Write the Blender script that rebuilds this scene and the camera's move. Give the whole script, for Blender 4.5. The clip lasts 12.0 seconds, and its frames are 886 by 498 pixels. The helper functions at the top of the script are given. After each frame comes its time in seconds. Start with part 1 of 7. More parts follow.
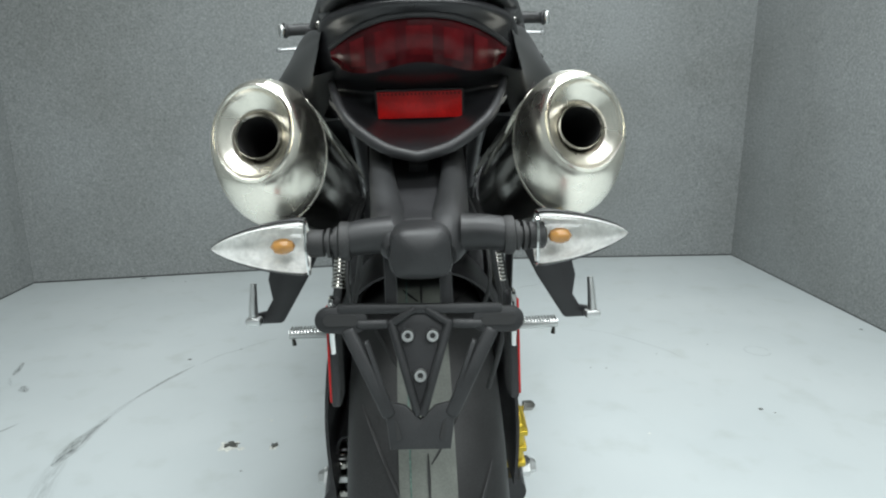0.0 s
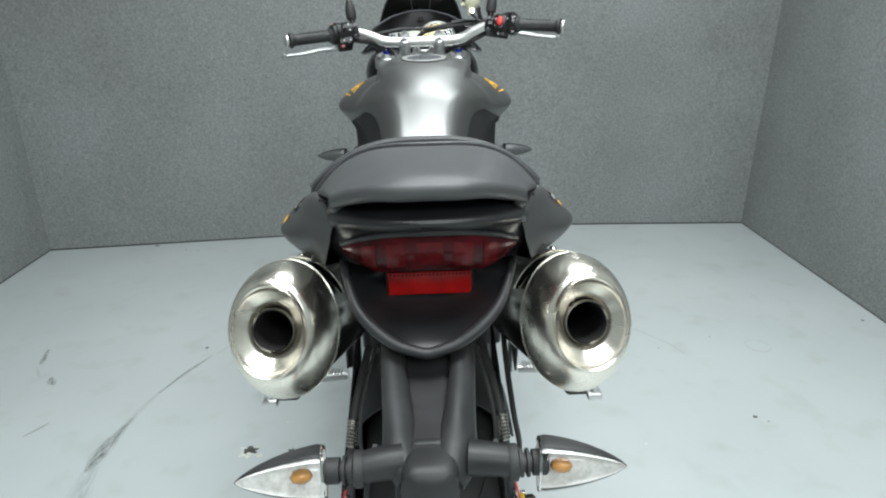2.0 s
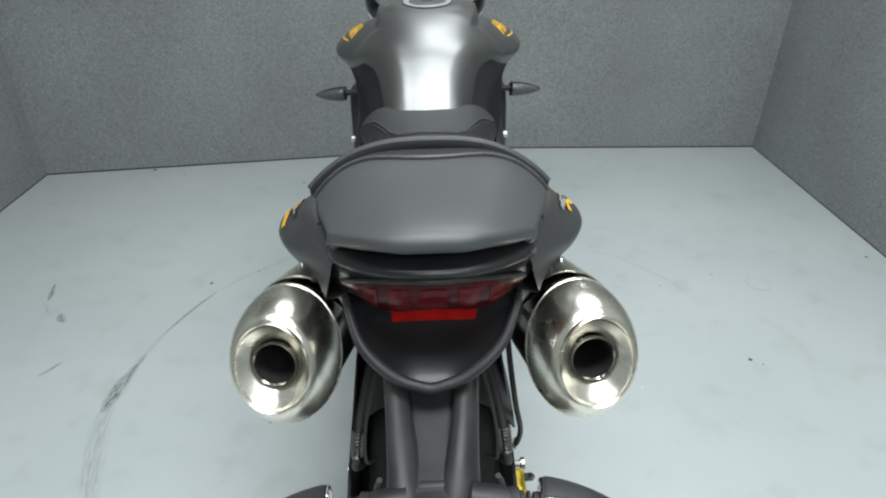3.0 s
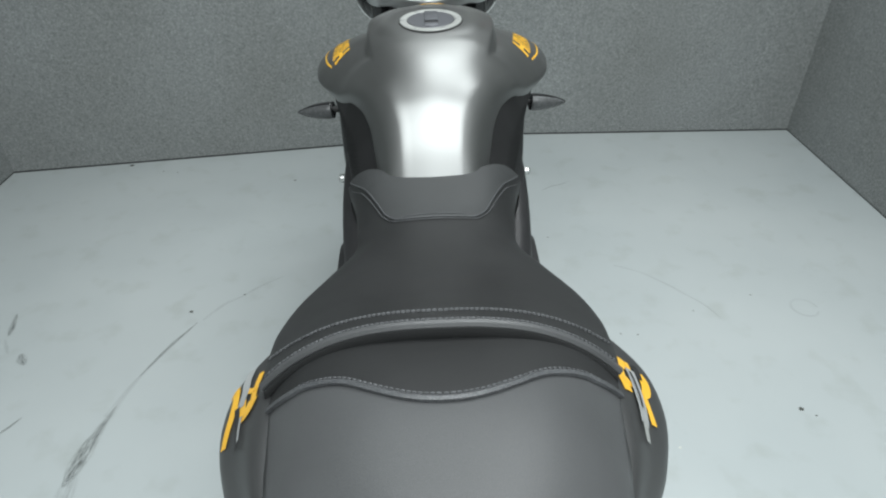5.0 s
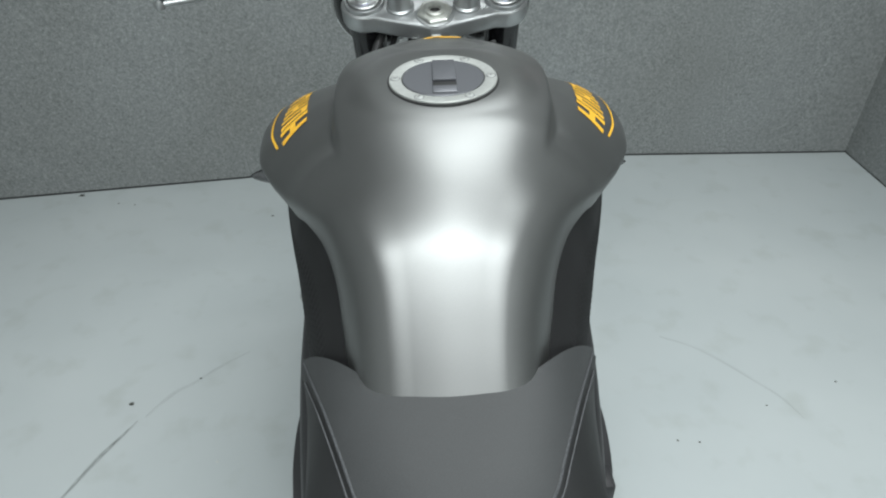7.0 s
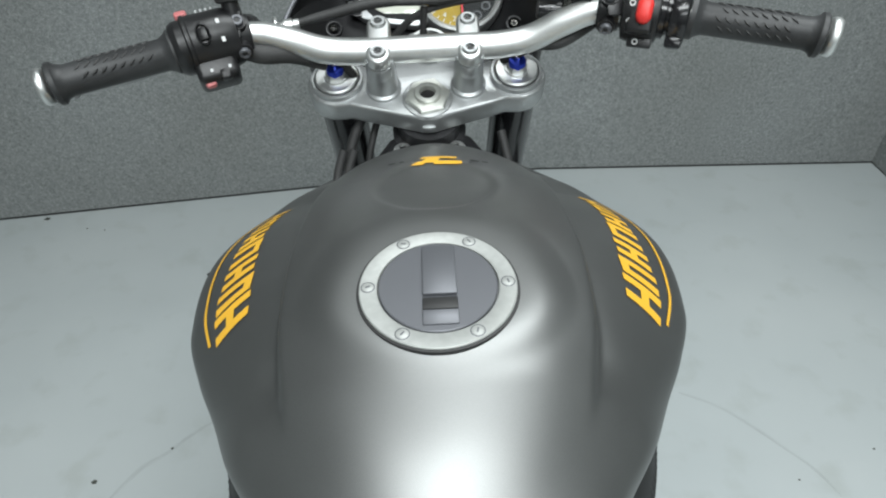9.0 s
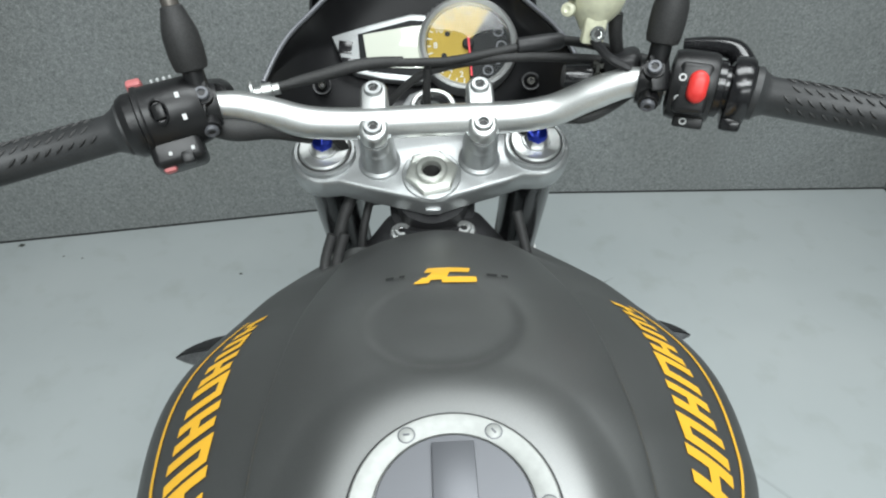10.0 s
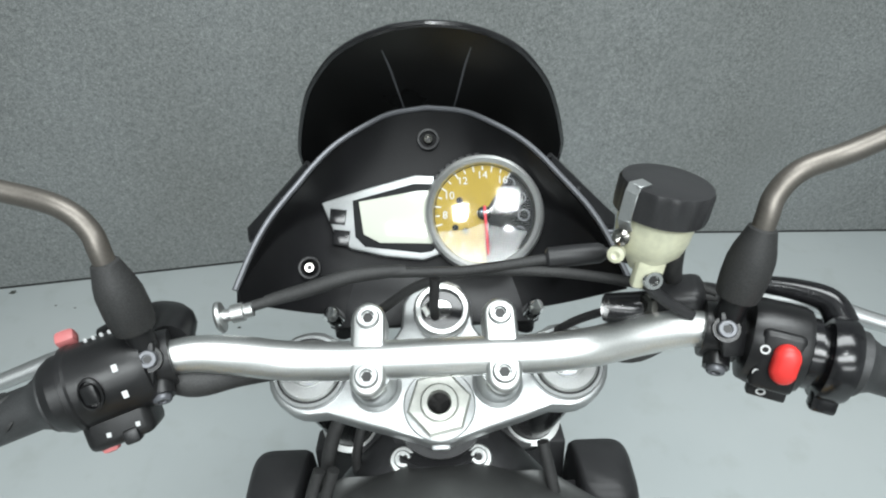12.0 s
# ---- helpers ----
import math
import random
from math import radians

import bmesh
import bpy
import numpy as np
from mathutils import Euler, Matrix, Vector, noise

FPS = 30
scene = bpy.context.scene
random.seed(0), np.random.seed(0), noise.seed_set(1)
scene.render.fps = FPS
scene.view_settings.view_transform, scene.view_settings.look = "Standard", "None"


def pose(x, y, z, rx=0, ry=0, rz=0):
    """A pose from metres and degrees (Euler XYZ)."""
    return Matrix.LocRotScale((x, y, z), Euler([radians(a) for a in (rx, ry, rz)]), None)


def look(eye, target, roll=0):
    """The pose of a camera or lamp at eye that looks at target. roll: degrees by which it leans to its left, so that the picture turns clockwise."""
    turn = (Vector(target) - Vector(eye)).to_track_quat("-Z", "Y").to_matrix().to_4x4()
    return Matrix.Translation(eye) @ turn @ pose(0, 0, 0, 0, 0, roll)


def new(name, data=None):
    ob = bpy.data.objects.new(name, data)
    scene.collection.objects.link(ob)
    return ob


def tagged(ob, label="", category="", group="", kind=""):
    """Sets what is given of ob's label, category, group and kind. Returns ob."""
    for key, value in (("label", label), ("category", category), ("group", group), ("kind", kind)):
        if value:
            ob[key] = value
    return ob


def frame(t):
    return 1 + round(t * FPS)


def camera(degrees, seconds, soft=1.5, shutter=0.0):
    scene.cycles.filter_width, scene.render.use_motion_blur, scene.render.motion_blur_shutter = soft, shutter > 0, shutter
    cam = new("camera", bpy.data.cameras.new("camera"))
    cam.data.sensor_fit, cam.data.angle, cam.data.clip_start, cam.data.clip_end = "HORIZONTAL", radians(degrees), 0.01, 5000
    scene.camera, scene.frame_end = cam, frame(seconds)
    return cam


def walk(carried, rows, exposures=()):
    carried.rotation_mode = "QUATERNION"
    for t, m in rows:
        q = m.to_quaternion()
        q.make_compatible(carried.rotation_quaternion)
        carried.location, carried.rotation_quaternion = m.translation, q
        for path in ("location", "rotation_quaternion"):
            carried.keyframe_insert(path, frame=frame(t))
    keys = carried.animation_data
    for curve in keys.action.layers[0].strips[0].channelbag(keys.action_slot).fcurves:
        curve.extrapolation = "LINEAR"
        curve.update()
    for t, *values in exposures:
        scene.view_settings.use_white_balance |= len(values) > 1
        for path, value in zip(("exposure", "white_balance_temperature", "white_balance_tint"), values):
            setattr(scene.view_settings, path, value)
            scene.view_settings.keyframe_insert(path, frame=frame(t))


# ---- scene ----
cam = camera(73.0, 12.0, soft=2.1)
PATH = [
    (0, (-0.008, -0.092, 0.855), (0.089, 1.852, 0.397), -0.4),
    (0.5, (-0.01, -0.063, 0.93), (0.088, 1.88, 0.466), -0.3),
    (1, (-0.011, -0.056, 0.999), (0.08, 1.878, 0.499), -0.3),
    (1.5, (-0.009, -0.05, 1.055), (0.069, 1.867, 0.491), -0.1),
    (2, (-0.005, -0.03, 1.121), (0.059, 1.836, 0.404), -0.1),
    (2.5, (-0.003, 0.008, 1.178), (0.052, 1.804, 0.299), -0.0),
    (4.5, (-0.0135, 0.258, 1.313), (0.0295, 1.858, 0.115), 0.0),
    (5, (-0.007, 0.388, 1.295), (0.033, 2.026, 0.149), -0.6),
    (5.5, (-0.005, 0.537, 1.267), (0.048, 2.186, 0.137), 0.2),
    (6, (-0.008, 0.666, 1.227), (0.035, 2.328, 0.116), 0.2),
    (6.5, (-0.006, 0.766, 1.225), (0.024, 2.417, 0.095), -0.6),
    (7, (-0.014, 0.862, 1.241), (0.028, 2.48, 0.066), -0.4),
    (9, (-0.004, 1.13, 1.3), (0.045, 2.689, 0.048), -0.5),
    (9.5, (-0.009, 1.21, 1.309), (0.059, 2.756, 0.042), -0.1),
    (10, (-0.011, 1.274, 1.312), (0.06, 2.836, 0.066), 0.3),
    (10.5, (-0.016, 1.346, 1.335), (0.066, 2.883, 0.058), 0.2),
    (11, (-0.013, 1.404, 1.352), (0.061, 2.944, 0.078), 0.2),
    (11.5, (-0.007, 1.45, 1.375), (0.047, 2.994, 0.104), -0.1),
    (12, (-0.005, 1.487, 1.406), (0.038, 3.027, 0.13), -0.0),
]
walk(cam, [(t, look(eye, target, roll)) for t, eye, target, roll in PATH],
     [(0, -0.20), (1.5, -0.20), (2.5, -0.42), (4.5, -0.50), (5.5, -0.43), (7, -0.48), (9.0, -0.50), (10, -0.40), (12, -0.25)])

# ---- light ----
world = bpy.data.worlds.new("world")
world.use_nodes = True
world.node_tree.nodes["Background"].inputs[0].default_value = (0.72, 0.76, 0.78, 1)
world.node_tree.nodes["Background"].inputs[1].default_value = 0.2
scene.world = world


def ceiling_lamp(x, y, z, w, d, power):
    data = bpy.data.lights.new("ceiling_lamp", "AREA")
    data.shape, data.size, data.size_y, data.energy = "RECTANGLE", w, d, power
    data.color = (0.945, 1.0, 1.01)
    ob = new("ceiling_lamp", data)
    ob.matrix_world = pose(x, y, z)
    return ob


ceiling_lamp(0.12, 0.10, 2.96, 1.9, 0.7, 88)
ceiling_lamp(0.29, 0.74, 2.96, 0.10, 0.12, 4)
ceiling_lamp(0.07, 0.68, 2.96, 0.07, 0.09, 3)
ceiling_lamp(0.46, 0.48, 2.96, 0.06, 0.06, 2)
ceiling_lamp(0.60, -2.1, 2.96, 2.4, 1.2, 106)
ceiling_lamp(0.46, 1.85, 2.96, 1.5, 0.7, 52)


# ---- materials ----
def shader(name, colour, rough=0.5, metal=0.0, coat=0.0, grain=0.0, grain_scale=200.0, mottle=0.0, mottle_scale=6.0, bump=0.0, rough_var=0.0, spec=0.5):
    """A Principled material whose colour varies at two scales, with a fine relief."""
    m = bpy.data.materials.new(name)
    m.use_nodes = True
    nt = m.node_tree
    b = nt.nodes["Principled BSDF"]
    b.inputs["Roughness"].default_value, b.inputs["Metallic"].default_value = rough, metal
    b.inputs["Coat Weight"].default_value = coat
    b.inputs["Coat Roughness"].default_value = 0.06
    b.inputs["Specular IOR Level"].default_value = spec
    b.inputs["Base Color"].default_value = (*colour, 1)
    coord = nt.nodes.new("ShaderNodeTexCoord")

    def tex(scale, detail=3.0):
        n = nt.nodes.new("ShaderNodeTexNoise")
        n.inputs["Scale"].default_value, n.inputs["Detail"].default_value = scale, detail
        nt.links.new(coord.outputs["Object"], n.inputs["Vector"])
        return n

    def ramp(src, lo, hi, a=0.35, c=0.65):
        r = nt.nodes.new("ShaderNodeMapRange")
        r.inputs["From Min"].default_value, r.inputs["From Max"].default_value = a, c
        r.inputs["To Min"].default_value, r.inputs["To Max"].default_value = lo, hi
        nt.links.new(src, r.inputs["Value"])
        return r.outputs["Result"]

    last = None
    fine = tex(grain_scale) if grain or bump else None
    wide = tex(mottle_scale, 5.0) if mottle or rough_var else None
    for noise_node, amount in ((fine, grain), (wide, mottle)):
        if noise_node is None or not amount:
            continue
        mul = nt.nodes.new("ShaderNodeMix")
        mul.data_type, mul.blend_type = "RGBA", "MULTIPLY"
        mul.inputs["Factor"].default_value = 1.0
        val = ramp(noise_node.outputs["Fac"], 1 - amount, 1 + amount)
        comb = nt.nodes.new("ShaderNodeCombineColor")
        for i in range(3):
            nt.links.new(val, comb.inputs[i])
        if last is None:
            mul.inputs["A"].default_value = (*colour, 1)
        else:
            nt.links.new(last, mul.inputs["A"])
        nt.links.new(comb.outputs[0], mul.inputs["B"])
        last = mul.outputs["Result"]
    if last is not None:
        nt.links.new(last, b.inputs["Base Color"])
    if rough_var:
        nt.links.new(ramp(wide.outputs["Fac"], rough - rough_var, rough + rough_var), b.inputs["Roughness"])
    if bump:
        n = nt.nodes.new("ShaderNodeBump")
        n.inputs["Strength"].default_value, n.inputs["Distance"].default_value = bump, 0.001
        nt.links.new(fine.outputs["Fac"], n.inputs["Height"])
        nt.links.new(n.outputs["Normal"], b.inputs["Normal"])
    return m


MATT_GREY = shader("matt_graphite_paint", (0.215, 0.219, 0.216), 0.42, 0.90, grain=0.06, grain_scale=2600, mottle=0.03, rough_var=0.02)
# the tank's graphite, its base colour lowered to darken the side covers
SIDE_GREY = shader("darkened_graphite_paint", (0.115, 0.117, 0.118), 0.42, 0.75, grain=0.06, grain_scale=2600, mottle=0.03, rough_var=0.02)
TAIL_BLACK = shader("satin_black_tail_plastic", (0.016, 0.016, 0.0175), 0.33, grain=0.2, grain_scale=1800, mottle=0.2, mottle_scale=12, bump=0.05, rough_var=0.06)
BLACK_PLASTIC = shader("black_moulded_plastic", (0.028, 0.028, 0.0295), 0.42, grain=0.25, grain_scale=1800, mottle=0.2, mottle_scale=14, bump=0.12, rough_var=0.06, spec=0.4)
SWITCH_BLACK = shader("black_switchgear_plastic", (0.0115, 0.0115, 0.0122), 0.36, grain=0.25, grain_scale=1800, mottle=0.2, mottle_scale=18, bump=0.1, rough_var=0.06, spec=0.42)
GREY_PLASTIC = shader("dusty_grey_black_plastic", (0.026, 0.0265, 0.0275), 0.46, grain=0.25, grain_scale=1500, mottle=0.25, mottle_scale=18, bump=0.15, rough_var=0.06, spec=0.38)
GLOSS_BLACK = shader("gloss_black", (0.01, 0.01, 0.011), 0.16, grain=0.2, mottle=0.2, rough_var=0.03)
SCREEN_BLACK = shader("tinted_black_screen", (0.006, 0.006, 0.006), 0.3, mottle=0.2, rough_var=0.05, spec=0.25)
COWL_BLACK = shader("satin_black_cowl", (0.010, 0.010, 0.0108), 0.40, grain=0.2, grain_scale=1500, mottle=0.2, mottle_scale=12, rough_var=0.05, spec=0.14)
RUBBER = shader("black_rubber", (0.026, 0.026, 0.026), 0.62, grain=0.3, grain_scale=900, mottle=0.25, mottle_scale=20, bump=0.15)
TYRE_RUBBER = shader("tyre_rubber", (0.022, 0.022, 0.022), 0.55, grain=0.25, grain_scale=700, mottle=0.3, mottle_scale=12, bump=0.2, rough_var=0.08)
TYRE_WORN = shader("scrubbed_tyre_rubber", (0.16, 0.17, 0.15), 0.65, grain=0.10, grain_scale=500, mottle=0.2, mottle_scale=22, bump=0.15)
TYRE_LINE = shader("faded_green_line", (0.12, 0.2, 0.17), 0.7, grain=0.3, grain_scale=300)
PAD_RUBBER = shader("matt_black_pad_rubber", (0.012, 0.012, 0.0125), 0.52, grain=0.2, grain_scale=900, mottle=0.15, mottle_scale=20, bump=0.1, spec=0.4)
GRIP_RUBBER = shader("grip_rubber", (0.028, 0.029, 0.03), 0.5, grain=0.2, grain_scale=900, mottle=0.2, mottle_scale=30, bump=0.1)
VINYL = shader("black_seat_vinyl", (0.016, 0.0165, 0.017), 0.55, grain=0.2, grain_scale=1600, mottle=0.08, mottle_scale=9, bump=0.2, rough_var=0.04)
VINYL_GREY = shader("grey_seat_vinyl", (0.068, 0.070, 0.072), 0.40, grain=0.14, grain_scale=1600, mottle=0.06, mottle_scale=9, bump=0.2, rough_var=0.04)
PANEL_VINYL = shader("dark_grey_seat_vinyl", (0.047, 0.049, 0.050), 0.54, grain=0.14, grain_scale=1600, mottle=0.06, mottle_scale=9, bump=0.2, rough_var=0.04, spec=0.4)
PIPING = shader("grey_piping", (0.070, 0.073, 0.077), 0.5, grain=0.35, grain_scale=700)
THREAD = shader("grey_thread", (0.085, 0.088, 0.092), 0.7, grain=0.2)
SATIN_ALU = shader("satin_aluminium", (0.68, 0.69, 0.68), 0.42, 1.0, grain=0.05, grain_scale=900, mottle=0.05, rough_var=0.05)
CAST_ALU = shader("cast_silver_aluminium", (0.45, 0.463, 0.465), 0.42, 0.85, grain=0.08, grain_scale=1200, mottle=0.06, rough_var=0.05, bump=0.06)
NUT_ALU = shader("pale_plated_nut", (0.60, 0.61, 0.57), 0.38, 0.8, grain=0.05, mottle=0.06, mottle_scale=40)
CAP_RING = shader("matt_silver_ring", (0.38, 0.39, 0.375), 0.5, 0.3, grain=0.05, mottle=0.05)
STEEL = shader("polished_stainless_steel", (0.90, 0.865, 0.77), 0.27, 1.0, grain=0.03, grain_scale=400, mottle=0.04, mottle_scale=9, rough_var=0.02)
DARK_STEEL = shader("dark_polished_steel", (0.28, 0.27, 0.25), 0.15, 1.0, mottle=0.12, mottle_scale=14, rough_var=0.04)
CHROME = shader("chrome", (0.85, 0.85, 0.84), 0.08, 1.0, mottle=0.05, mottle_scale=30)
STEM = shader("bronze_grey_anodised_stem", (0.17, 0.155, 0.138), 0.45, 0.75, grain=0.06, grain_scale=600, mottle=0.08)
SOOT = shader("sooty_bore", (0.012, 0.011, 0.011), 0.8, mottle=0.3, mottle_scale=60)
RED_LENS = shader("dark_red_lens", (0.055, 0.002, 0.004), 0.22, grain=0.25, grain_scale=60, mottle=0.35, mottle_scale=32, spec=0.22)
RED_CELL = shader("red_lamp_cell", (0.085, 0.003, 0.005), 0.24, spec=0.2, mottle=0.2, mottle_scale=80)
RED_REFLECTOR = shader("red_reflector", (0.50, 0.010, 0.009), 0.32, spec=0.3, grain=0.10, grain_scale=420, mottle=0.15, mottle_scale=60, bump=0.08)
RED_BUTTON = shader("red_switch_plastic", (0.68, 0.035, 0.03), 0.4, mottle=0.06)
PINK_BUTTON = shader("faded_red_switch_plastic", (0.62, 0.2, 0.2), 0.45, mottle=0.1)
LENS_WHITE = shader("bright_faceted_reflector", (0.94, 0.94, 0.92), 0.30, 0.0, grain=0.10, grain_scale=260, mottle=0.12, mottle_scale=90, bump=0.35)
AMBER = shader("amber_bulb", (0.50, 0.24, 0.06), 0.2, coat=0.5, mottle=0.15, mottle_scale=80)
GOLD = shader("gold_anodised_caliper", (0.55, 0.4, 0.04), 0.38, 0.7, mottle=0.12, mottle_scale=30)
SMOKED = shader("smoky_grey_lens", (0.085, 0.088, 0.090), 0.28, grain=0.2, grain_scale=300, mottle=0.2, mottle_scale=120, bump=0.3)
PALE_GREY = shader("pale_grey_decal", (0.30, 0.31, 0.31), 0.45, mottle=0.05)
YELLOW = shader("yellow_decal", (0.78, 0.43, 0.035), 0.45, mottle=0.05)
PALE_MARK = shader("pale_grey_marking", (0.62, 0.63, 0.63), 0.5)
DARK_MARK_AND_SHADE = shader("dark_marks_and_shaded_gaps", (0.02, 0.02, 0.02), 0.5)
BLUE = shader("blue_anodised", (0.02, 0.045, 0.42), 0.3, 0.6)
CREAM = shader("cream_reservoir_plastic", (0.62, 0.62, 0.46), 0.35, grain=0.06, mottle=0.1, mottle_scale=40)
LCD = shader("grey_green_lcd", (0.58, 0.60, 0.52), 0.12, coat=0.6, mottle=0.04)
DIAL_YELLOW = shader("yellow_dial", (0.40, 0.285, 0.06), 0.75, mottle=0.05, mottle_scale=60, spec=0.1)
DIAL_BLACK = shader("black_dial", (0.012, 0.013, 0.014), 0.6, mottle=0.1, spec=0.2)
NEEDLE = shader("red_needle", (0.7, 0.03, 0.05), 0.4)
CAP_GREY = shader("dark_grey_cap", (0.13, 0.134, 0.146), 0.42, 0.4, mottle=0.05)
MIRROR = shader("mirror_glass", (0.92, 0.93, 0.93), 0.01, 1.0)
WALL_PAINT = shader("grey_ceiling_paint", (0.36, 0.37, 0.37), 0.7, grain=0.03, mottle=0.04, mottle_scale=1.5)
CHIP = shader("dark_paint_chip", (0.07, 0.075, 0.065), 0.75, grain=0.5, grain_scale=260, mottle=0.3, mottle_scale=60)
CHIP_PALE = shader("pale_paint_chip", (0.62, 0.63, 0.58), 0.75, grain=0.3, grain_scale=260)


def clear_plastic(name, straight_on):
    """Thin clear plastic: see-through, with a gloss that grows towards grazing view."""
    m = bpy.data.materials.new(name)
    m.use_nodes = True
    nt = m.node_tree
    nt.nodes.remove(nt.nodes["Principled BSDF"])
    clear, gloss, mix, weight, power, scale = (nt.nodes.new(n) for n in ("ShaderNodeBsdfTransparent", "ShaderNodeBsdfGlossy", "ShaderNodeMixShader", "ShaderNodeLayerWeight", "ShaderNodeMath", "ShaderNodeMath"))
    clear.inputs["Color"].default_value = (0.96, 0.965, 0.96, 1)
    gloss.inputs["Roughness"].default_value = 0.05
    weight.inputs["Blend"].default_value = 0.5
    power.operation, scale.operation = "POWER", "MULTIPLY_ADD"
    power.inputs[1].default_value = 5.0
    scale.inputs[1].default_value, scale.inputs[2].default_value = 1 - straight_on, straight_on
    nt.links.new(weight.outputs["Facing"], power.inputs[0])
    nt.links.new(power.outputs[0], scale.inputs[0])
    nt.links.new(scale.outputs[0], mix.inputs[0])
    nt.links.new(clear.outputs[0], mix.inputs[1])
    nt.links.new(gloss.outputs[0], mix.inputs[2])
    nt.links.new(mix.outputs[0], nt.nodes["Material Output"].inputs["Surface"])
    return m


def carpet():
    """Grey needle-felt carpet on the walls: flecks of several greys, slightly faded in patches."""
    m = bpy.data.materials.new("grey_felt_carpet")
    m.use_nodes = True
    nt = m.node_tree
    b = nt.nodes["Principled BSDF"]
    b.inputs["Roughness"].default_value = 0.95
    b.inputs["Specular IOR Level"].default_value = 0.1
    coord = nt.nodes.new("ShaderNodeTexCoord")
    fleck, soft, patch = (nt.nodes.new("ShaderNodeTexNoise") for _ in range(3))
    for n, s, d in ((fleck, 320, 3), (soft, 95, 4), (patch, 1.6, 5)):
        n.inputs["Scale"].default_value, n.inputs["Detail"].default_value = s, d
        nt.links.new(coord.outputs["Object"], n.inputs["Vector"])
    ramp = nt.nodes.new("ShaderNodeValToRGB")
    ramp.color_ramp.elements[0].position, ramp.color_ramp.elements[0].color = 0.32, (0.150, 0.159, 0.160, 1)
    ramp.color_ramp.elements[1].position, ramp.color_ramp.elements[1].color = 0.70, (0.43, 0.445, 0.44, 1)
    mid = ramp.color_ramp.elements.new(0.5)
    mid.color = (0.262, 0.274, 0.275, 1)
    add = nt.nodes.new("ShaderNodeMath")
    add.operation = "MULTIPLY_ADD"
    add.inputs[1].default_value = 0.35
    nt.links.new(soft.outputs["Fac"], add.inputs[0])
    half = nt.nodes.new("ShaderNodeMath")
    half.operation = "MULTIPLY"
    half.inputs[1].default_value = 0.65
    nt.links.new(fleck.outputs["Fac"], half.inputs[0])
    nt.links.new(half.outputs[0], add.inputs[2])
    nt.links.new(add.outputs[0], ramp.inputs["Fac"])
    mul = nt.nodes.new("ShaderNodeMix")
    mul.data_type, mul.blend_type = "RGBA", "MULTIPLY"
    mul.inputs["Factor"].default_value = 0.5
    pr = nt.nodes.new("ShaderNodeValToRGB")
    pr.color_ramp.elements[0].position, pr.color_ramp.elements[0].color = 0.3, (0.72, 0.72, 0.68, 1)
    pr.color_ramp.elements[1].position, pr.color_ramp.elements[1].color = 0.7, (1.1, 1.12, 1.12, 1)
    nt.links.new(patch.outputs["Fac"], pr.inputs["Fac"])
    nt.links.new(ramp.outputs["Color"], mul.inputs["A"])
    nt.links.new(pr.outputs["Color"], mul.inputs["B"])
    nt.links.new(mul.outputs["Result"], b.inputs["Base Color"])
    bump = nt.nodes.new("ShaderNodeBump")
    bump.inputs["Strength"].default_value, bump.inputs["Distance"].default_value = 0.5, 0.003
    nt.links.new(fleck.outputs["Fac"], bump.inputs["Height"])
    nt.links.new(bump.outputs["Normal"], b.inputs["Normal"])
    return m


def floor_paint():
    """Pale blue-grey floor paint, with faint dirt and dull patches."""
    m = bpy.data.materials.new("pale_grey_floor_paint")
    m.use_nodes = True
    nt = m.node_tree
    b = nt.nodes["Principled BSDF"]
    coord = nt.nodes.new("ShaderNodeTexCoord")
    wide, mid, fine = (nt.nodes.new("ShaderNodeTexNoise") for _ in range(3))
    for n, s, d in ((wide, 1.3, 4), (mid, 9, 6), (fine, 140, 3)):
        n.inputs["Scale"].default_value, n.inputs["Detail"].default_value = s, d
        nt.links.new(coord.outputs["Object"], n.inputs["Vector"])
    base = nt.nodes.new("ShaderNodeValToRGB")
    base.color_ramp.elements[0].position, base.color_ramp.elements[0].color = 0.3, (0.475, 0.518, 0.522, 1)
    base.color_ramp.elements[1].position, base.color_ramp.elements[1].color = 0.7, (0.545, 0.583, 0.583, 1)
    nt.links.new(wide.outputs["Fac"], base.inputs["Fac"])
    dirt = nt.nodes.new("ShaderNodeValToRGB")
    dirt.color_ramp.elements[0].position, dirt.color_ramp.elements[0].color = 0.28, (0.86, 0.86, 0.83, 1)
    dirt.color_ramp.elements[1].position, dirt.color_ramp.elements[1].color = 0.45, (1, 1, 1, 1)
    nt.links.new(mid.outputs["Fac"], dirt.inputs["Fac"])
    mul = nt.nodes.new("ShaderNodeMix")
    mul.data_type, mul.blend_type = "RGBA", "MULTIPLY"
    mul.inputs["Factor"].default_value = 0.6
    nt.links.new(base.outputs["Color"], mul.inputs["A"])
    nt.links.new(dirt.outputs["Color"], mul.inputs["B"])
    nt.links.new(mul.outputs["Result"], b.inputs["Base Color"])
    rough = nt.nodes.new("ShaderNodeMapRange")
    rough.inputs["To Min"].default_value, rough.inputs["To Max"].default_value = 0.32, 0.5
    nt.links.new(mid.outputs["Fac"], rough.inputs["Value"])
    nt.links.new(rough.outputs["Result"], b.inputs["Roughness"])
    bump = nt.nodes.new("ShaderNodeBump")
    bump.inputs["Strength"].default_value, bump.inputs["Distance"].default_value = 0.08, 0.001
    nt.links.new(fine.outputs["Fac"], bump.inputs["Height"])
    nt.links.new(bump.outputs["Normal"], b.inputs["Normal"])
    return m


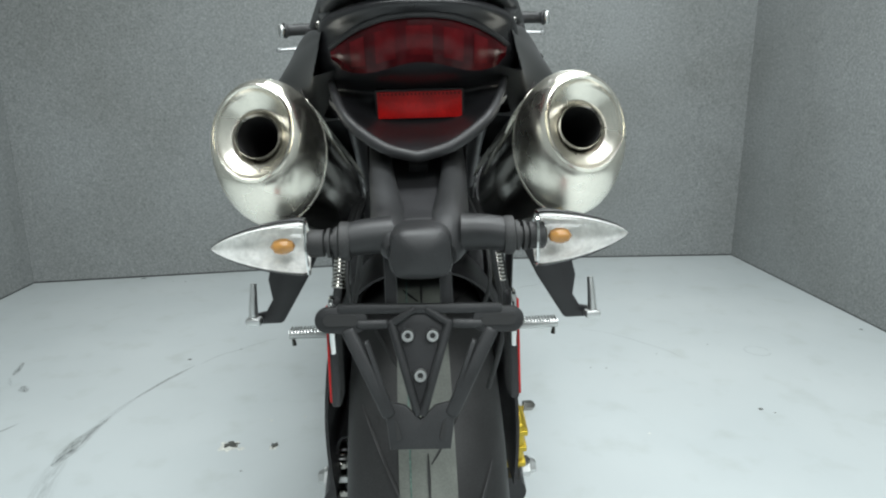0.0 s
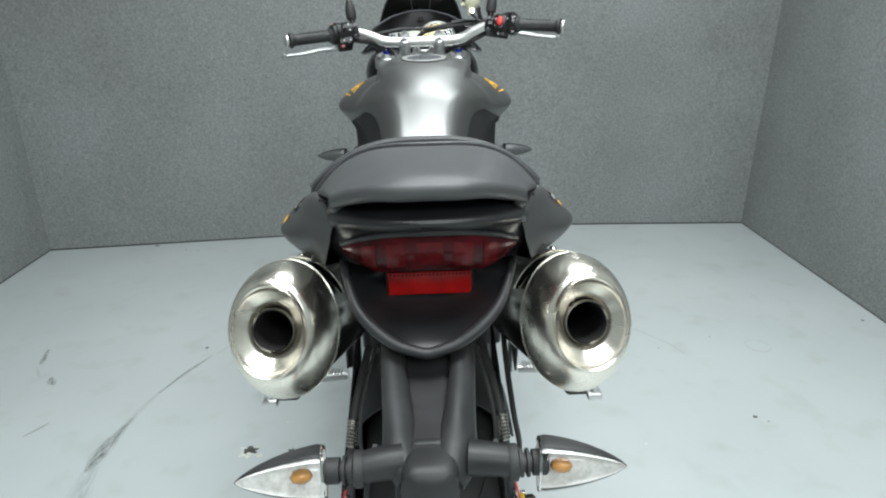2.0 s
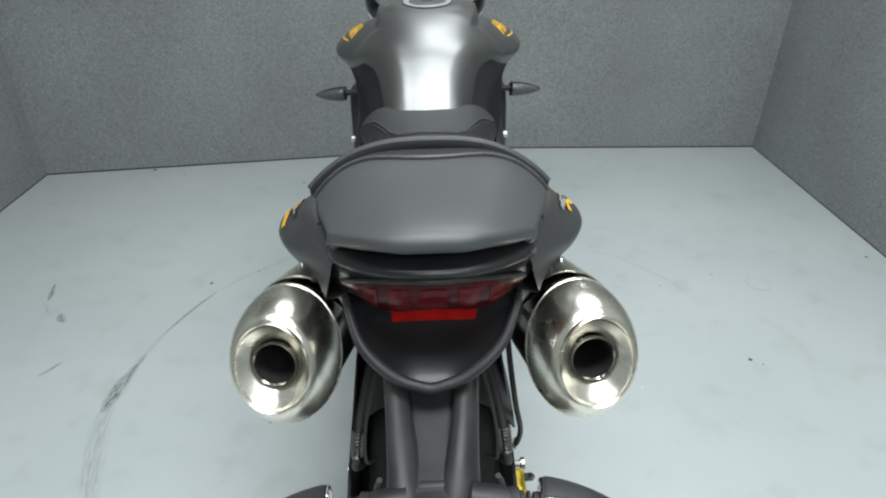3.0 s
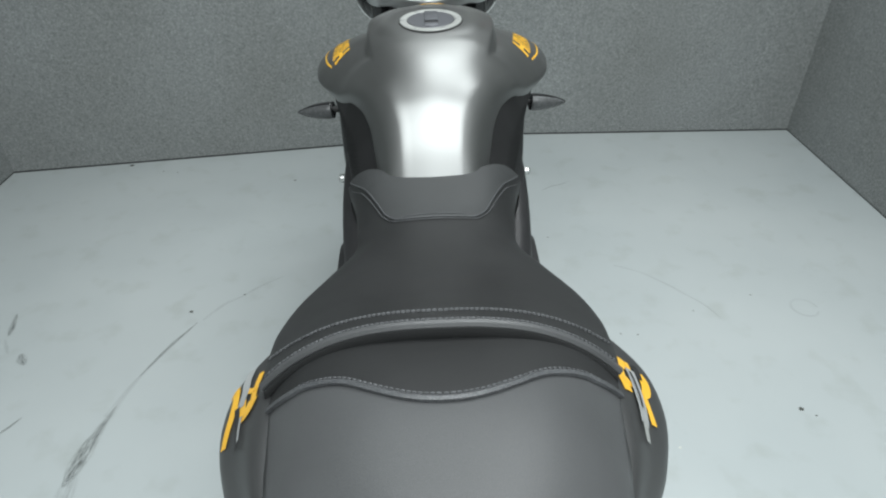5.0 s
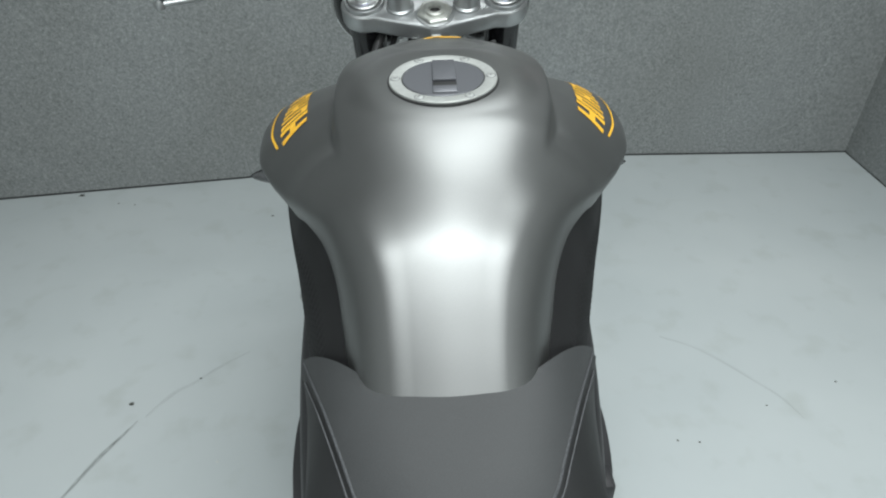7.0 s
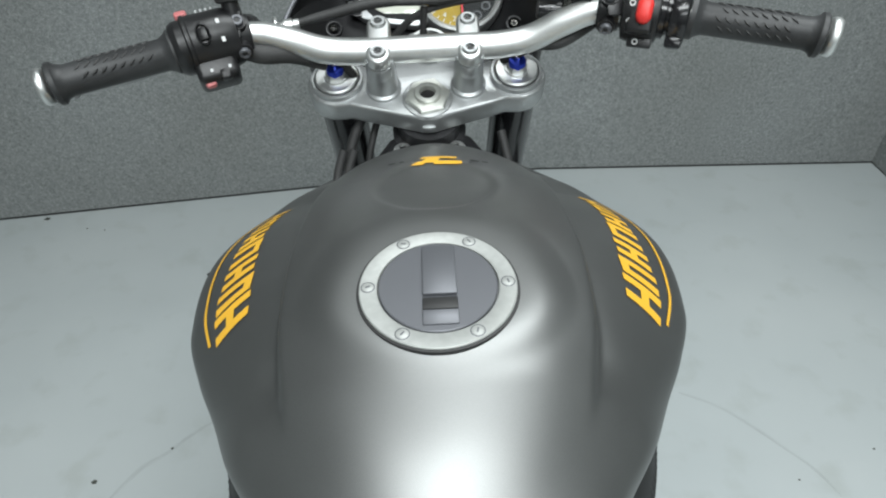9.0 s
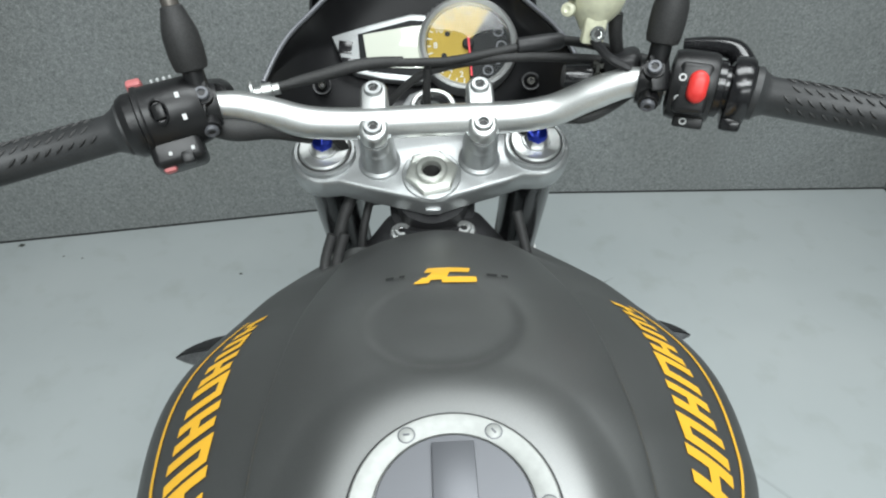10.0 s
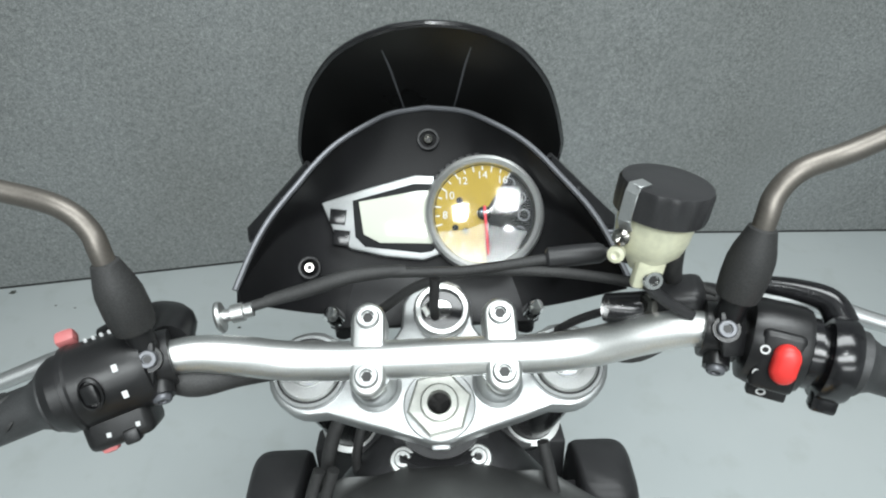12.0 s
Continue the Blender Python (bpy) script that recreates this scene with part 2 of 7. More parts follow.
CLEAR = clear_plastic("clear_lens_plastic", 0.04)
COATED = clear_plastic("dial_cover_plastic", 0.03)
CARPET = carpet()
FLOOR_PAINT = floor_paint()


# ---- shape helpers ----
def mesh_object(name, bm, material, sharp=38):
    """Links a bmesh as one object, smooth but for edges sharper than that many degrees."""
    bmesh.ops.recalc_face_normals(bm, faces=bm.faces)
    for f in bm.faces:
        f.smooth = True
    for e in bm.edges:
        if len(e.link_faces) == 2 and e.calc_face_angle(0) > radians(sharp):
            e.smooth = False
    data = bpy.data.meshes.new(name)
    bm.to_mesh(data)
    bm.free()
    data.materials.append(material)
    return new(name, data)


def part(name, bm, material, parent, label="", sharp=38):
    ob = mesh_object(name, bm, material, sharp)
    ob.parent = parent
    if label:
        ob["label"] = label
    return ob


def spline(points, steps=8, closed=False):
    """A Catmull-Rom curve through points, as a list of Vectors."""
    p = [Vector(q) for q in points]
    n = len(p)
    out = []
    for i in range(n if closed else n - 1):
        a, b, c, d = (p[(i + k) % n] if closed else p[min(max(i + k, 0), n - 1)] for k in (-1, 0, 1, 2))
        for j in range(steps):
            t = j / steps
            out.append(0.5 * (2 * b + (c - a) * t + (2 * a - 5 * b + 4 * c - d) * t * t + (3 * b - 3 * c + d - a) * t ** 3))
    if not closed:
        out.append(p[-1])
    return out


def table(xs, ys, x):
    """A smooth curve through a short table."""
    if x <= xs[0]:
        return ys[0]
    if x >= xs[-1]:
        return ys[-1]
    i = max(k for k in range(len(xs) - 1) if xs[k] <= x)

    def slope(k):
        if k == 0 or k == len(xs) - 1:
            j = min(k, len(xs) - 2)
            return (ys[j + 1] - ys[j]) / (xs[j + 1] - xs[j])
        return (ys[k + 1] - ys[k - 1]) / (xs[k + 1] - xs[k - 1])

    h = xs[i + 1] - xs[i]
    t = (x - xs[i]) / h
    return ((2 * t ** 3 - 3 * t * t + 1) * ys[i] + (t ** 3 - 2 * t * t + t) * h * slope(i)
            + (-2 * t ** 3 + 3 * t * t) * ys[i + 1] + (t ** 3 - t * t) * h * slope(i + 1))


def loft(rings, closed=True, cap=True, bm=None):
    """A skin over rings of equal count."""
    bm = bm or bmesh.new()
    rows = [[bm.verts.new(p) for p in ring] for ring in rings]
    n = len(rows[0])
    for a, b in zip(rows, rows[1:]):
        for i in range(n if closed else n - 1):
            j = (i + 1) % n
            bm.faces.new((a[i], a[j], b[j], b[i]))
    if cap and closed:
        bm.faces.new(rows[0])
        bm.faces.new(rows[-1])
    return bm


def sheet(fn, nu, nv, thick=0.0):
    """A grid surface fn(u, v), thickened inwards."""
    bm = loft([[fn(i / nu, j / nv) for j in range(nv + 1)] for i in range(nu + 1)], closed=False)
    if thick:
        bmesh.ops.recalc_face_normals(bm, faces=bm.faces)
        bmesh.ops.solidify(bm, geom=bm.faces[:], thickness=thick)
    return bm


def tube(points, radius, segments=12, steps=6, bm=None, flat=1.0):
    """A round bar along a smooth curve; radius is a number or one for each point."""
    line = spline(points, steps)
    radii = [radius] * len(line)
    if not isinstance(radius, (int, float)):
        radii = [table(list(range(len(radius))), list(radius), i / steps) for i in range(len(line))]
    side = None
    rings = []
    for i, p in enumerate(line):
        ahead = (line[min(i + 1, len(line) - 1)] - line[max(i - 1, 0)]).normalized()
        side = ahead.orthogonal().normalized() if side is None else (side - ahead * side.dot(ahead)).normalized()
        up = ahead.cross(side)
        rings.append([p + radii[i] * (math.cos(a) * side + flat * math.sin(a) * up) for a in (2 * math.pi * k / segments for k in range(segments))])
    return loft(rings, bm=bm)


def lathe(profile, m, segments=32, sx=1.0, sy=1.0, bm=None, close=True):
    """Turns (radius, height) pairs round the z axis of the pose m; sx and sy squash it to an oval."""
    rings = []
    for r, h in profile:
        r = max(r, 1e-5)
        rings.append([m @ Vector((sx * r * math.cos(a), sy * r * math.sin(a), h)) for a in (2 * math.pi * k / segments for k in range(segments))])
    return loft(rings, cap=close, bm=bm)


def block(size, m, bevel=0.002, segments=2, taper=1.0, bm=None):
    """A bevelled box at the pose m; taper narrows its top."""
    own = bmesh.new()
    bmesh.ops.create_cube(own, size=1.0)
    for v in own.verts:
        k = taper if v.co.z > 0 else 1.0
        v.co = Vector((v.co.x * size[0] * k, v.co.y * size[1] * k, v.co.z * size[2]))
    if bevel:
        bmesh.ops.bevel(own, geom=own.edges[:], offset=bevel, segments=segments, profile=0.5, affect="EDGES")
    bmesh.ops.transform(own, matrix=m, verts=own.verts)
    if bm is None:
        return own
    merge(bm, own)
    return bm


def merge(bm, other):
    """Adds the bmesh other to bm, in one part."""
    data = bpy.data.meshes.new("joined")
    other.to_mesh(data)
    other.free()
    bm.from_mesh(data)
    bpy.data.meshes.remove(data)
    return bm


def slab(outline, m, thick, bevel=0.002, segments=2):
    """A plate with the outline (x, y) in the pose m, its top at z = 0, with rounded edges."""
    bm = bmesh.new()
    face = bm.faces.new([bm.verts.new((x, y, 0)) for x, y in outline])
    bmesh.ops.recalc_face_normals(bm, faces=bm.faces)
    if face.normal.z < 0:
        bmesh.ops.reverse_faces(bm, faces=[face])
    made = bmesh.ops.extrude_face_region(bm, geom=[face])
    bmesh.ops.translate(bm, verts=[g for g in made["geom"] if isinstance(g, bmesh.types.BMVert)], vec=(0, 0, -thick))
    if bevel:
        rim = [e for e in bm.edges if len(e.link_faces) == 2 and e.calc_face_angle(0) > radians(50) and abs(e.verts[0].co.z - e.verts[1].co.z) < 1e-6]
        bmesh.ops.bevel(bm, geom=rim, offset=bevel, segments=segments, profile=0.5, affect="EDGES")
    bmesh.ops.transform(bm, matrix=m, verts=bm.verts)
    return bm


def facing(at, axis, up=(0, 0, 1)):
    """A pose at a place whose z axis points along axis and whose y axis leans to up."""
    z = Vector(axis).normalized()
    x = Vector(up).cross(z).normalized()
    y = z.cross(x)
    m = Matrix((x, y, z)).transposed().to_4x4()
    m.translation = Vector(at)
    return m


def socket_bolt(at, axis, r, parent, material=None, h=0.004):
    """A socket-head bolt: a rounded head with a hexagon hole."""
    m = facing(at, axis, (0, 1, 0.3))
    head = part("bolt", lathe([(r, -h), (r, h * 0.5), (r * 0.86, h), (r * 0.55, h), (r * 0.5, h * 0.2), (0.0, h * 0.2)], m, 18), material or SATIN_ALU, parent)
    part("hex_socket", lathe([(r * 0.46, 0), (r * 0.46, h * 0.35), (0.0, h * 0.35)], m, 6), DARK_MARK_AND_SHADE, head)
    return head


def mirror_x(p, s):
    return Vector((p[0] * s, p[1], p[2]))


# ---- the room ----
def wall(name, a, b, height, thick, material):
    """A straight wall from a to b on the floor; its thickness lies to the right of that way."""
    a, b = Vector((*a, 0)), Vector((*b, 0))
    out = (b - a).normalized().cross(Vector((0, 0, 1))) * thick
    bm = bmesh.new()
    low = [bm.verts.new(p) for p in (a, b, b + out, a + out)]
    high = [bm.verts.new(v.co + Vector((0, 0, height))) for v in low]
    bm.faces.new(low)
    bm.faces.new(high)
    for i in range(4):
        bm.faces.new((low[i], low[(i + 1) % 4], high[(i + 1) % 4], high[i]))
    return mesh_object(name, bm, material)


bm = block((5.6, 8.0, 0.12), pose(0, 0.4, -0.06), 0)
floor = tagged(mesh_object("floor", bm, FLOOR_PAINT), "pale blue-grey painted floor with scuffs and chips", "floor", kind="structure")
CORNER_LEFT, CORNER_RIGHT = (-1.945, 2.945), (1.86, 3.246)
FOLD = (0.22, 3.262)
tagged(wall("wall_north", FOLD, CORNER_LEFT, 3.0, 0.1, CARPET), "grey felt-carpeted wall in front of the motorcycle", "wall", kind="structure")
tagged(wall("wall_northeast", CORNER_RIGHT, FOLD, 3.0, 0.1, CARPET), "grey felt-carpeted wall panel in front of the motorcycle", "wall", kind="structure")
# near-black strips put the shade between wall and floor into the colour
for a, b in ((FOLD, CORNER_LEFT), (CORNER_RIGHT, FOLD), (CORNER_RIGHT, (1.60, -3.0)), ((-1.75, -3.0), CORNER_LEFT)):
    tagged(wall("trim", a, b, 0.006, -0.003, DARK_MARK_AND_SHADE), "thin dark strip for the shaded gap along the foot of the wall", "trim", kind="structure")
tagged(wall("wall_east", (1.60, -3.0), CORNER_RIGHT, 3.0, 0.1, CARPET), "grey felt-carpeted side wall", "wall", kind="structure")
tagged(wall("wall_west", (-1.75, -3.0), CORNER_LEFT, 3.0, -0.1, CARPET), "grey felt-carpeted side wall", "wall", kind="structure")
tagged(wall("wall_south", (-1.9, -3.05), (1.8, -3.05), 3.0, 0.1, CARPET), "grey felt-carpeted wall behind the camera", "wall", kind="structure")
bm = block((5.6, 8.0, 0.1), pose(0, 0.4, 3.05), 0)
tagged(mesh_object("ceiling", bm, WALL_PAINT), "plain grey ceiling over the photo bay", "ceiling", kind="structure")

# ---- the motorcycle ----
bike = new("motorcycle")
bike.matrix_world = pose(0.0204, 0, 0, 0, -1.3, 0)
tagged(bike, "matt graphite naked sport motorcycle with twin underseat exhausts and yellow decals", "motorcycle")

# -- fuel tank --
TY = (1.165, 1.195, 1.225, 1.25, 1.28, 1.31, 1.34, 1.36, 1.40, 1.44, 1.49, 1.58, 1.66, 1.725, 1.758)
T_TOP = (0.877, 0.914, 0.9465, 0.9705, 0.9915, 1.0084, 1.0217, 1.0286, 1.0364, 1.0388, 1.0403, 1.0285, 1.002, 0.974, 0.950)
T_WC = (0.046, 0.047, 0.051, 0.061, 0.078, 0.096, 0.116, 0.124, 0.123, 0.118, 0.118, 0.122, 0.122, 0.104, 0.058)
T_DC = (0.005, 0.005, 0.006, 0.009, 0.018, 0.032, 0.045, 0.046, 0.034, 0.025, 0.025, 0.033, 0.042, 0.040, 0.016)
T_WE = (0.065, 0.066, 0.070, 0.079, 0.094, 0.111, 0.134, 0.147, 0.169, 0.192, 0.213, 0.220, 0.191, 0.145, 0.090)
T_ZE = (0.859, 0.894, 0.925, 0.944, 0.956, 0.957, 0.951, 0.946, 0.936, 0.930, 0.928, 0.926, 0.920, 0.915, 0.930)
T_WB = (0.080, 0.083, 0.087, 0.092, 0.099, 0.112, 0.131, 0.143, 0.160, 0.174, 0.185, 0.184, 0.150, 0.102, 0.056)
T_ZB = (0.800, 0.832, 0.859, 0.883, 0.908, 0.925, 0.929, 0.927, 0.915, 0.903, 0.892, 0.864, 0.862, 0.875, 0.900)


def smooth_between(four, t):
    """The curve from the second to the third of four unevenly spaced points, without kinks or bulges."""
    d = [max(math.dist(p, q), 1e-4) ** 0.5 for p, q in zip(four, four[1:])]
    got = []
    for c in range(2):
        p0, p1, p2, p3 = (p[c] for p in four)
        m1 = ((p1 - p0) / d[0] - (p2 - p0) / (d[0] + d[1]) + (p2 - p1) / d[1]) * d[1]
        m2 = ((p2 - p1) / d[1] - (p3 - p1) / (d[1] + d[2]) + (p3 - p2) / d[2]) * d[1]
        got.append((2 * t ** 3 - 3 * t * t + 1) * p1 + (t ** 3 - 2 * t * t + t) * m1 + (3 * t * t - 2 * t ** 3) * p2 + (t ** 3 - t * t) * m2)
    return got


def tank_section(y, a):
    """Half of the tank's section at y: a runs from 0 on the ridge over 2/3 at the shoulder's edge to 1 below it."""
    zt, wc = table(TY, T_TOP, y), table(TY, T_WC, y)
    zc = zt - table(TY, T_DC, y)
    we, ze = table(TY, T_WE, y), table(TY, T_ZE, y)
    wb, zb = table(TY, T_WB, y), table(TY, T_ZB, y)
    wm, zm = 0.58 * wc, zt - (zt - zc) * 0.58 ** table((1.28, 1.36, 1.50, 1.58), (1.9, 2.8, 2.8, 2.0), y)
    pts = [(-wm, zm), (0, zt), (wm, zm), (wc, zc), (we, ze), (wb, zb), (wb - 0.004, zb - 0.05)]
    n = 3 * a
    k, t = (0, n / 0.58) if n < 0.58 else (1, (n - 0.58) / 0.42) if n < 1 else (2, n - 1) if n < 2 else (3, min(n - 2, 1))
    x, z = smooth_between(pts[k:k + 4], t)
    # the step along the shoulder crease, running out behind the cap and before the forks
    fade = min(max((y - 1.335) / 0.06, 0), 1) * min(max((1.71 - y) / 0.05, 0), 1)
    fade = fade * fade * (3 - 2 * fade)
    crease = table((1.335, 1.35, 1.38, 1.416, 1.48, 1.58, 1.66, 1.71), (0.090, 0.094, 0.102, 0.108, 0.111, 0.108, 0.098, 0.087), y)
    away = math.exp(-max(x - crease, 0) / 0.06)
    z -= fade * 0.0215 * away / (1 + math.exp(-(x - crease) / 0.0011))
    # the shallow round hollow before the cap
    d = math.hypot(x / 0.051, (y - 1.556) / 0.049)
    z -= 0.0050 / (1 + math.exp((d - 1) / 0.045)) * min(max((1.640 - y) / 0.09, 0), 1)
    # the flat seat of the cap
    flat = min(max(1.70 - math.hypot(x, (y - 1.421) * (1.4 if y < 1.421 else 1)) / 0.056, 0) / 0.70, 1)
    flat = flat * flat * (3 - 2 * flat)
    z += flat * (1.0364 + 0.085 * (y - 1.421) - z)
    return x, z


def tank_shift(y):
    """The tank stands a little askew on the frame."""
    return table((1.20, 1.42, 1.60), (-0.002, 0.0035, 0.005), y)


def tank_point(y, q, lift=0.0):
    """The tank's skin at y; q runs from -1 (left lower edge) over 0 (the ridge) to 1."""
    x, z = tank_section(y, abs(q))
    return Vector((math.copysign(x, q) + tank_shift(y), y, z + lift))


NY, NQ = 160, 640
tank = part("fuel_tank", loft([[tank_point(1.165 + 0.593 * i / NY, -1 + 2 * j / NQ) for j in range(NQ + 1)] for i in range(NY + 1)], closed=False), MATT_GREY, bike,
            "matt graphite painted tank with shoulder creases", 60)


def on_tank(outline, lift=0.0009, cells=8):
    """A thin sticker on the tank over a four-cornered outline of (y, q)."""
    a, b, c, d = (Vector((*p, 0)) for p in outline)

    def fn(u, v):
        p = a.lerp(b, u).lerp(d.lerp(c, u), v)
        return tank_point(p.x, p.y, lift)

    return sheet(fn, cells, cells)


for s in (-1, 1):
    # a row of slanted yellow strokes over one long curved stroke on each shoulder
    for k in range(7):
        y0 = 1.445 + 0.0290 * k
        q0, q1 = 0.424 + 0.005 * k, 0.519 - 0.004 * k
        cells = [(0.0, 0.0, 0.0082, 1.0), (0.0150 if k % 3 else 0.0180, 0.0, 0.0080, 1.0)]
        cells += [(0.004, 0.0, 0.016, 0.22)] if k % 2 else [(0.004, 0.42, 0.014, 0.64)]
        for dy, f0, w, f1 in cells:
            qa, qb = q0 + (q1 - q0) * f0, q0 + (q1 - q0) * f1
            lean = lambda q: 0.012 * (q1 - q) / (q1 - q0)
            part("decal_stroke", on_tank([(y0 + dy + lean(qb), s * qb), (y0 + dy + w + lean(qb), s * qb), (y0 + dy + w + lean(qa), s * qa), (y0 + dy + lean(qa), s * qa)], cells=4), YELLOW, tank)
    bow = lambda y: 0.538 + 0.030 * math.sin((y - 1.451) / 0.2 * math.pi) - 0.035 * (y - 1.451) / 0.2
    part("decal_sweep", sheet(lambda u, v: tank_point(1.451 + 0.2 * u, s * (bow(1.451 + 0.2 * u) + 0.009 * v), 0.0009), 30, 3), YELLOW, tank, "long yellow curved decal stroke")
for y0, y1, xa, xb, lean in ((1.6130, 1.6210, -0.012, 0.021, 0.003), (1.5985, 1.6055, 0.001, 0.026, 0.0), (1.5985, 1.6055, -0.020, -0.009, 0.007), (1.6025, 1.6160, -0.012, 0.004, 0.008)):
    w = 3 * table(TY, T_WC, 1.62)
    part("emblem_stroke", on_tank([(y0, xa / w), (y0, xb / w), (y1, (xb + lean * 0.5) / w), (y1, (xa + lean) / w)], cells=4), YELLOW, tank)
for xa, xb in ((-0.040, -0.034), (-0.030, -0.026), (0.034, 0.042), (0.045, 0.050)):
    w = 3 * table(TY, T_WC, 1.62)
    part("emblem_bar", on_tank([(1.609, xa / w), (1.609, xb / w), (1.613, xb / w), (1.613, xa / w)], cells=2), DARK_MARK_AND_SHADE, tank)

# fuel cap
cap_m = facing((0.0048, 1.419, 1.0360), (0, -0.08, 1), (0, 1, 0)) @ Matrix.Diagonal((0.955, 0.955, 0.8, 1))
cap_ring = part("fuel_cap", lathe([(0.0540, -0.016), (0.0540, 0.0030), (0.0532, 0.0038), (0.0425, 0.0038), (0.0418, 0.0032), (0.0418, -0.006)], cap_m, 64), CAP_RING, tank,
                "satin silver fuel cap ring with six screws")
part("gasket", lathe([(0.0566, -0.018), (0.0564, -0.002), (0.0556, 0.0014), (0.0540, 0.0016), (0.0540, -0.016)], cap_m, 64), DARK_MARK_AND_SHADE, tank)
part("cap_disc", lathe([(0.0408, -0.004), (0.0408, 0.0032), (0.0400, 0.0040), (0.0, 0.0042)], cap_m, 48), CAP_GREY, tank, "dark grey cap disc")
part("lock_flap", block((0.023, 0.046, 0.003), cap_m @ pose(0.001, 0.012, 0.0062), 0.0008), CAP_GREY, tank)
part("lock_flap", block((0.0235, 0.010, 0.0018), cap_m @ pose(0.001, -0.018, 0.0050), 0.0006), DARK_MARK_AND_SHADE, tank, "dark gap of the lock flap")
part("lock_flap", block((0.0235, 0.011, 0.003), cap_m @ pose(0.001, -0.030, 0.0052, 12), 0.0008), CAP_GREY, tank)
for k in range(6):
    a = radians(90 + 30 + 60 * k)
    screw_m = cap_m @ pose(0.0478 * math.cos(a), 0.0478 * math.sin(a), 0.0037)
    screw = part("screw", lathe([(0.0042, 0), (0.0042, 0.0004), (0.0036, 0.0008), (0.0, 0.0009)], screw_m, 16), CAP_RING, cap_ring)
    part("screw_slot", block((0.0036, 0.0011, 0.0004), screw_m @ pose(0, 0, 0.0010, 0, 0, 25 * k), 0), CAP_GREY, screw)
    part("screw_edge", lathe([(0.0050, 0), (0.0050, 0.0002), (0.0043, 0.0003), (0.0043, 0)], screw_m, 16), CAP_GREY, screw)

# knee panels with ribbed black pads, under the tank's shoulders
KY = (1.17, 1.25, 1.35, 1.46)
for s in (-1, 1):
    def knee(u, v):
        """u from the seat to the front, v from the step under the tank's paint over the pad's edge down the side."""
        y = 1.168 + 0.305 * u
        inner = Vector((table(TY, T_WB, y) - 0.005, y, table(TY, T_ZB, y) + 0.004))
        outer = Vector((table(KY, (0.113, 0.127, 0.151, 0.171), y), y, table(KY, (0.790, 0.818, 0.862, 0.884), y)))
        low = Vector((table(KY, (0.116, 0.130, 0.147, 0.164), y), y, 0.66))
        if v < 0.6:
            p = inner.lerp(outer, v / 0.6)
            p.x += 0.007 * math.sin(v / 0.6 * math.pi)
        else:
            p = outer.lerp(low, (v - 0.6) / 0.4)
        wide = min(max((v - 0.26) / 0.06, 0), 1) * min(max((0.95 - v) / 0.06, 0), 1)
        rib = 0.0018 * abs(math.sin((y + 0.05 * v) * 560)) * wide
        return Vector((s * (p.x + rib) + tank_shift(y), p.y, p.z + 0.6 * rib))

    pad = part("knee_pad", sheet(knee, 300, 30), PAD_RUBBER, bike, "black ribbed knee pad", 60)
    part("pad_lip", tube([knee(0.10 + 0.04 * k, 0.02) + Vector((s * 0.001, 0, 0.0006)) for k in range(12)], 0.0011, 6, 3), GREY_PLASTIC, pad)

# -- seats --
RY = (0.715, 0.75, 0.80, 0.86, 0.93, 1.00, 1.05, 1.10, 1.17, 1.22, 1.29)
R_W = (0.142, 0.153, 0.163, 0.170, 0.162, 0.133, 0.110, 0.112, 0.121, 0.130, 0.150)
R_Z = (0.984, 0.972, 0.944, 0.912, 0.886, 0.874, 0.871, 0.872, 0.878, 0.882, 0.882)
R_D = (0.060, 0.058, 0.054, 0.047, 0.041, 0.038, 0.038, 0.043, 0.058, 0.066, 0.074)


def seat_place(x, y, lift=0.0):
    """The rider seat's skin over the place x, y."""
    a = min(abs(x) / table(RY, R_W, y), 1) ** (1 / 0.94)
    return Vector((x - 0.0006, y, table(RY, R_Z, y) - table(RY, R_D, y) * a ** (2.6 + 2.4 * min(max((y - 1.10) / 0.08, 0), 1)) + lift))


def seat_front(a):
    return 1.172 + 0.096 * (max(a - 0.2, 0) / 0.8) ** 2.6


def rider_seat(u, v, lift=0.0):
    """u from the back to the nose, v from -1 to 1 across."""
    a = abs(v)
    back = 0.734 - 0.005 * a * a
    y = back + (seat_front(a) - back) * u
    return seat_place(table(RY, R_W, y) * math.copysign(a ** 0.94, v), y, lift)


def seat_with_skirt(fn, nu, nv, skirt, tuck=0.003):
    """The seat's skin with sides turned down."""
    rings = []
    for i in range(nu + 1):
        row = [fn(i / nu, -1 + 2 * j / nv) for j in range(nv + 1)]
        l, r = row[0], row[-1]
        left = [l + Vector((-0.002 + tuck * k, 0, -skirt * k / 4)) for k in (4, 3, 2, 1)]
        right = [r + Vector((0.002 - tuck * k, 0, -skirt * k / 4)) for k in (1, 2, 3, 4)]
        rings.append(left + row + right)
    return rings


def shifted(row, ahead, drop, narrow=1.0):
    return [Vector((p.x * narrow, p.y + ahead, p.z - drop)) for p in row]


rings = seat_with_skirt(rider_seat, 56, 56, 0.07)
rings = [shifted(rings[0], 0.012, 0.030), shifted(rings[0], 0.001, 0.016), shifted(rings[0], -0.002, 0.006)] + rings + [shifted(rings[-1], 0.003, 0.004), shifted(rings[-1], 0.002, 0.03)]
seat = part("rider_seat", loft(rings, closed=False), VINYL, bike, "black vinyl rider seat", 60)


def panel_half(y):
    """Half the width of the grey nose panel, which narrows to the back."""
    return min(0.0590 + (y - 1.070) * 0.41, table(RY, R_W, y))


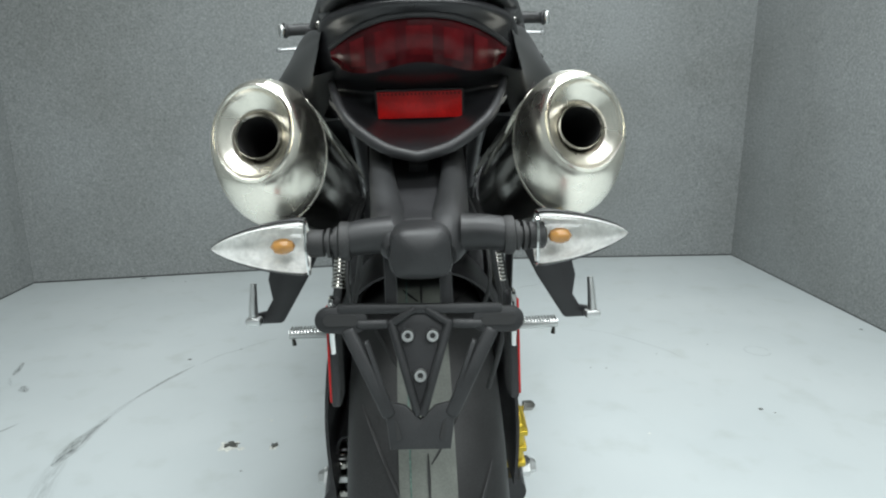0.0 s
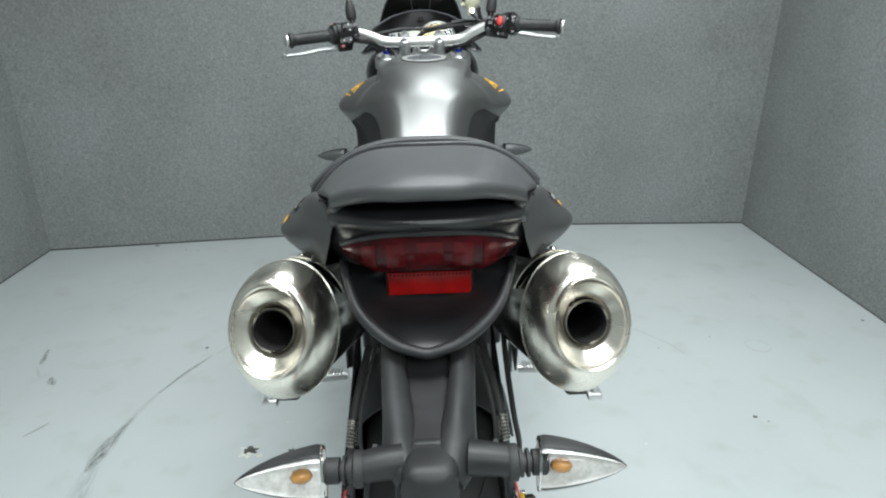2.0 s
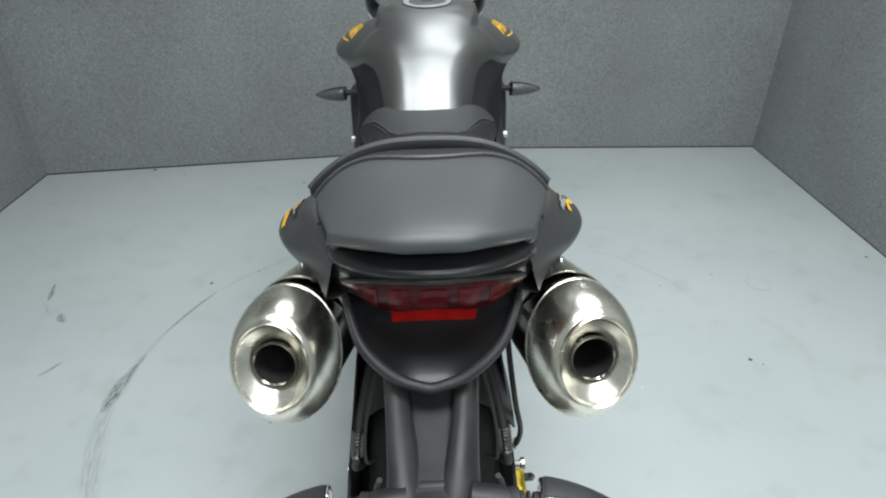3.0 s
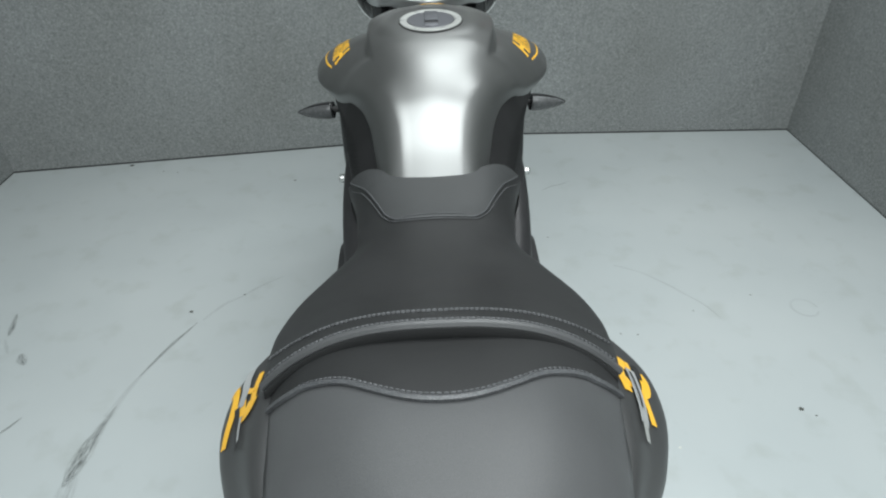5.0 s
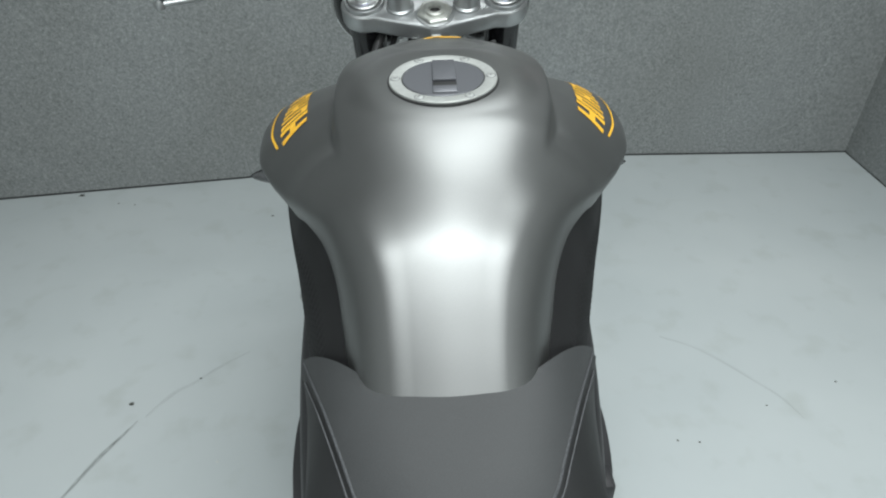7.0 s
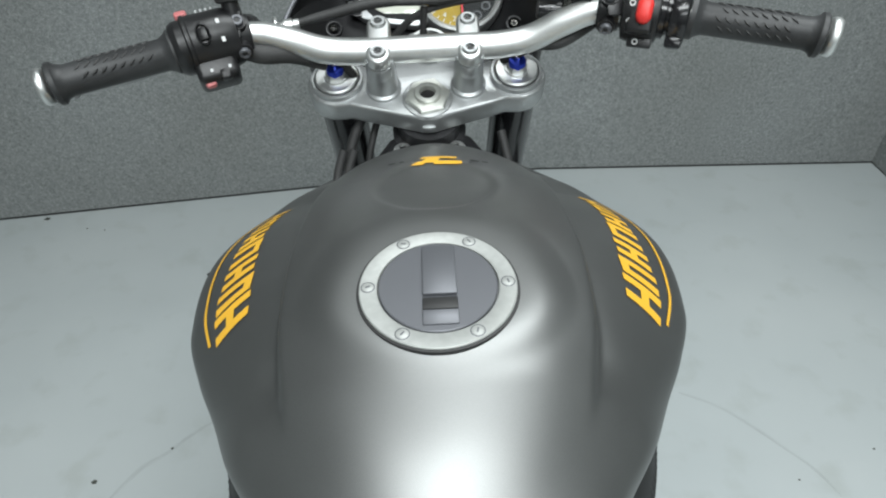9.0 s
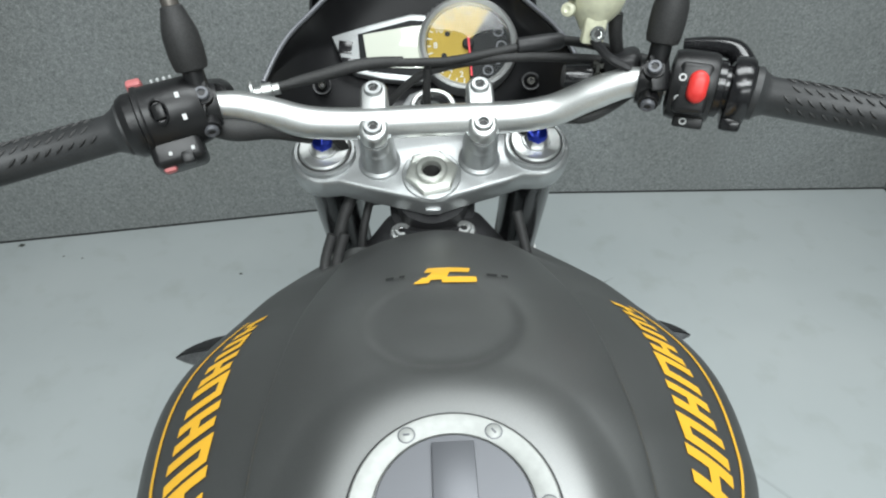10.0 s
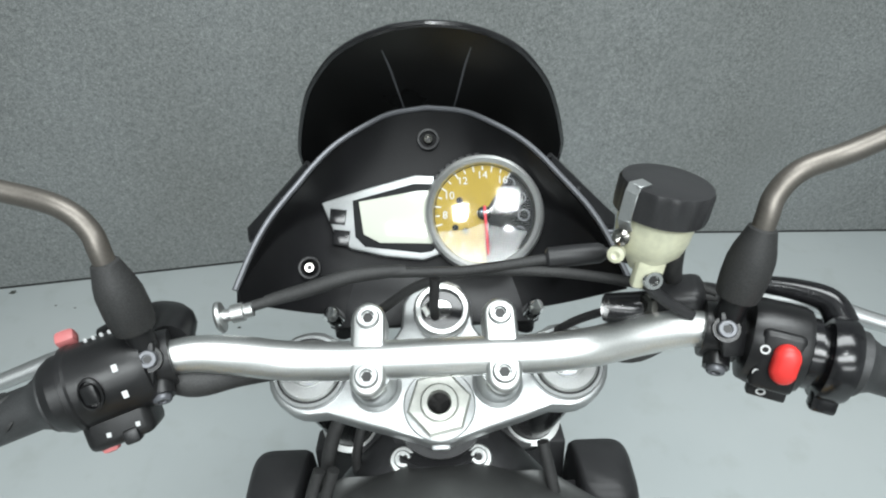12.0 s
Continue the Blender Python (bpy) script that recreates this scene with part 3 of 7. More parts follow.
def nose_panel(u, v):
    q = -1 + 2 * v
    back = 1.070 + 0.012 * (max(abs(q) - 0.6, 0) / 0.4) ** 2
    y = back + (seat_front(abs(q)) - back) * u
    return seat_place(q * panel_half(y), y, 0.0018)


part("seat_panel", sheet(nose_panel, 24, 48, 0.001), PANEL_VINYL, seat, "grey vinyl nose panel")
for grow, thick in ((0.0, 0.0012), (0.0050, 0.0007)):
    ys = [1.262 - 0.188 * k / 9 for k in range(10)]
    flank = [(panel_half(y) + grow, y) for y in ys if y > 1.084 and panel_half(y) + grow < table(RY, R_W, y)]
    low = [(0.0570 + grow * 0.8, 1.0765 - grow * 0.5), (0.049 + grow * 0.5, 1.0718 - grow * 0.8), (0.033, 1.0697 - grow), (0.0, 1.0695 - grow)]
    line = [(-x, y) for x, y in flank + low[:3]] + [low[3]] + [(x, y) for x, y in reversed(flank + low[:3])]
    part("piping", tube([seat_place(x, y, 0.0018) for x, y in line], thick, 6, 3), PIPING if grow == 0 else THREAD, seat)


def stitches(fn, count, size, parent):
    """A row of short raised stitches along fn(0..1)."""
    bm = bmesh.new()
    for k in range(count):
        a, b = fn(k / count), fn((k + 0.62) / count)
        tube([a, (a + b) / 2 + Vector((0, 0, 0.0005)), b], size, 5, 2, bm)
    return tagged(part("stitching", bm, THREAD, parent, "grey stitching"), kind="stuff")


stitches(lambda t: seat_place(-0.045 + 0.090 * t, 1.0740, 0.0026), 34, 0.0008, seat)
stitches(lambda t: rider_seat(0.110, -0.98 + 1.96 * t, 0.001), 76, 0.0014, seat)
part("piping", tube([rider_seat(0.012, -1 + 2 * k / 24, 0.001) for k in range(25)], 0.0042, 8, 3), VINYL_GREY, seat)
stitches(lambda t: rider_seat(0.030, -0.98 + 1.96 * t, 0.0022), 76, 0.0014, seat)

PY = (0.477, 0.484, 0.495, 0.52, 0.545, 0.60, 0.65, 0.70, 0.76)
P_W = (0.076, 0.081, 0.087, 0.094, 0.100, 0.116, 0.129, 0.140, 0.147)
P_Z = (0.986, 0.990, 0.992, 0.993, 0.9925, 0.990, 0.986, 0.976, 0.958)
P_D = (0.026, 0.027, 0.028, 0.030, 0.033, 0.042, 0.053, 0.056, 0.050)


def pillion_y(u, a):
    back = 0.477 + 0.062 * a ** 3.2
    return back + (0.76 - back) * u


def pillion_seat(u, v, lift=0.0):
    a = abs(v)
    y = pillion_y(u, a)
    x = table(PY, P_W, y) * math.copysign(a ** 0.92, v)
    return Vector((x + 0.0015, y, table(PY, P_Z, y) - table(PY, P_D, y) * a ** table((0.50, 0.62), (2.4, 3.4), y) + lift))


rings = seat_with_skirt(pillion_seat, 48, 56, 0.010, 0.004)
rings = [shifted(rings[0], 0.060, 0.0200, 0.94), shifted(rings[0], 0.032, 0.0195, 0.965), shifted(rings[0], 0.014, 0.0182, 0.985), shifted(rings[0], 0.005, 0.0158, 0.995), shifted(rings[0], 0.0, 0.0120), shifted(rings[0], -0.0018, 0.0075), shifted(rings[0], -0.0016, 0.0032)] + rings
pillion = part("pillion_seat", loft(rings, closed=False), VINYL_GREY, bike, "grey-black vinyl pillion seat pad", 175)


def wave_u(v):
    """Where the piping crosses the pad: it dips back in the middle and bows forward at the sides."""
    a = abs(v)
    y = table((0, 0.12, 0.25, 0.52, 0.70, 0.88, 1.0), (0.656, 0.671, 0.684, 0.695, 0.698, 0.704, 0.708), a * a)
    back = pillion_y(0, a)
    return (y - back) / (0.76 - back)


def pad_front(u, v):
    q = -0.998 + 1.996 * v
    return pillion_seat(wave_u(q) + (1 - wave_u(q)) * u, q, 0.0015)


part("seat_cover", sheet(pad_front, 16, 48, 0.001), VINYL, pillion, "black vinyl front of the pillion pad")
part("piping", tube([pillion_seat(wave_u(-1 + 2 * k / 32), -1 + 2 * k / 32, 0.0022) for k in range(33)], 0.0026, 6, 3), PIPING, pillion)
stitches(lambda t: pillion_seat(wave_u(-0.96 + 1.92 * t) + 0.016, -0.96 + 1.92 * t, 0.0026), 70, 0.0009, pillion)
edge = [rings[i][0] for i in range(43, 7, -1)] + rings[7][4:-4] + [rings[i][-1] for i in range(8, 44)]
part("seat_base", loft([[Vector((p.x * k, p.y + d, p.z - h)) for p in edge] for k, d, h in ((0.955, 0.040, 0.014), (0.93, 0.055, 0.026), (0.90, 0.07, 0.045))], closed=False), BLACK_PLASTIC, pillion, "black seat base")

# -- tail --
ZT = (0.811, 0.818, 0.828, 0.838, 0.850, 0.872, 0.888, 0.910, 0.926, 0.936, 0.943, 0.9485, 0.953, 0.957, 0.960)
Z_W = (0.010, 0.028, 0.047, 0.060, 0.074, 0.095, 0.105, 0.110, 0.108, 0.105, 0.102, 0.099, 0.096, 0.094, 0.092)
Z_Y = (0.490, 0.501, 0.524, 0.548, 0.565, 0.566, 0.520, 0.500, 0.496, 0.490, 0.483, 0.480, 0.484, 0.496, 0.515)


L_Z = (0.811, 0.818, 0.829, 0.845, 0.862, 0.880)
L_Y = (0.490, 0.494, 0.501, 0.514, 0.534, 0.558)


def tail_skin(u, v):
    """The tail cover from its pointed foot up to the seat, and round its sides."""
    z = 0.811 + 0.149 * u
    q = -1 + 2 * v
    a = radians(90 * q)
    w, back = table(ZT, Z_W, z), table(ZT, Z_Y, z)
    flat = Vector((w * q, back + (table(L_Z, L_Y, z) - back) * abs(q) ** 4, z))
    x = w * math.copysign(abs(math.sin(a)) ** 0.55, q)
    wrapped = Vector((x, back + table((0.88, 0.93, 0.96), (3.5, 3.9, 4.3), z) * x * x + 0.10 * (1 - abs(math.cos(a)) ** 0.20), z - 0.012 * (x / 0.1) ** 2 * max(u - 0.7, 0) / 0.3))
    k = min(max((z - 0.866) / 0.022, 0), 1)
    return flat.lerp(wrapped, k * k * (3 - 2 * k)) + Vector((0.001 - 0.0055 * (1 - u) ** 2, 0, 0))


tail = part("tail_cover", sheet(tail_skin, 90, 90, 0.003), TAIL_BLACK, bike, "black plastic tail cover", 60)
part("tail_body", block((0.165, 0.20, 0.085), pose(0, 0.690, 0.868), 0.02, 3), BLACK_PLASTIC, tail)
part("tail_top", sheet(lambda u, v: tail_skin(1, 0.08 + 0.84 * v) + Vector((0, 0.14 * u, -0.001 + 0.003 * min(u * 3, 1))), 12, 30, 0.003), BLACK_PLASTIC, tail)
half_lip = [(0.097, 0.574, 0.896), (0.093, 0.555, 0.880), (0.085, 0.535, 0.863), (0.074, 0.516, 0.847), (0.056, 0.503, 0.832), (0.033, 0.4945, 0.8185), (0.012, 0.4905, 0.8125)]
part("tail_lip", tube([(-0.96 * x + 0.001 - 0.0055 * (1 - (z - 0.811) / 0.149) ** 2, y, z) for x, y, z in half_lip] + [(-0.0045, 0.4895, 0.8105)] + [(0.96 * x + 0.001 - 0.0055 * (1 - (z - 0.811) / 0.149) ** 2, y, z) for x, y, z in reversed(half_lip)], (0.003, 0.004, 0.005, 0.0058, 0.006, 0.006, 0.006, 0.006, 0.006, 0.006, 0.006, 0.0058, 0.005, 0.004, 0.003), 12, 5), BLACK_PLASTIC, tail)


def lens_point(u, v, inset=0.0):
    x = (-1 + 2 * v) * (0.0870 - inset)
    a = abs(x) / 0.0870
    top = 0.936 - 0.023 * a ** 2.4 - inset
    low = 0.889 + 0.009 * math.cos(min(a * 1.5, 1) * math.pi / 2) ** 2 + 0.012 * a ** 6 + inset
    z = low + (top - low) * u
    y = 0.4885 + 5.6 * x * x + 0.013 * (1 - u) ** 1.3 - 0.004 * math.sin(u * math.pi) + 0.0005 * math.cos(x * 290)
    return Vector((x + 0.001, y, z))


light = part("tail_light", sheet(lambda u, v: lens_point(u, v), 16, 48, 0.003), RED_LENS, bike, "wide dark red tail light lens")
rim = [lens_point(1, k / 24) + Vector((0, -0.002, 0.002)) for k in range(25)]
part("lens_rim", tube(rim, 0.0026, 8, 3), GREY_PLASTIC, light)
for va, vb in ((0.12, 0.20), (0.26, 0.37), (0.43, 0.57), (0.63, 0.74), (0.80, 0.88)):
    part("light_cell", sheet(lambda u, v: lens_point(0.16 + 0.66 * u, va + (vb - va) * v) + Vector((0, -0.0010, 0)), 8, 8), RED_CELL, light)
plate_m = facing((0.0, 0.5540, 0.8590), (0, -1, -0.14))
refl = part("reflector", block((0.0885, 0.0275, 0.004), plate_m, 0.0010), RED_REFLECTOR, bike, "bright red rectangular reflector")
part("reflector_frame", block((0.094, 0.032, 0.012), plate_m @ pose(0, 0, -0.0075), 0.002), BLACK_PLASTIC, refl)
for k in range(21):
    part("prism", block((0.0016, 0.0022, 0.001), plate_m @ pose(-0.041 + 0.0041 * k, 0.0113, 0.002), 0), RED_LENS, refl)

# side covers, flared out behind the seat
SY = (0.535, 0.60, 0.66, 0.73, 0.80, 0.90)


def side_line(y):
    """The side cover's section at y, from its upper edge over the ridge to its lower edge."""
    top = (table(SY, (0.088, 0.113, 0.132, 0.142, 0.142, 0.12), y), table(SY, (0.932, 0.940, 0.932, 0.914, 0.882, 0.850), y))
    ridge = (table(SY, (0.097, 0.132, 0.169, 0.193, 0.190, 0.135), y), table(SY, (0.914, 0.900, 0.880, 0.868, 0.860, 0.857), y))
    low = (table(SY, (0.102, 0.116, 0.130, 0.143, 0.140, 0.11), y), table(SY, (0.890, 0.866, 0.850, 0.843, 0.840, 0.842), y))
    mid_t = ((top[0] + ridge[0]) / 2 + 0.002, (top[1] + ridge[1]) / 2 + 0.002)
    mid_b = ((low[0] + ridge[0]) / 2 + 0.003, (low[1] + ridge[1]) / 2 - 0.007)
    return spline([(a, y, b) for a, b in ((top[0] - 0.032, top[1] - 0.012), top, mid_t, ridge, mid_b, low, (low[0] - 0.02, low[1] + 0.005))], 6)


for s in (-1, 1):
    lean = Vector((-0.002 if s < 0 else 0.001, 0, 0))
    rings = [[mirror_x(p, s) + lean for p in side_line(0.535 + 0.365 * i / 30)] for i in range(31)]
    side = part("side_cover", loft(rings, closed=False), SIDE_GREY, bike, "flared darkened graphite side cover with a yellow decal", 60)
    def flank(y, k, lift=0.0010):
        line = side_line(y)
        n = 6 + 12 * min(max(k, 0), 1)
        p = line[int(n)].lerp(line[int(n) + 1], n - int(n))
        d = (line[int(n) + 1] - line[int(n)]).normalized()
        return mirror_x(p + Vector((-d.z, 0, d.x)) * (lift if d.x > 0 else -lift), s) + lean

    if s < 0:
        strokes = (([(0.700, 0.77), (0.719, 0.71), (0.736, 0.69), (0.757, 0.72), (0.778, 0.82)], 0.0040, YELLOW), ([(0.780, 0.80), (0.779, 0.86), (0.768, 0.90)], 0.0036, YELLOW),
                   ([(0.796, 0.50), (0.774, 0.41), (0.750, 0.33), (0.734, 0.28)], 0.0036, YELLOW), ([(0.740, 0.29), (0.724, 0.33), (0.720, 0.42), (0.734, 0.50), (0.748, 0.56)], 0.0062, YELLOW),
                   ([(0.766, 0.56), (0.762, 0.46), (0.758, 0.37)], 0.0040, YELLOW), ([(0.808, 0.80), (0.785, 0.68), (0.766, 0.58), (0.739, 0.53)], 0.0042, PALE_GREY),
                   ([(0.742, 0.60), (0.722, 0.52), (0.704, 0.47), (0.684, 0.46)], 0.0030, DARK_MARK_AND_SHADE), ([(0.722, 0.44), (0.706, 0.43), (0.692, 0.43)], 0.0018, PALE_GREY))
    else:
        strokes = (([(0.721, 0.19), (0.744, 0.19), (0.766, 0.26), (0.783, 0.34), (0.790, 0.43), (0.780, 0.46), (0.766, 0.38)], 0.0046, YELLOW), ([(0.746, 0.23), (0.738, 0.28), (0.731, 0.32)], 0.0042, YELLOW),
                   ([(0.786, 0.53), (0.758, 0.45), (0.731, 0.42)], 0.0022, YELLOW), ([(0.770, 0.62), (0.756, 0.64), (0.738, 0.58), (0.731, 0.50)], 0.0050, YELLOW),
                   ([(0.735, 0.48), (0.714, 0.51), (0.695, 0.57)], 0.0038, YELLOW), ([(0.770, 0.46), (0.728, 0.37), (0.703, 0.36), (0.686, 0.35)], 0.0058, PALE_GREY),
                   ([(0.688, 0.35), (0.680, 0.35), (0.668, 0.38)], 0.0034, CAP_RING), ([(0.782, 0.61), (0.768, 0.59), (0.757, 0.56)], 0.0034, DARK_MARK_AND_SHADE), ([(0.764, 0.42), (0.730, 0.37), (0.706, 0.35)], 0.0014, DARK_MARK_AND_SHADE))
    for rank, (line, width, paint) in enumerate(strokes):
        path = spline([(y, 0.07 * k, 0) for y, k in line], 6)

        def stroke(u, v):
            n = min(int(round(u * (len(path) - 1))), len(path) - 1)
            d = (path[min(n + 1, len(path) - 1)] - path[max(n - 1, 0)]).normalized()
            p = path[n] + Vector((-d.y, d.x, 0)) * width * (2 * v - 1)
            return flank(p.x, p.y / 0.07, 0.0010 + 0.0002 * rank)

        part("decal_stroke", sheet(stroke, len(path) - 1, 2), paint, side)
    # small steel dot added for the soft highlight at the rear corner
    part("corner_glint", lathe([(0.0035, 0), (0.0035, 0.003), (0.0, 0.004)], facing((s * 0.100, 0.562, 0.940), (0, -1, 0.3)), 12), DARK_STEEL, side)

# -- exhausts --
for s in (-1, 1):
    out = Vector((s * 0.085, -0.945, 0.335)).normalized()
    m = facing((-0.1605, 0.495, 0.8375) if s < 0 else (0.1575, 0.487, 0.8375), out) @ Matrix.Diagonal((0.95, 0.95, 1.0, 1))
    e = 0.80  # the cans are taller than wide
    bell = []
    for r, h in ((0.0700, -0.076), (0.0722, -0.070), (0.0731, -0.062), (0.0731, -0.054), (0.0716, -0.042), (0.0684, -0.030), (0.0640, -0.019), (0.0585, -0.0095), (0.0535, -0.0040), (0.0510, -0.0030), (0.0500, -0.0005), (0.0485, 0.0008), (0.0465, -0.0010)):
        low = min(max((-h - 0.003) / 0.045, 0), 1) * 0.0058  # the rim hangs lower than the outlet's lip
        bell.append([m @ Vector((e * r * math.cos(a), (r + low) * math.sin(a) - low, h)) for a in (2 * math.pi * k / 72 for k in range(72))])
    ex = part("exhaust", loft(bell, cap=False), STEEL, bike, "polished steel oval exhaust end cap with a round dark outlet", 30)
    m_can = m @ pose(0, -0.0058, 0)
    part("inner_cone", lathe([(0.0468, -0.0012), (0.0455, -0.0035), (0.0420, -0.008), (0.0310, -0.014), (0.0255, -0.019), (0.0245, -0.024)], m, 56, 0.88, 1.0, close=False), STEEL, ex)
    part("outlet", lathe([(0.0238, -0.026), (0.0238, -0.014), (0.0226, -0.0125), (0.0212, -0.014), (0.0210, -0.05), (0.0205, -0.14), (0.0, -0.141)], m, 40, close=False), SOOT, ex, "dark sooty outlet pipe")
    part("outlet_lip", lathe([(0.0240, -0.022), (0.0240, -0.0130), (0.0228, -0.0112), (0.0213, -0.0130), (0.0213, -0.018)], m, 40, close=False), DARK_STEEL, ex)
    part("seam_ring", lathe([(0.0728, -0.068), (0.0740, -0.0675), (0.0740, -0.064), (0.0728, -0.0635)], m_can, 56, e, 1.078, close=False), STEEL, ex)
    part("can", lathe([(0.0680, -0.069), (0.069, -0.073), (0.066, -0.30), (0.05, -0.36), (0.028, -0.42), (0.024, -0.52), (0.0, -0.521)], m_can, 56, e, 1.06, close=False), DARK_STEEL, ex, "dark polished silencer body")

    def cover(u, v):
        a = radians(-35 + 190 * v) if s > 0 else radians(25 + 190 * v)
        r = 0.0752 - 0.004 * abs(2 * v - 1) ** 4
        cut = 0.028 * abs(2 * v - 1) ** 3
        return m @ Vector((e * r * math.cos(a), r * math.sin(a), -0.092 - cut - 0.215 * u))

    shield_plate = part("heat_shield", sheet(cover, 14, 30, 0.0016), STEEL, ex, "polished steel heat shield")
    for h in (-0.15, -0.27):
        a = radians(80 if s > 0 else 100)
        socket_bolt(m @ Vector((e * 0.0755 * math.cos(a), 0.0755 * math.sin(a), h)), m.to_3x3() @ Vector((e * math.cos(a), math.sin(a), 0)), 0.0045, shield_plate, CHROME, 0.003)
    part("hanger_strap", block((0.014, 0.004, 0.075), pose(s * 0.118, 0.60, 0.905, 0, s * -12, 0), 0.001), BLACK_PLASTIC, ex)
    part("clamp_band", lathe([(0.0665, -0.33), (0.0655, -0.318), (0.0655, -0.318)], m, 40, e, 1.0, close=False), CHROME, ex)

# -- number plate hanger and rear indicators --
hanger = part("plate_hanger", block((0.05, 0.04, 0.026), pose(0, 0.425, 0.748, -20), 0.008, 3), GREY_PLASTIC, bike, "grey-black plastic number plate hanger")
for s in (-1, 1):
    arm = tube([(s * 0.041 - 0.005, 0.63, 0.845), (s * 0.039 - 0.005, 0.56, 0.815), (s * 0.034 - 0.005, 0.49, 0.785), (s * 0.028 - 0.005, 0.44, 0.762), (s * 0.024 - 0.005, 0.412, 0.749), (s * 0.016 - 0.005, 0.388, 0.740)], (0.0100, 0.0100, 0.0115, 0.0145, 0.0165, 0.012), 16, 6, None, 1.25)
    part("hanger_arm", arm, GREY_PLASTIC, hanger)
    part("arm_edge", tube([(s * 0.0535 - 0.005, 0.62, 0.836), (s * 0.0520 - 0.005, 0.56, 0.808), (s * 0.0470 - 0.005, 0.50, 0.782), (s * 0.0435 - 0.005, 0.455, 0.762)], 0.0016, 8), GREY_PLASTIC, hanger)
    part("cross_bar", tube([(s * 0.03, 0.405, 0.752), (s * 0.05, 0.402, 0.752), (s * 0.066, 0.400, 0.750)], (0.0165, 0.015, 0.014), 20), GREY_PLASTIC, hanger)
    part("collar", lathe([(0.0155, 0), (0.0165, 0.002), (0.0165, 0.008), (0.0125, 0.01), (0.0125, 0.012)], facing((s * 0.064, 0.400, 0.749), (s, 0, 0)), 24), RUBBER, hanger)
    part("wire", tube([(s * 0.058, 0.44, 0.74), (s * 0.066, 0.46, 0.70), (s * 0.075, 0.47, 0.64), (s * 0.062, 0.50, 0.56)], 0.0028, 8), RUBBER, hanger)
    part("hose", tube([(s * 0.070 - 0.008, 0.62, 0.745), (s * 0.083 - 0.008, 0.55, 0.705), (s * 0.087 - 0.008, 0.53, 0.672), (s * 0.092 - 0.008, 0.54, 0.640), (s * 0.088 - 0.008, 0.58, 0.60)], 0.0048, 10), RUBBER, hanger)
    part("hose_spring", lathe([(0.0066 + 0.0012 * (k % 2), -0.016 + 0.002 * k) for k in range(17)], facing((s * 0.0855 - 0.008, 0.536, 0.684), (s * 0.12, -0.35, -1)), 14, close=False), DARK_STEEL, hanger, "small steel coil round a hose")
    part("wire", tube([(s * 0.060 - 0.008, 0.60, 0.755), (s * 0.074 - 0.008, 0.54, 0.712), (s * 0.076 - 0.008, 0.525, 0.668), (s * 0.070 - 0.008, 0.56, 0.63)], 0.0022, 8), RUBBER, hanger)
web = []
for y, z, w, h in ((0.400, 0.746, 0.036, 0.016), (0.43, 0.752, 0.034, 0.014), (0.46, 0.760, 0.027, 0.010), (0.50, 0.774, 0.024, 0.008), (0.55, 0.792, 0.030, 0.006), (0.60, 0.812, 0.034, 0.004)):
    web.append([Vector((-0.005 + w * math.copysign(abs(math.cos(a)) ** 0.5, math.cos(a)), y, z + h * math.copysign(abs(math.sin(a)) ** 0.6, math.sin(a)))) for a in (2 * math.pi * k / 32 for k in range(32))])
part("hanger_web", loft(web), BLACK_PLASTIC, hanger, "", 60)
part("cable_box", block((0.020, 0.034, 0.010), pose(-0.004, 0.545, 0.800, 22), 0.002), GREY_PLASTIC, hanger)
lamp = part("plate_lamp", loft([[Vector((-0.006 + 0.0275 * w * math.copysign(abs(math.cos(a)) ** 0.5, math.cos(a)), 0.398 - d, 0.740 + h * math.copysign(abs(math.sin(a)) ** 0.6, math.sin(a)))) for a in (2 * math.pi * k / 32 for k in range(32))]
                                for w, h, d in ((0.98, 0.0225, -0.02), (1.0, 0.0235, 0.0), (0.97, 0.0225, 0.012), (0.88, 0.020, 0.020), (0.6, 0.013, 0.025), (0.1, 0.003, 0.027))]), GREY_PLASTIC, hanger, "rounded grey plastic lamp cover")
for s in (-1, 1):
    part("lamp_window", block((0.009, 0.003, 0.005), pose(s * 0.0075 - 0.006, 0.3755, 0.733, 20), 0.001), PALE_MARK, lamp, "small pale lamp window")


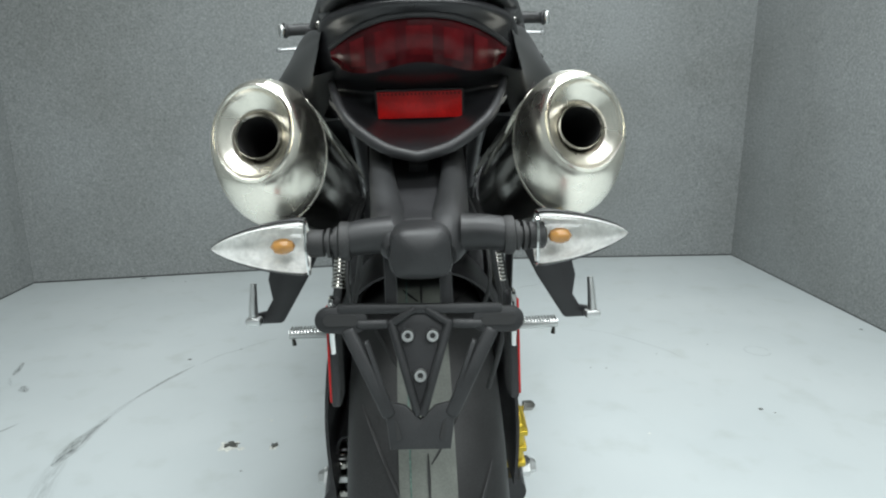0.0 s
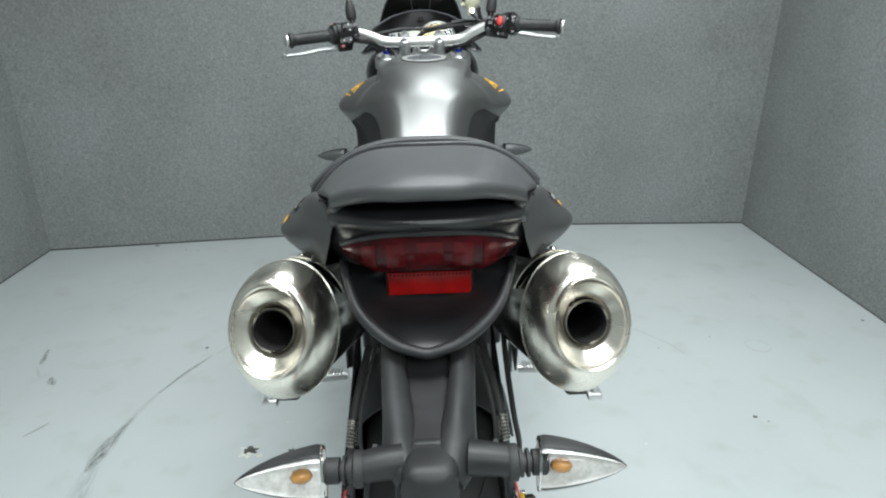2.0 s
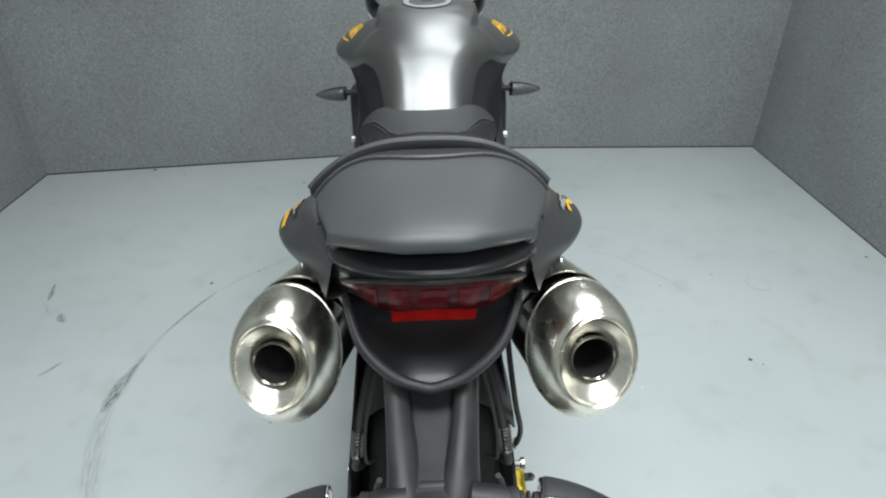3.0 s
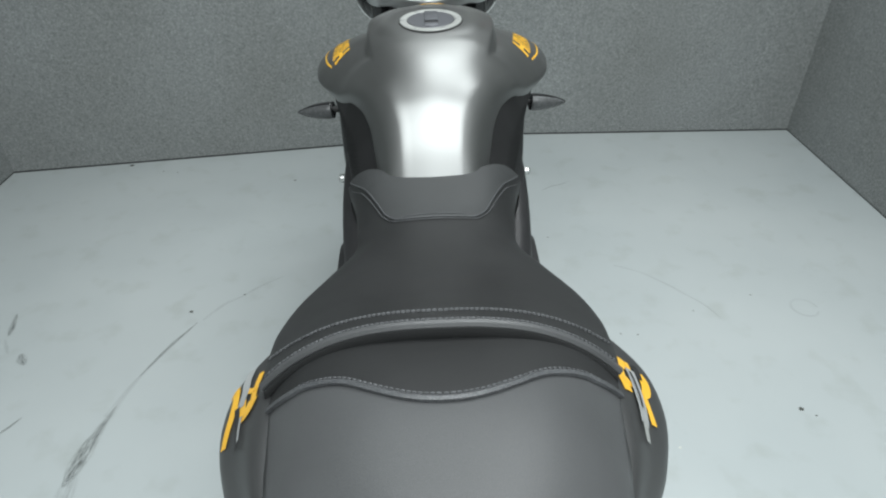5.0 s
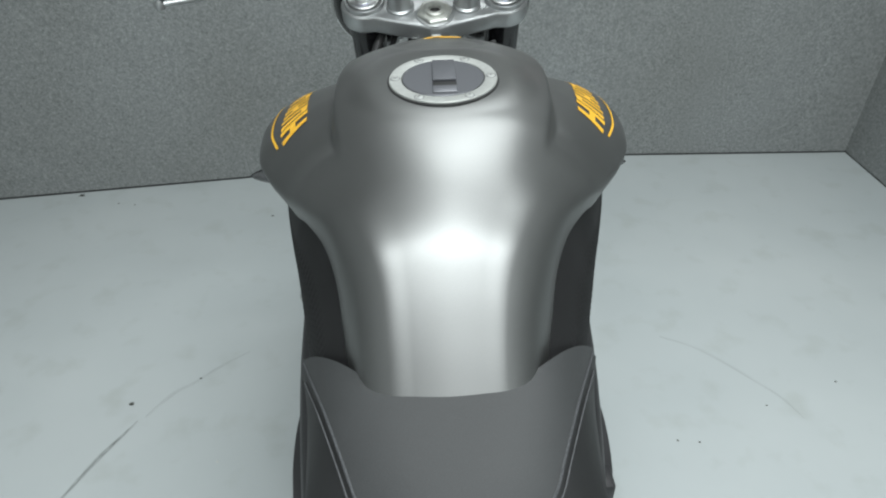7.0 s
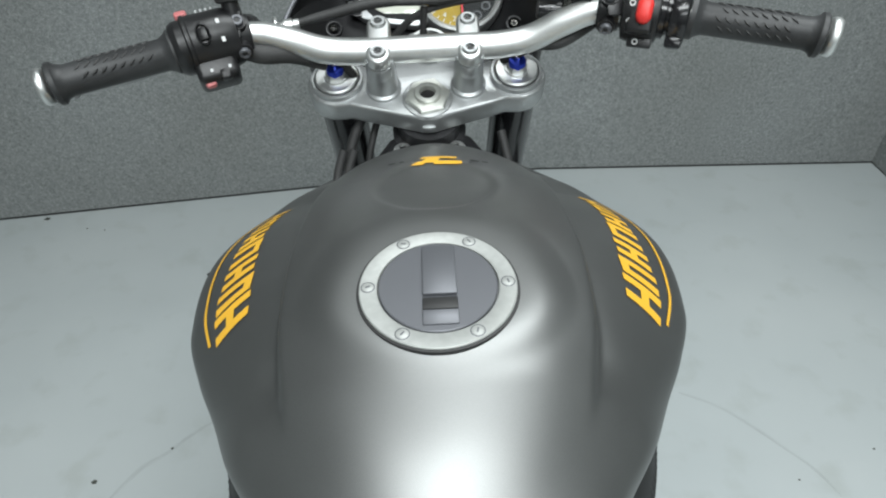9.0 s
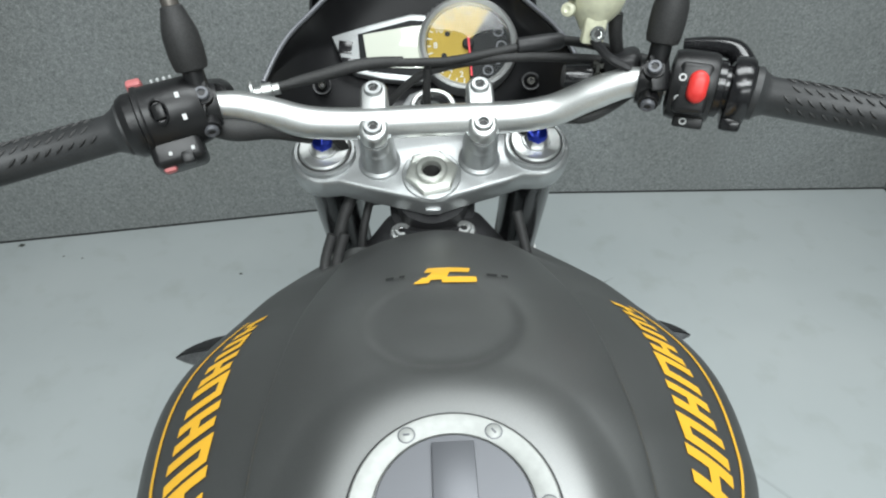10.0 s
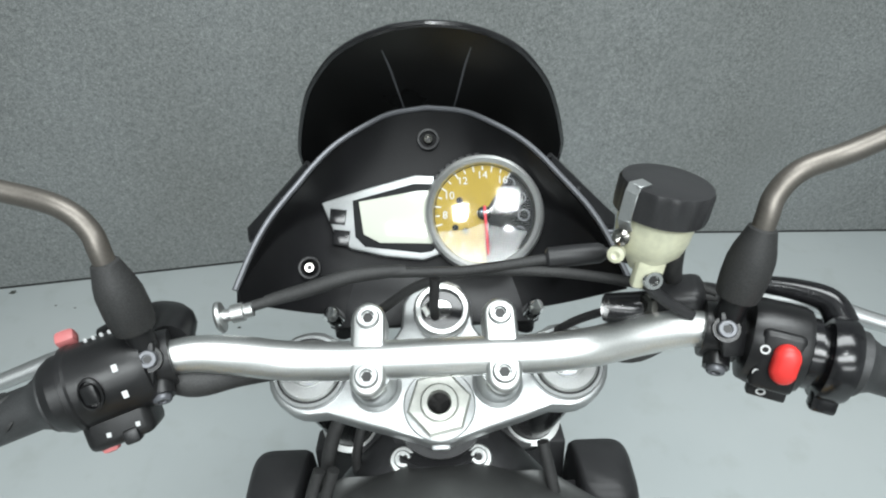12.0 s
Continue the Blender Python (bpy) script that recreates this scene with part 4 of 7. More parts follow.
def indicator(s, base, tip, h, parent, rear):
    """A teardrop indicator: dark shell, clear lens towards the back, amber bulb and ribbed rubber stalk."""
    base, tip = Vector(base), Vector(tip)
    axis = tip - base
    length = axis.length
    d = axis.normalized()
    back = Vector((0, -1, 0))
    back = (back - d * back.dot(d)).normalized()
    up = d.cross(back)
    if up.z < 0:
        up = -up

    def ring(t, lo, hi, k=1.0, n=20):
        w = 0.021 * (0.9 + 0.1 * min(t / 0.05, 1)) * (max(1 - t ** 1.6, 0) ** 0.74 if rear else max(1 - t ** 2.0, 0) ** 0.70) * k
        c = base + d * (length * t) + up * (-0.002 + 0.004 * t)
        ring_points = []
        for a in (lo + (hi - lo) * i / n for i in range(n + 1)):
            deep = 0.9 if math.cos(a) > 0 else (1.45 if rear else 1.5)  # the shell reaches further forward than the lens to the back
            ring_points.append(c + h / 0.021 * w * math.sin(a) * up + deep * w * math.cos(a) * back)
        return ring_points

    ts = [0, 0.03, 0.08, 0.16, 0.3, 0.45, 0.6, 0.75, 0.86, 0.94, 0.985, 1.0]
    shell = part("indicator", loft([ring(t, radians(74), radians(282)) for t in ts], closed=False), GREY_PLASTIC if rear else BLACK_PLASTIC, parent, "teardrop indicator with a dark shell", 50)
    sol = shell.modifiers.new("thickness", "SOLIDIFY")
    sol.thickness = 0.0004
    sol.offset = 1 if rear else -1
    lens = part("indicator_lens", loft([ring(t, radians(-78), radians(74), 0.985) for t in ts], closed=False), CLEAR if rear else SMOKED, shell, "clear indicator lens" if rear else "smoky grey indicator lens")
    lens.visible_shadow = False
    if rear:
        part("lens_reflector", loft([ring(t, radians(66), radians(284), 0.90 + 0.05 * t) for t in ts], closed=False), LENS_WHITE, shell)
        c = base + d * (length * 0.27)
        part("bulb", lathe([(0.0, -0.0105), (0.0042, -0.0085), (0.0066, -0.0035), (0.0068, 0.001), (0.0052, 0.0065), (0.0, 0.0100)], facing(c, d, (0, 1, 0)), 14), AMBER, shell, "amber bulb")
        rim = ring(0.012, radians(-80), radians(280), 1.0, 28)
        part("lens_rim", tube(rim, 0.0014, 6, 2), CHROME, shell)
    else:
        for a in (74, -78):
            part("lens_rim", tube([ring(t, radians(a), radians(a) + 0.1, 1.01, 1)[0] for t in ts], 0.0012, 6, 1), GLOSS_BLACK, shell)
        part("base_frame", tube(ring(0.0, radians(-80), radians(280), 0.99, 28), 0.0028, 8, 2), GLOSS_BLACK, shell)
        part("base_plate", loft([ring(0.0, 0, 2 * math.pi, 0.98, 24)[:-1], ring(0.02, 0, 2 * math.pi, 0.90, 24)[:-1]]), BLACK_PLASTIC, shell)
    return shell


for s in (-1, 1):
    stalk = part("indicator_stalk", lathe([(0.0115, 0), (0.0115, 0.006), (0.0082, 0.0065), (0.0082, 0.0085), (0.0125, 0.009), (0.0125, 0.0115), (0.0082, 0.012), (0.0082, 0.0140), (0.0125, 0.0145), (0.0125, 0.017),
                                           (0.0082, 0.0175), (0.0082, 0.019), (0.0115, 0.020), (0.0115, 0.032), (0.009, 0.034)], facing((s * 0.066, 0.400, 0.748), (s, 0, 0)), 22), RUBBER, bike, "ribbed black rubber stalk")
    indicator(s, (s * 0.0950 - 0.004, 0.397, 0.748), (s * 0.1715 - 0.004, 0.388, 0.7475), 0.0248, stalk, True)

# plate bracket: an open web with slotted ears and three bolts
tilt = facing((-0.010, 0.383, 0.648), (0, -1, 0.22)) @ pose(0, 0, 0, 0, 0, -2)
bracket = part("plate_bracket", slab([(-0.031, -0.036), (-0.013, -0.040), (0.0, -0.052), (0.013, -0.040), (0.031, -0.036), (0.026, -0.078), (-0.026, -0.078)], tilt, 0.006, 0.0015), GREY_PLASTIC, bike,
               "grey-black openwork plastic plate bracket with three bolts")
part("cross_rail", block((0.142, 0.009, 0.008), tilt @ pose(0, 0.0425, -0.003), 0.003), GREY_PLASTIC, bracket)
part("centre_panel", slab([(-0.004, 0.041), (0.004, 0.041), (0.023, 0.028), (0.0, -0.050), (-0.023, 0.028)], tilt @ pose(0, 0, -0.0035), 0.004, 0.0008), BLACK_PLASTIC, bracket)
for s in (-1, 1):
    ear = [(s * (0.067 + 0.0115 * math.cos(a) + (0.011 if math.cos(a) > 0 else -0.011)), 0.033 + 0.0115 * math.sin(a)) for a in (2 * math.pi * k / 28 for k in range(28))]
    part("ear", slab(ear, tilt, 0.007, 0.0025), GREY_PLASTIC, bracket)
    slot = [(s * 0.067 + (0.0048 * math.cos(a) + (0.010 if math.cos(a) > 0 else -0.010)), 0.033 + 0.0048 * math.sin(a)) for a in (2 * math.pi * k / 20 for k in range(20))]
    part("slot", slab(slot, tilt @ pose(0, 0, 0.0012), 0.001, 0), DARK_MARK_AND_SHADE, bracket)
    part("slot", slab([(s * 0.022, -0.052), (s * 0.019, -0.054), (s * 0.016, -0.068), (s * 0.020, -0.070)], tilt @ pose(0, 0, 0.0012), 0.001, 0), DARK_MARK_AND_SHADE, bracket)
    for a, b, w in (((0.062, 0.026), (0.0255, -0.050), 0.0125), ((0.0255, 0.034), (0.0015, -0.050), 0.0075), ((0.026, 0.029), (0.003, 0.044), 0.0075), ((0.055, 0.029), (0.026, 0.030), 0.0085), ((0.046, 0.016), (0.027, -0.040), 0.004)):
        a, b = tilt @ Vector((s * a[0], a[1], -0.002)), tilt @ Vector((s * b[0], b[1], -0.002))
        part("strut", block((w, (b - a).length, 0.008), facing((a + b) / 2, tilt.to_3x3() @ Vector((0, 0, 1)), b - a), 0.0036, 3), GREY_PLASTIC, bracket)
    part("bracket_stay", block((0.011, 0.010, 0.060), pose(s * 0.024 - 0.009, 0.412, 0.715, -14), 0.003), BLACK_PLASTIC, bracket)
    side_r = part("side_reflector", block((0.003, 0.030, 0.088), pose(s * 0.0855 - 0.006, 0.428, 0.640, -8), 0.001), RED_REFLECTOR, bracket, "red side reflector in a black frame")
    part("reflector_frame", block((0.008, 0.036, 0.095), pose(s * 0.081 - 0.006, 0.428, 0.640, -8), 0.0025), BLACK_PLASTIC, side_r)
    part("reflector_edge", tube([(s * 0.081 - 0.006, 0.410, 0.645), (s * 0.081 - 0.006, 0.411, 0.685), (s * 0.081 - 0.006, 0.418, 0.694), (s * 0.081 - 0.006, 0.43, 0.690)], 0.0022, 8), CHROME, side_r)
for x, z in ((-0.0105, 0.020), (0.0105, 0.020), (0.0, -0.014)):
    socket_bolt(tilt @ Vector((x, z, 0.0015)), tilt.to_3x3() @ Vector((0, 0, 1)), 0.0056, bracket, SATIN_ALU, 0.003)

# -- rear wheel --
RA = Vector((-0.007, 0.72, 0.314))


def wheel_mesh(centre, profile, segments=72):
    return lathe(profile, facing(centre, (1, 0, 0)), segments, close=False)


def tyre_profile(radius, width, rim):
    pts = []
    for k in range(25):
        a = math.pi * k / 24
        x = -width / 2 * math.cos(a)
        pts.append((radius - 0.42 * width * (1 - abs(math.sin(a)) ** 0.72), x))
    inner = [(rim, width * 0.40), (rim - 0.01, width * 0.36), (rim - 0.012, 0), (rim - 0.01, -width * 0.36), (rim, -width * 0.40)]
    return pts + inner + [pts[0]]


rear = part("rear_wheel", wheel_mesh(RA, [(0.222, -0.074), (0.214, -0.070), (0.20, -0.05), (0.196, 0), (0.20, 0.05), (0.214, 0.070), (0.222, 0.074), (0.216, 0.074), (0.19, 0.05), (0.186, 0), (0.19, -0.05), (0.216, -0.074), (0.222, -0.074)]), GLOSS_BLACK, bike, "black cast rear wheel with a wide sport tyre")
tyre = part("tyre", wheel_mesh(RA, tyre_profile(0.314, 0.182, 0.218)), TYRE_RUBBER, rear, "wide black sport tyre")
part("worn_band", wheel_mesh(RA, [(0.3138, -0.030), (0.3146, -0.027), (0.3149, 0.0), (0.3146, 0.027), (0.3138, 0.030)]), TYRE_WORN, tyre, "paler worn band of the tyre")
for k in range(14):
    a0 = radians(150 + 13 * k)
    s = 1 if k % 2 else -1
    line = []
    for j in range(7):
        x, a = s * (0.004 + 0.011 * j), a0 + radians(2.6 * j + 0.3 * j * j)
        q = min(abs(x) / 0.091, 1)
        r = 0.314 - 0.42 * 0.182 * (1 - abs(math.sin(math.acos(q))) ** 0.72) + 0.0006
        line.append(RA + Vector((x, r * math.cos(a), -r * math.sin(a))))
    part("tread_groove", tube(line, (0.0012, 0.0026, 0.003, 0.0032, 0.003, 0.0024, 0.001), 8, 3, None, 0.5), DARK_MARK_AND_SHADE, tyre)
for k in range(9):
    a0 = radians(148 + 15 * k)
    line = [RA + Vector((0.001, 0.3155 * math.cos(a0 + radians(j)), -0.3155 * math.sin(a0 + radians(j)))) for j in (0, 3, 6, 9)]
    part("centre_groove", tube(line, (0.0008, 0.002, 0.002, 0.0008), 6, 3, None, 0.6), DARK_MARK_AND_SHADE, tyre)
line = [RA + Vector((-0.018, 0.3150 * math.cos(radians(150 + 6 * k)), -0.3150 * math.sin(radians(150 + 6 * k)))) for k in range(22)]
part("tyre_line", tube(line, 0.0009, 6, 2), TYRE_LINE, tyre, "thin green line on the tyre")
part("hub", lathe([(0.05, -0.06), (0.05, 0.06)], facing(RA, (1, 0, 0)), 24), GLOSS_BLACK, rear)
for k in range(5):
    a = 2 * math.pi * k / 5 + 0.3
    b = RA + Vector((0, 0.195 * math.cos(a), 0.195 * math.sin(a)))
    part("spoke", tube([RA + Vector((0, 0.04 * math.cos(a), 0.04 * math.sin(a))), (RA + b) / 2, b], (0.02, 0.014, 0.02), 10), GLOSS_BLACK, rear)
part("brake_disc", lathe([(0.06, 0), (0.11, 0), (0.11, 0.005), (0.06, 0.005)], facing(RA + Vector((0.098, 0, 0)), (1, 0, 0)), 40, close=False), SATIN_ALU, rear)
part("sprocket", lathe([(0.05, 0), (0.1, 0), (0.1, 0.006), (0.05, 0.006)], facing(RA + Vector((-0.108, 0, 0)), (1, 0, 0)), 44, close=False), DARK_STEEL, rear)

# swingarm, chain, hugger, caliper
arm = part("swingarm", tube([(-0.125, 0.66, 0.315), (-0.128, 0.80, 0.33), (-0.11, 1.0, 0.38), (-0.09, 1.16, 0.42)], (0.03, 0.032, 0.035, 0.04), 16), BLACK_PLASTIC, bike, "black swingarm with chain and caliper")
part("arm_leg", tube([(0.110, 0.66, 0.315), (0.112, 0.80, 0.33), (0.10, 1.0, 0.38), (0.09, 1.16, 0.42)], (0.024, 0.026, 0.032, 0.04), 16), BLACK_PLASTIC, arm)
part("arm_bridge", tube([(-0.11, 1.06, 0.42), (0, 1.08, 0.44), (0.11, 1.06, 0.42)], 0.035, 14), BLACK_PLASTIC, arm)
for s in (-1, 1):
    part("axle_nut", lathe([(0.0155, 0), (0.0155, 0.012), (0.012, 0.014), (0.009, 0.022), (0.0, 0.023)], facing((s * 0.143 - 0.006, 0.72, 0.316), (s, 0, 0)), 6), SATIN_ALU, arm)
    part("stand_bobbin", lathe([(0.006, 0), (0.006, 0.012), (0.011, 0.013), (0.011, 0.02), (0.0, 0.021)], facing((s * 0.138 - 0.006, 0.78, 0.345), (s, 0, 0)), 16), DARK_STEEL, arm)
for k in range(44):
    t = k / 44
    c = Vector((-0.118, 0.60 + 0.010 * k, 0.412 + 0.02 * t)) if k < 36 else Vector((-0.118, 0.62 - 0.008 * (k - 36), 0.40 - 0.016 * (k - 36)))
    part("chain_link", block((0.014, 0.0075, 0.009), pose(*c), 0.001, 1), SATIN_ALU if k % 2 else DARK_STEEL, arm)
part("chain_guard", sheet(lambda u, v: Vector((-0.092 - 0.034 * v, 0.60 + 0.42 * u, 0.452 + 0.03 * u - 0.03 * (abs(2 * v - 1) ** 3))), 16, 10, 0.003), BLACK_PLASTIC, arm)
part("guard_side", sheet(lambda u, v: Vector((-0.128, 0.585 + 0.43 * u, 0.30 + 0.15 * v + 0.03 * u)), 8, 4, 0.004), BLACK_PLASTIC, arm)


def hugger(u, v):
    a = radians(104 - 92 * u)
    b = -1 + 2 * v
    r = 0.352 - 0.085 * abs(b) ** 3.0
    return Vector((0.117 * b - 0.007, RA.y + r * math.cos(a), RA.z + r * math.sin(a)))


part("rear_hugger", sheet(hugger, 24, 24, 0.003), BLACK_PLASTIC, bike, "black plastic rear hugger over the tyre")
for s in (-1, 1):
    part("hugger_skirt", sheet(lambda u, v: Vector((s * ((0.102 if s > 0 else 0.123) + 0.006 * math.sin(v * math.pi)), 0.585 + 0.30 * u - 0.03 * v * (1 - u), 0.66 - 0.26 * v - 0.10 * (1 - u) * (1 - v))), 10, 10, 0.004), BLACK_PLASTIC, bike, "black hugger side")
caliper = part("rear_caliper", block((0.026, 0.045, 0.090), pose(0.120, 0.690, 0.385, 18), 0.006, 3), GOLD, bike, "gold brake caliper with a dark hose")
for h in (-0.03, 0.0, 0.03):
    part("caliper_fin", block((0.031, 0.05, 0.010), pose(0.1205, 0.690 - h * 0.3, 0.385 + h, 18), 0.002), GOLD, caliper)
for h in (-0.05, 0.058):
    part("bleed_bolt", lathe([(0.007, 0), (0.007, 0.012), (0.004, 0.016), (0.0, 0.018)], facing((0.131, 0.690 - h * 0.3, 0.385 + h), (1, 0, 0)), 6), DARK_STEEL, caliper)
part("brake_hose", tube([(0.128, 0.74, 0.44), (0.126, 0.70, 0.52), (0.112, 0.68, 0.60), (0.104, 0.72, 0.68), (0.108, 0.80, 0.74)], 0.0042, 10), RUBBER, caliper)
part("hose_fitting", lathe([(0.006, 0), (0.006, 0.02), (0.005, 0.024)], facing((0.128, 0.742, 0.435), (0, -0.3, 1)), 10), CHROME, caliper)

# -- subframe, engine and foot pegs --
frame_ob = part("frame", tube([(0.0, 1.76, 0.86), (0.0, 1.79, 0.94)], 0.042, 28), BLACK_PLASTIC, bike, "black frame with head stock")
for s in (-1, 1):
    part("frame_spar", tube([(s * 0.03, 1.765, 0.915), (s * 0.085, 1.70, 0.875), (s * 0.135, 1.55, 0.80), (s * 0.15, 1.38, 0.71), (s * 0.13, 1.18, 0.60), (s * 0.12, 1.12, 0.46)], (0.022, 0.026, 0.028, 0.028, 0.03, 0.03), 16), BLACK_PLASTIC, frame_ob)
    part("subframe_rail", tube([(s * 0.10, 1.15, 0.70), (s * 0.10, 0.95, 0.80), (s * 0.085, 0.70, 0.865)], 0.013, 12), BLACK_PLASTIC, frame_ob)
    lug = part("tank_lug", lathe([(0.0118, -0.006), (0.0118, 0.0), (0.0105, 0.002), (0.0, 0.002)], facing((s * 0.0320 + 0.0020, 1.765, 0.944), (0, -0.35, 1)), 28), SATIN_ALU, frame_ob, "round silver mounting washer")
    socket_bolt((s * 0.0320 + 0.0020, 1.764, 0.947), (0, -0.35, 1), 0.0075, lug, SATIN_ALU, 0.003)
    part("frame_bolt", lathe([(0.009, 0), (0.009, 0.008), (0.006, 0.011), (0.0, 0.012)], facing((s * 0.187, 1.497, 0.709), (s, 0, 0)), 18), SATIN_ALU, frame_ob)
    part("frame_gusset", slab([(0.0, 0.0), (0.075, -0.02), (0.10, -0.10), (0.03, -0.11)], facing((s * 0.028, 1.775, 0.938), (s * 0.25, -0.55, 0.8), (0, 1, 0)) @ Matrix.Diagonal((s, 1, 1, 1)), 0.008, 0.002), BLACK_PLASTIC, frame_ob)
cover_rings = []
for hw, y0, y1, z in ((0.030, 1.774, 1.802, 0.950), (0.052, 1.754, 1.808, 0.941), (0.070, 1.737, 1.810, 0.920), (0.098, 1.705, 1.806, 0.890), (0.120, 1.680, 1.800, 0.850)):
    cover_rings.append([Vector((0.0035 + hw * math.copysign(abs(math.cos(a)) ** 0.6, math.cos(a)), (y0 + y1) / 2 + (y1 - y0) / 2 * math.copysign(abs(math.sin(a)) ** 0.6, math.sin(a)), z)) for a in (2 * math.pi * k / 40 for k in range(40))])
part("head_cover", loft(cover_rings), BLACK_PLASTIC, frame_ob, "black cover before the tank", 60)
engine = part("engine", block((0.30, 0.42, 0.36), pose(0, 1.42, 0.43), 0.03, 3), BLACK_PLASTIC, bike, "black engine under the tank")
for s in (-1, 1):
    part("engine_cover", lathe([(0.105, 0), (0.105, 0.030), (0.09, 0.050), (0.05, 0.060), (0.0, 0.062)], facing((s * 0.139, 1.34, 0.545), (s, 0, 0)), 40), BLACK_PLASTIC, engine, "round black engine cover")
    part("engine_cover", lathe([(0.06, 0), (0.06, 0.03), (0.045, 0.045), (0.0, 0.05)], facing((s * 0.145, 1.56, 0.50), (s, 0, 0)), 32), BLACK_PLASTIC, engine)
part("side_stand_switch", block((0.05, 0.03, 0.035), pose(0.155, 1.25, 0.62), 0.005), BLACK_PLASTIC, engine)

for s in (-1, 1):
    dz = -0.012 if s > 0 else 0.0
    blade = [(0.150, 0.075), (0.184, 0.006), (0.227, -0.064), (0.232, -0.067), (0.275, -0.067), (0.278, -0.060), (0.272, -0.051), (0.254, -0.047), (0.242, -0.027), (0.246, 0.006), (0.232, 0.060), (0.205, 0.095)]
    plate = part("passenger_peg_hanger", slab(blade, facing((0, 0.83, 0.592 + dz), (0, -1, 0)) @ Matrix.Diagonal((s, 1, 1, 1)), 0.012, 0.003), BLACK_PLASTIC, bike,
                 "black passenger footrest hanger with a folded silver peg")
    part("peg", tube([(s * 0.271, 0.818, 0.540 + dz), (s * 0.269, 0.819, 0.568 + dz), (s * 0.267, 0.823, 0.596 + dz)], (0.0075, 0.0062, 0.0045), 14), SATIN_ALU, plate, "folded-up silver footrest peg")
    part("peg_clevis", block((0.024, 0.02, 0.012), pose(s * 0.270, 0.815, 0.536 + dz), 0.003), SATIN_ALU, plate)
    peg = part("rider_peg", tube([(s * 0.185, 1.085, 0.408), (s * 0.235, 1.075, 0.412), (s * 0.276, 1.066, 0.416)], (0.009, 0.010, 0.009), 14), SATIN_ALU, bike, "ribbed silver rider footrest")
    for k in range(13):
        part("peg_rib", block((0.0028, 0.026, 0.006), pose(s * (0.196 + 0.0062 * k), 1.080 - 0.001 * k, 0.421 + 0.0004 * k), 0.0008, 1), SATIN_ALU, peg)
    part("peg_feeler", tube([(s * 0.268, 1.068, 0.408), (s * 0.266, 1.066, 0.392)], (0.003, 0.005), 8), DARK_STEEL, peg)
    part("peg_bracket", slab([(-0.03, 0.09), (0.03, 0.08), (0.02, -0.02), (0.0, -0.035), (-0.02, -0.02)], facing((s * 0.178, 1.09, 0.43), (s, 0, 0)), 0.012, 0.003), SATIN_ALU, peg)
    part("heel_guard", slab([(-0.05, 0.13), (0.02, 0.15), (0.035, 0.02), (-0.02, -0.01)], facing((s * 0.165, 1.0, 0.48), (s, 0, 0)), 0.005, 0.002), BLACK_PLASTIC, peg)

# -- front end, built round the steering axis --
ST = facing((0.0027, 1.778, 1.001), (0, -math.sin(radians(24.3)), math.cos(radians(24.3))), (0, 1, 0))


def steer(x, y, z):
    return ST @ Vector((x, y, z))


def steer_pose(x, y, z, *turn):
    return ST @ pose(x, y, z, *turn)


half = []
for k in range(15):  # round the right fork leg
    a = radians(105 - 195 * k / 14)
    half.append((0.1045 + 0.0355 * math.cos(a), 0.030 + 0.0355 * math.sin(a)))
half += [(0.090, -0.0045), (0.066, -0.0123), (0.042, -0.0190), (0.022, -0.0252), (0.009, -0.0295)]
front = [(0.088, 0.060), (0.062, 0.050), (0.040, 0.052), (0.031, 0.066), (0.029, 0.088), (0.020, 0.104), (0.006, 0.110)]
outline = [(x, y) for x, y in front[::-1]] + half + [(-x, y) for x, y in reversed(half)] + [(-x, y) for x, y in front]
top_clamp = part("top_yoke", slab(outline, steer_pose(0, 0, 0.004), 0.028, 0.004, 3), CAST_ALU, bike, "cast silver top yoke with fork caps and stem nut", 30)
part("stem_boss", lathe([(0.0290, -0.006), (0.0290, 0.0018), (0.0280, 0.0026), (0.0, 0.0026)], steer_pose(0, 0, 0.003), 48), CAST_ALU, top_clamp)
part("stem_nut", lathe([(0.0265, 0), (0.0265, 0.0045), (0.0245, 0.0060), (0.0145, 0.0062), (0.0145, 0.0062)], steer_pose(0, 0, 0.0045, 0, 0, 12), 6, close=False), NUT_ALU, top_clamp, "hexagonal silver stem nut")
part("nut_collar", lathe([(0.0152, 0), (0.0152, 0.0095), (0.0140, 0.0105), (0.0098, 0.0105), (0.0088, 0.009), (0.0088, -0.005)], steer_pose(0, 0, 0.0045), 32, close=False), NUT_ALU, top_clamp)
part("stem_bore", lathe([(0.0090, 0), (0.0, 0.0)], steer_pose(0, 0, 0.0075), 20), SOOT, top_clamp)
part("yoke_tab", block((0.016, 0.006, 0.010), steer_pose(0, -0.0298, -0.014), 0.002), CAST_ALU, top_clamp)
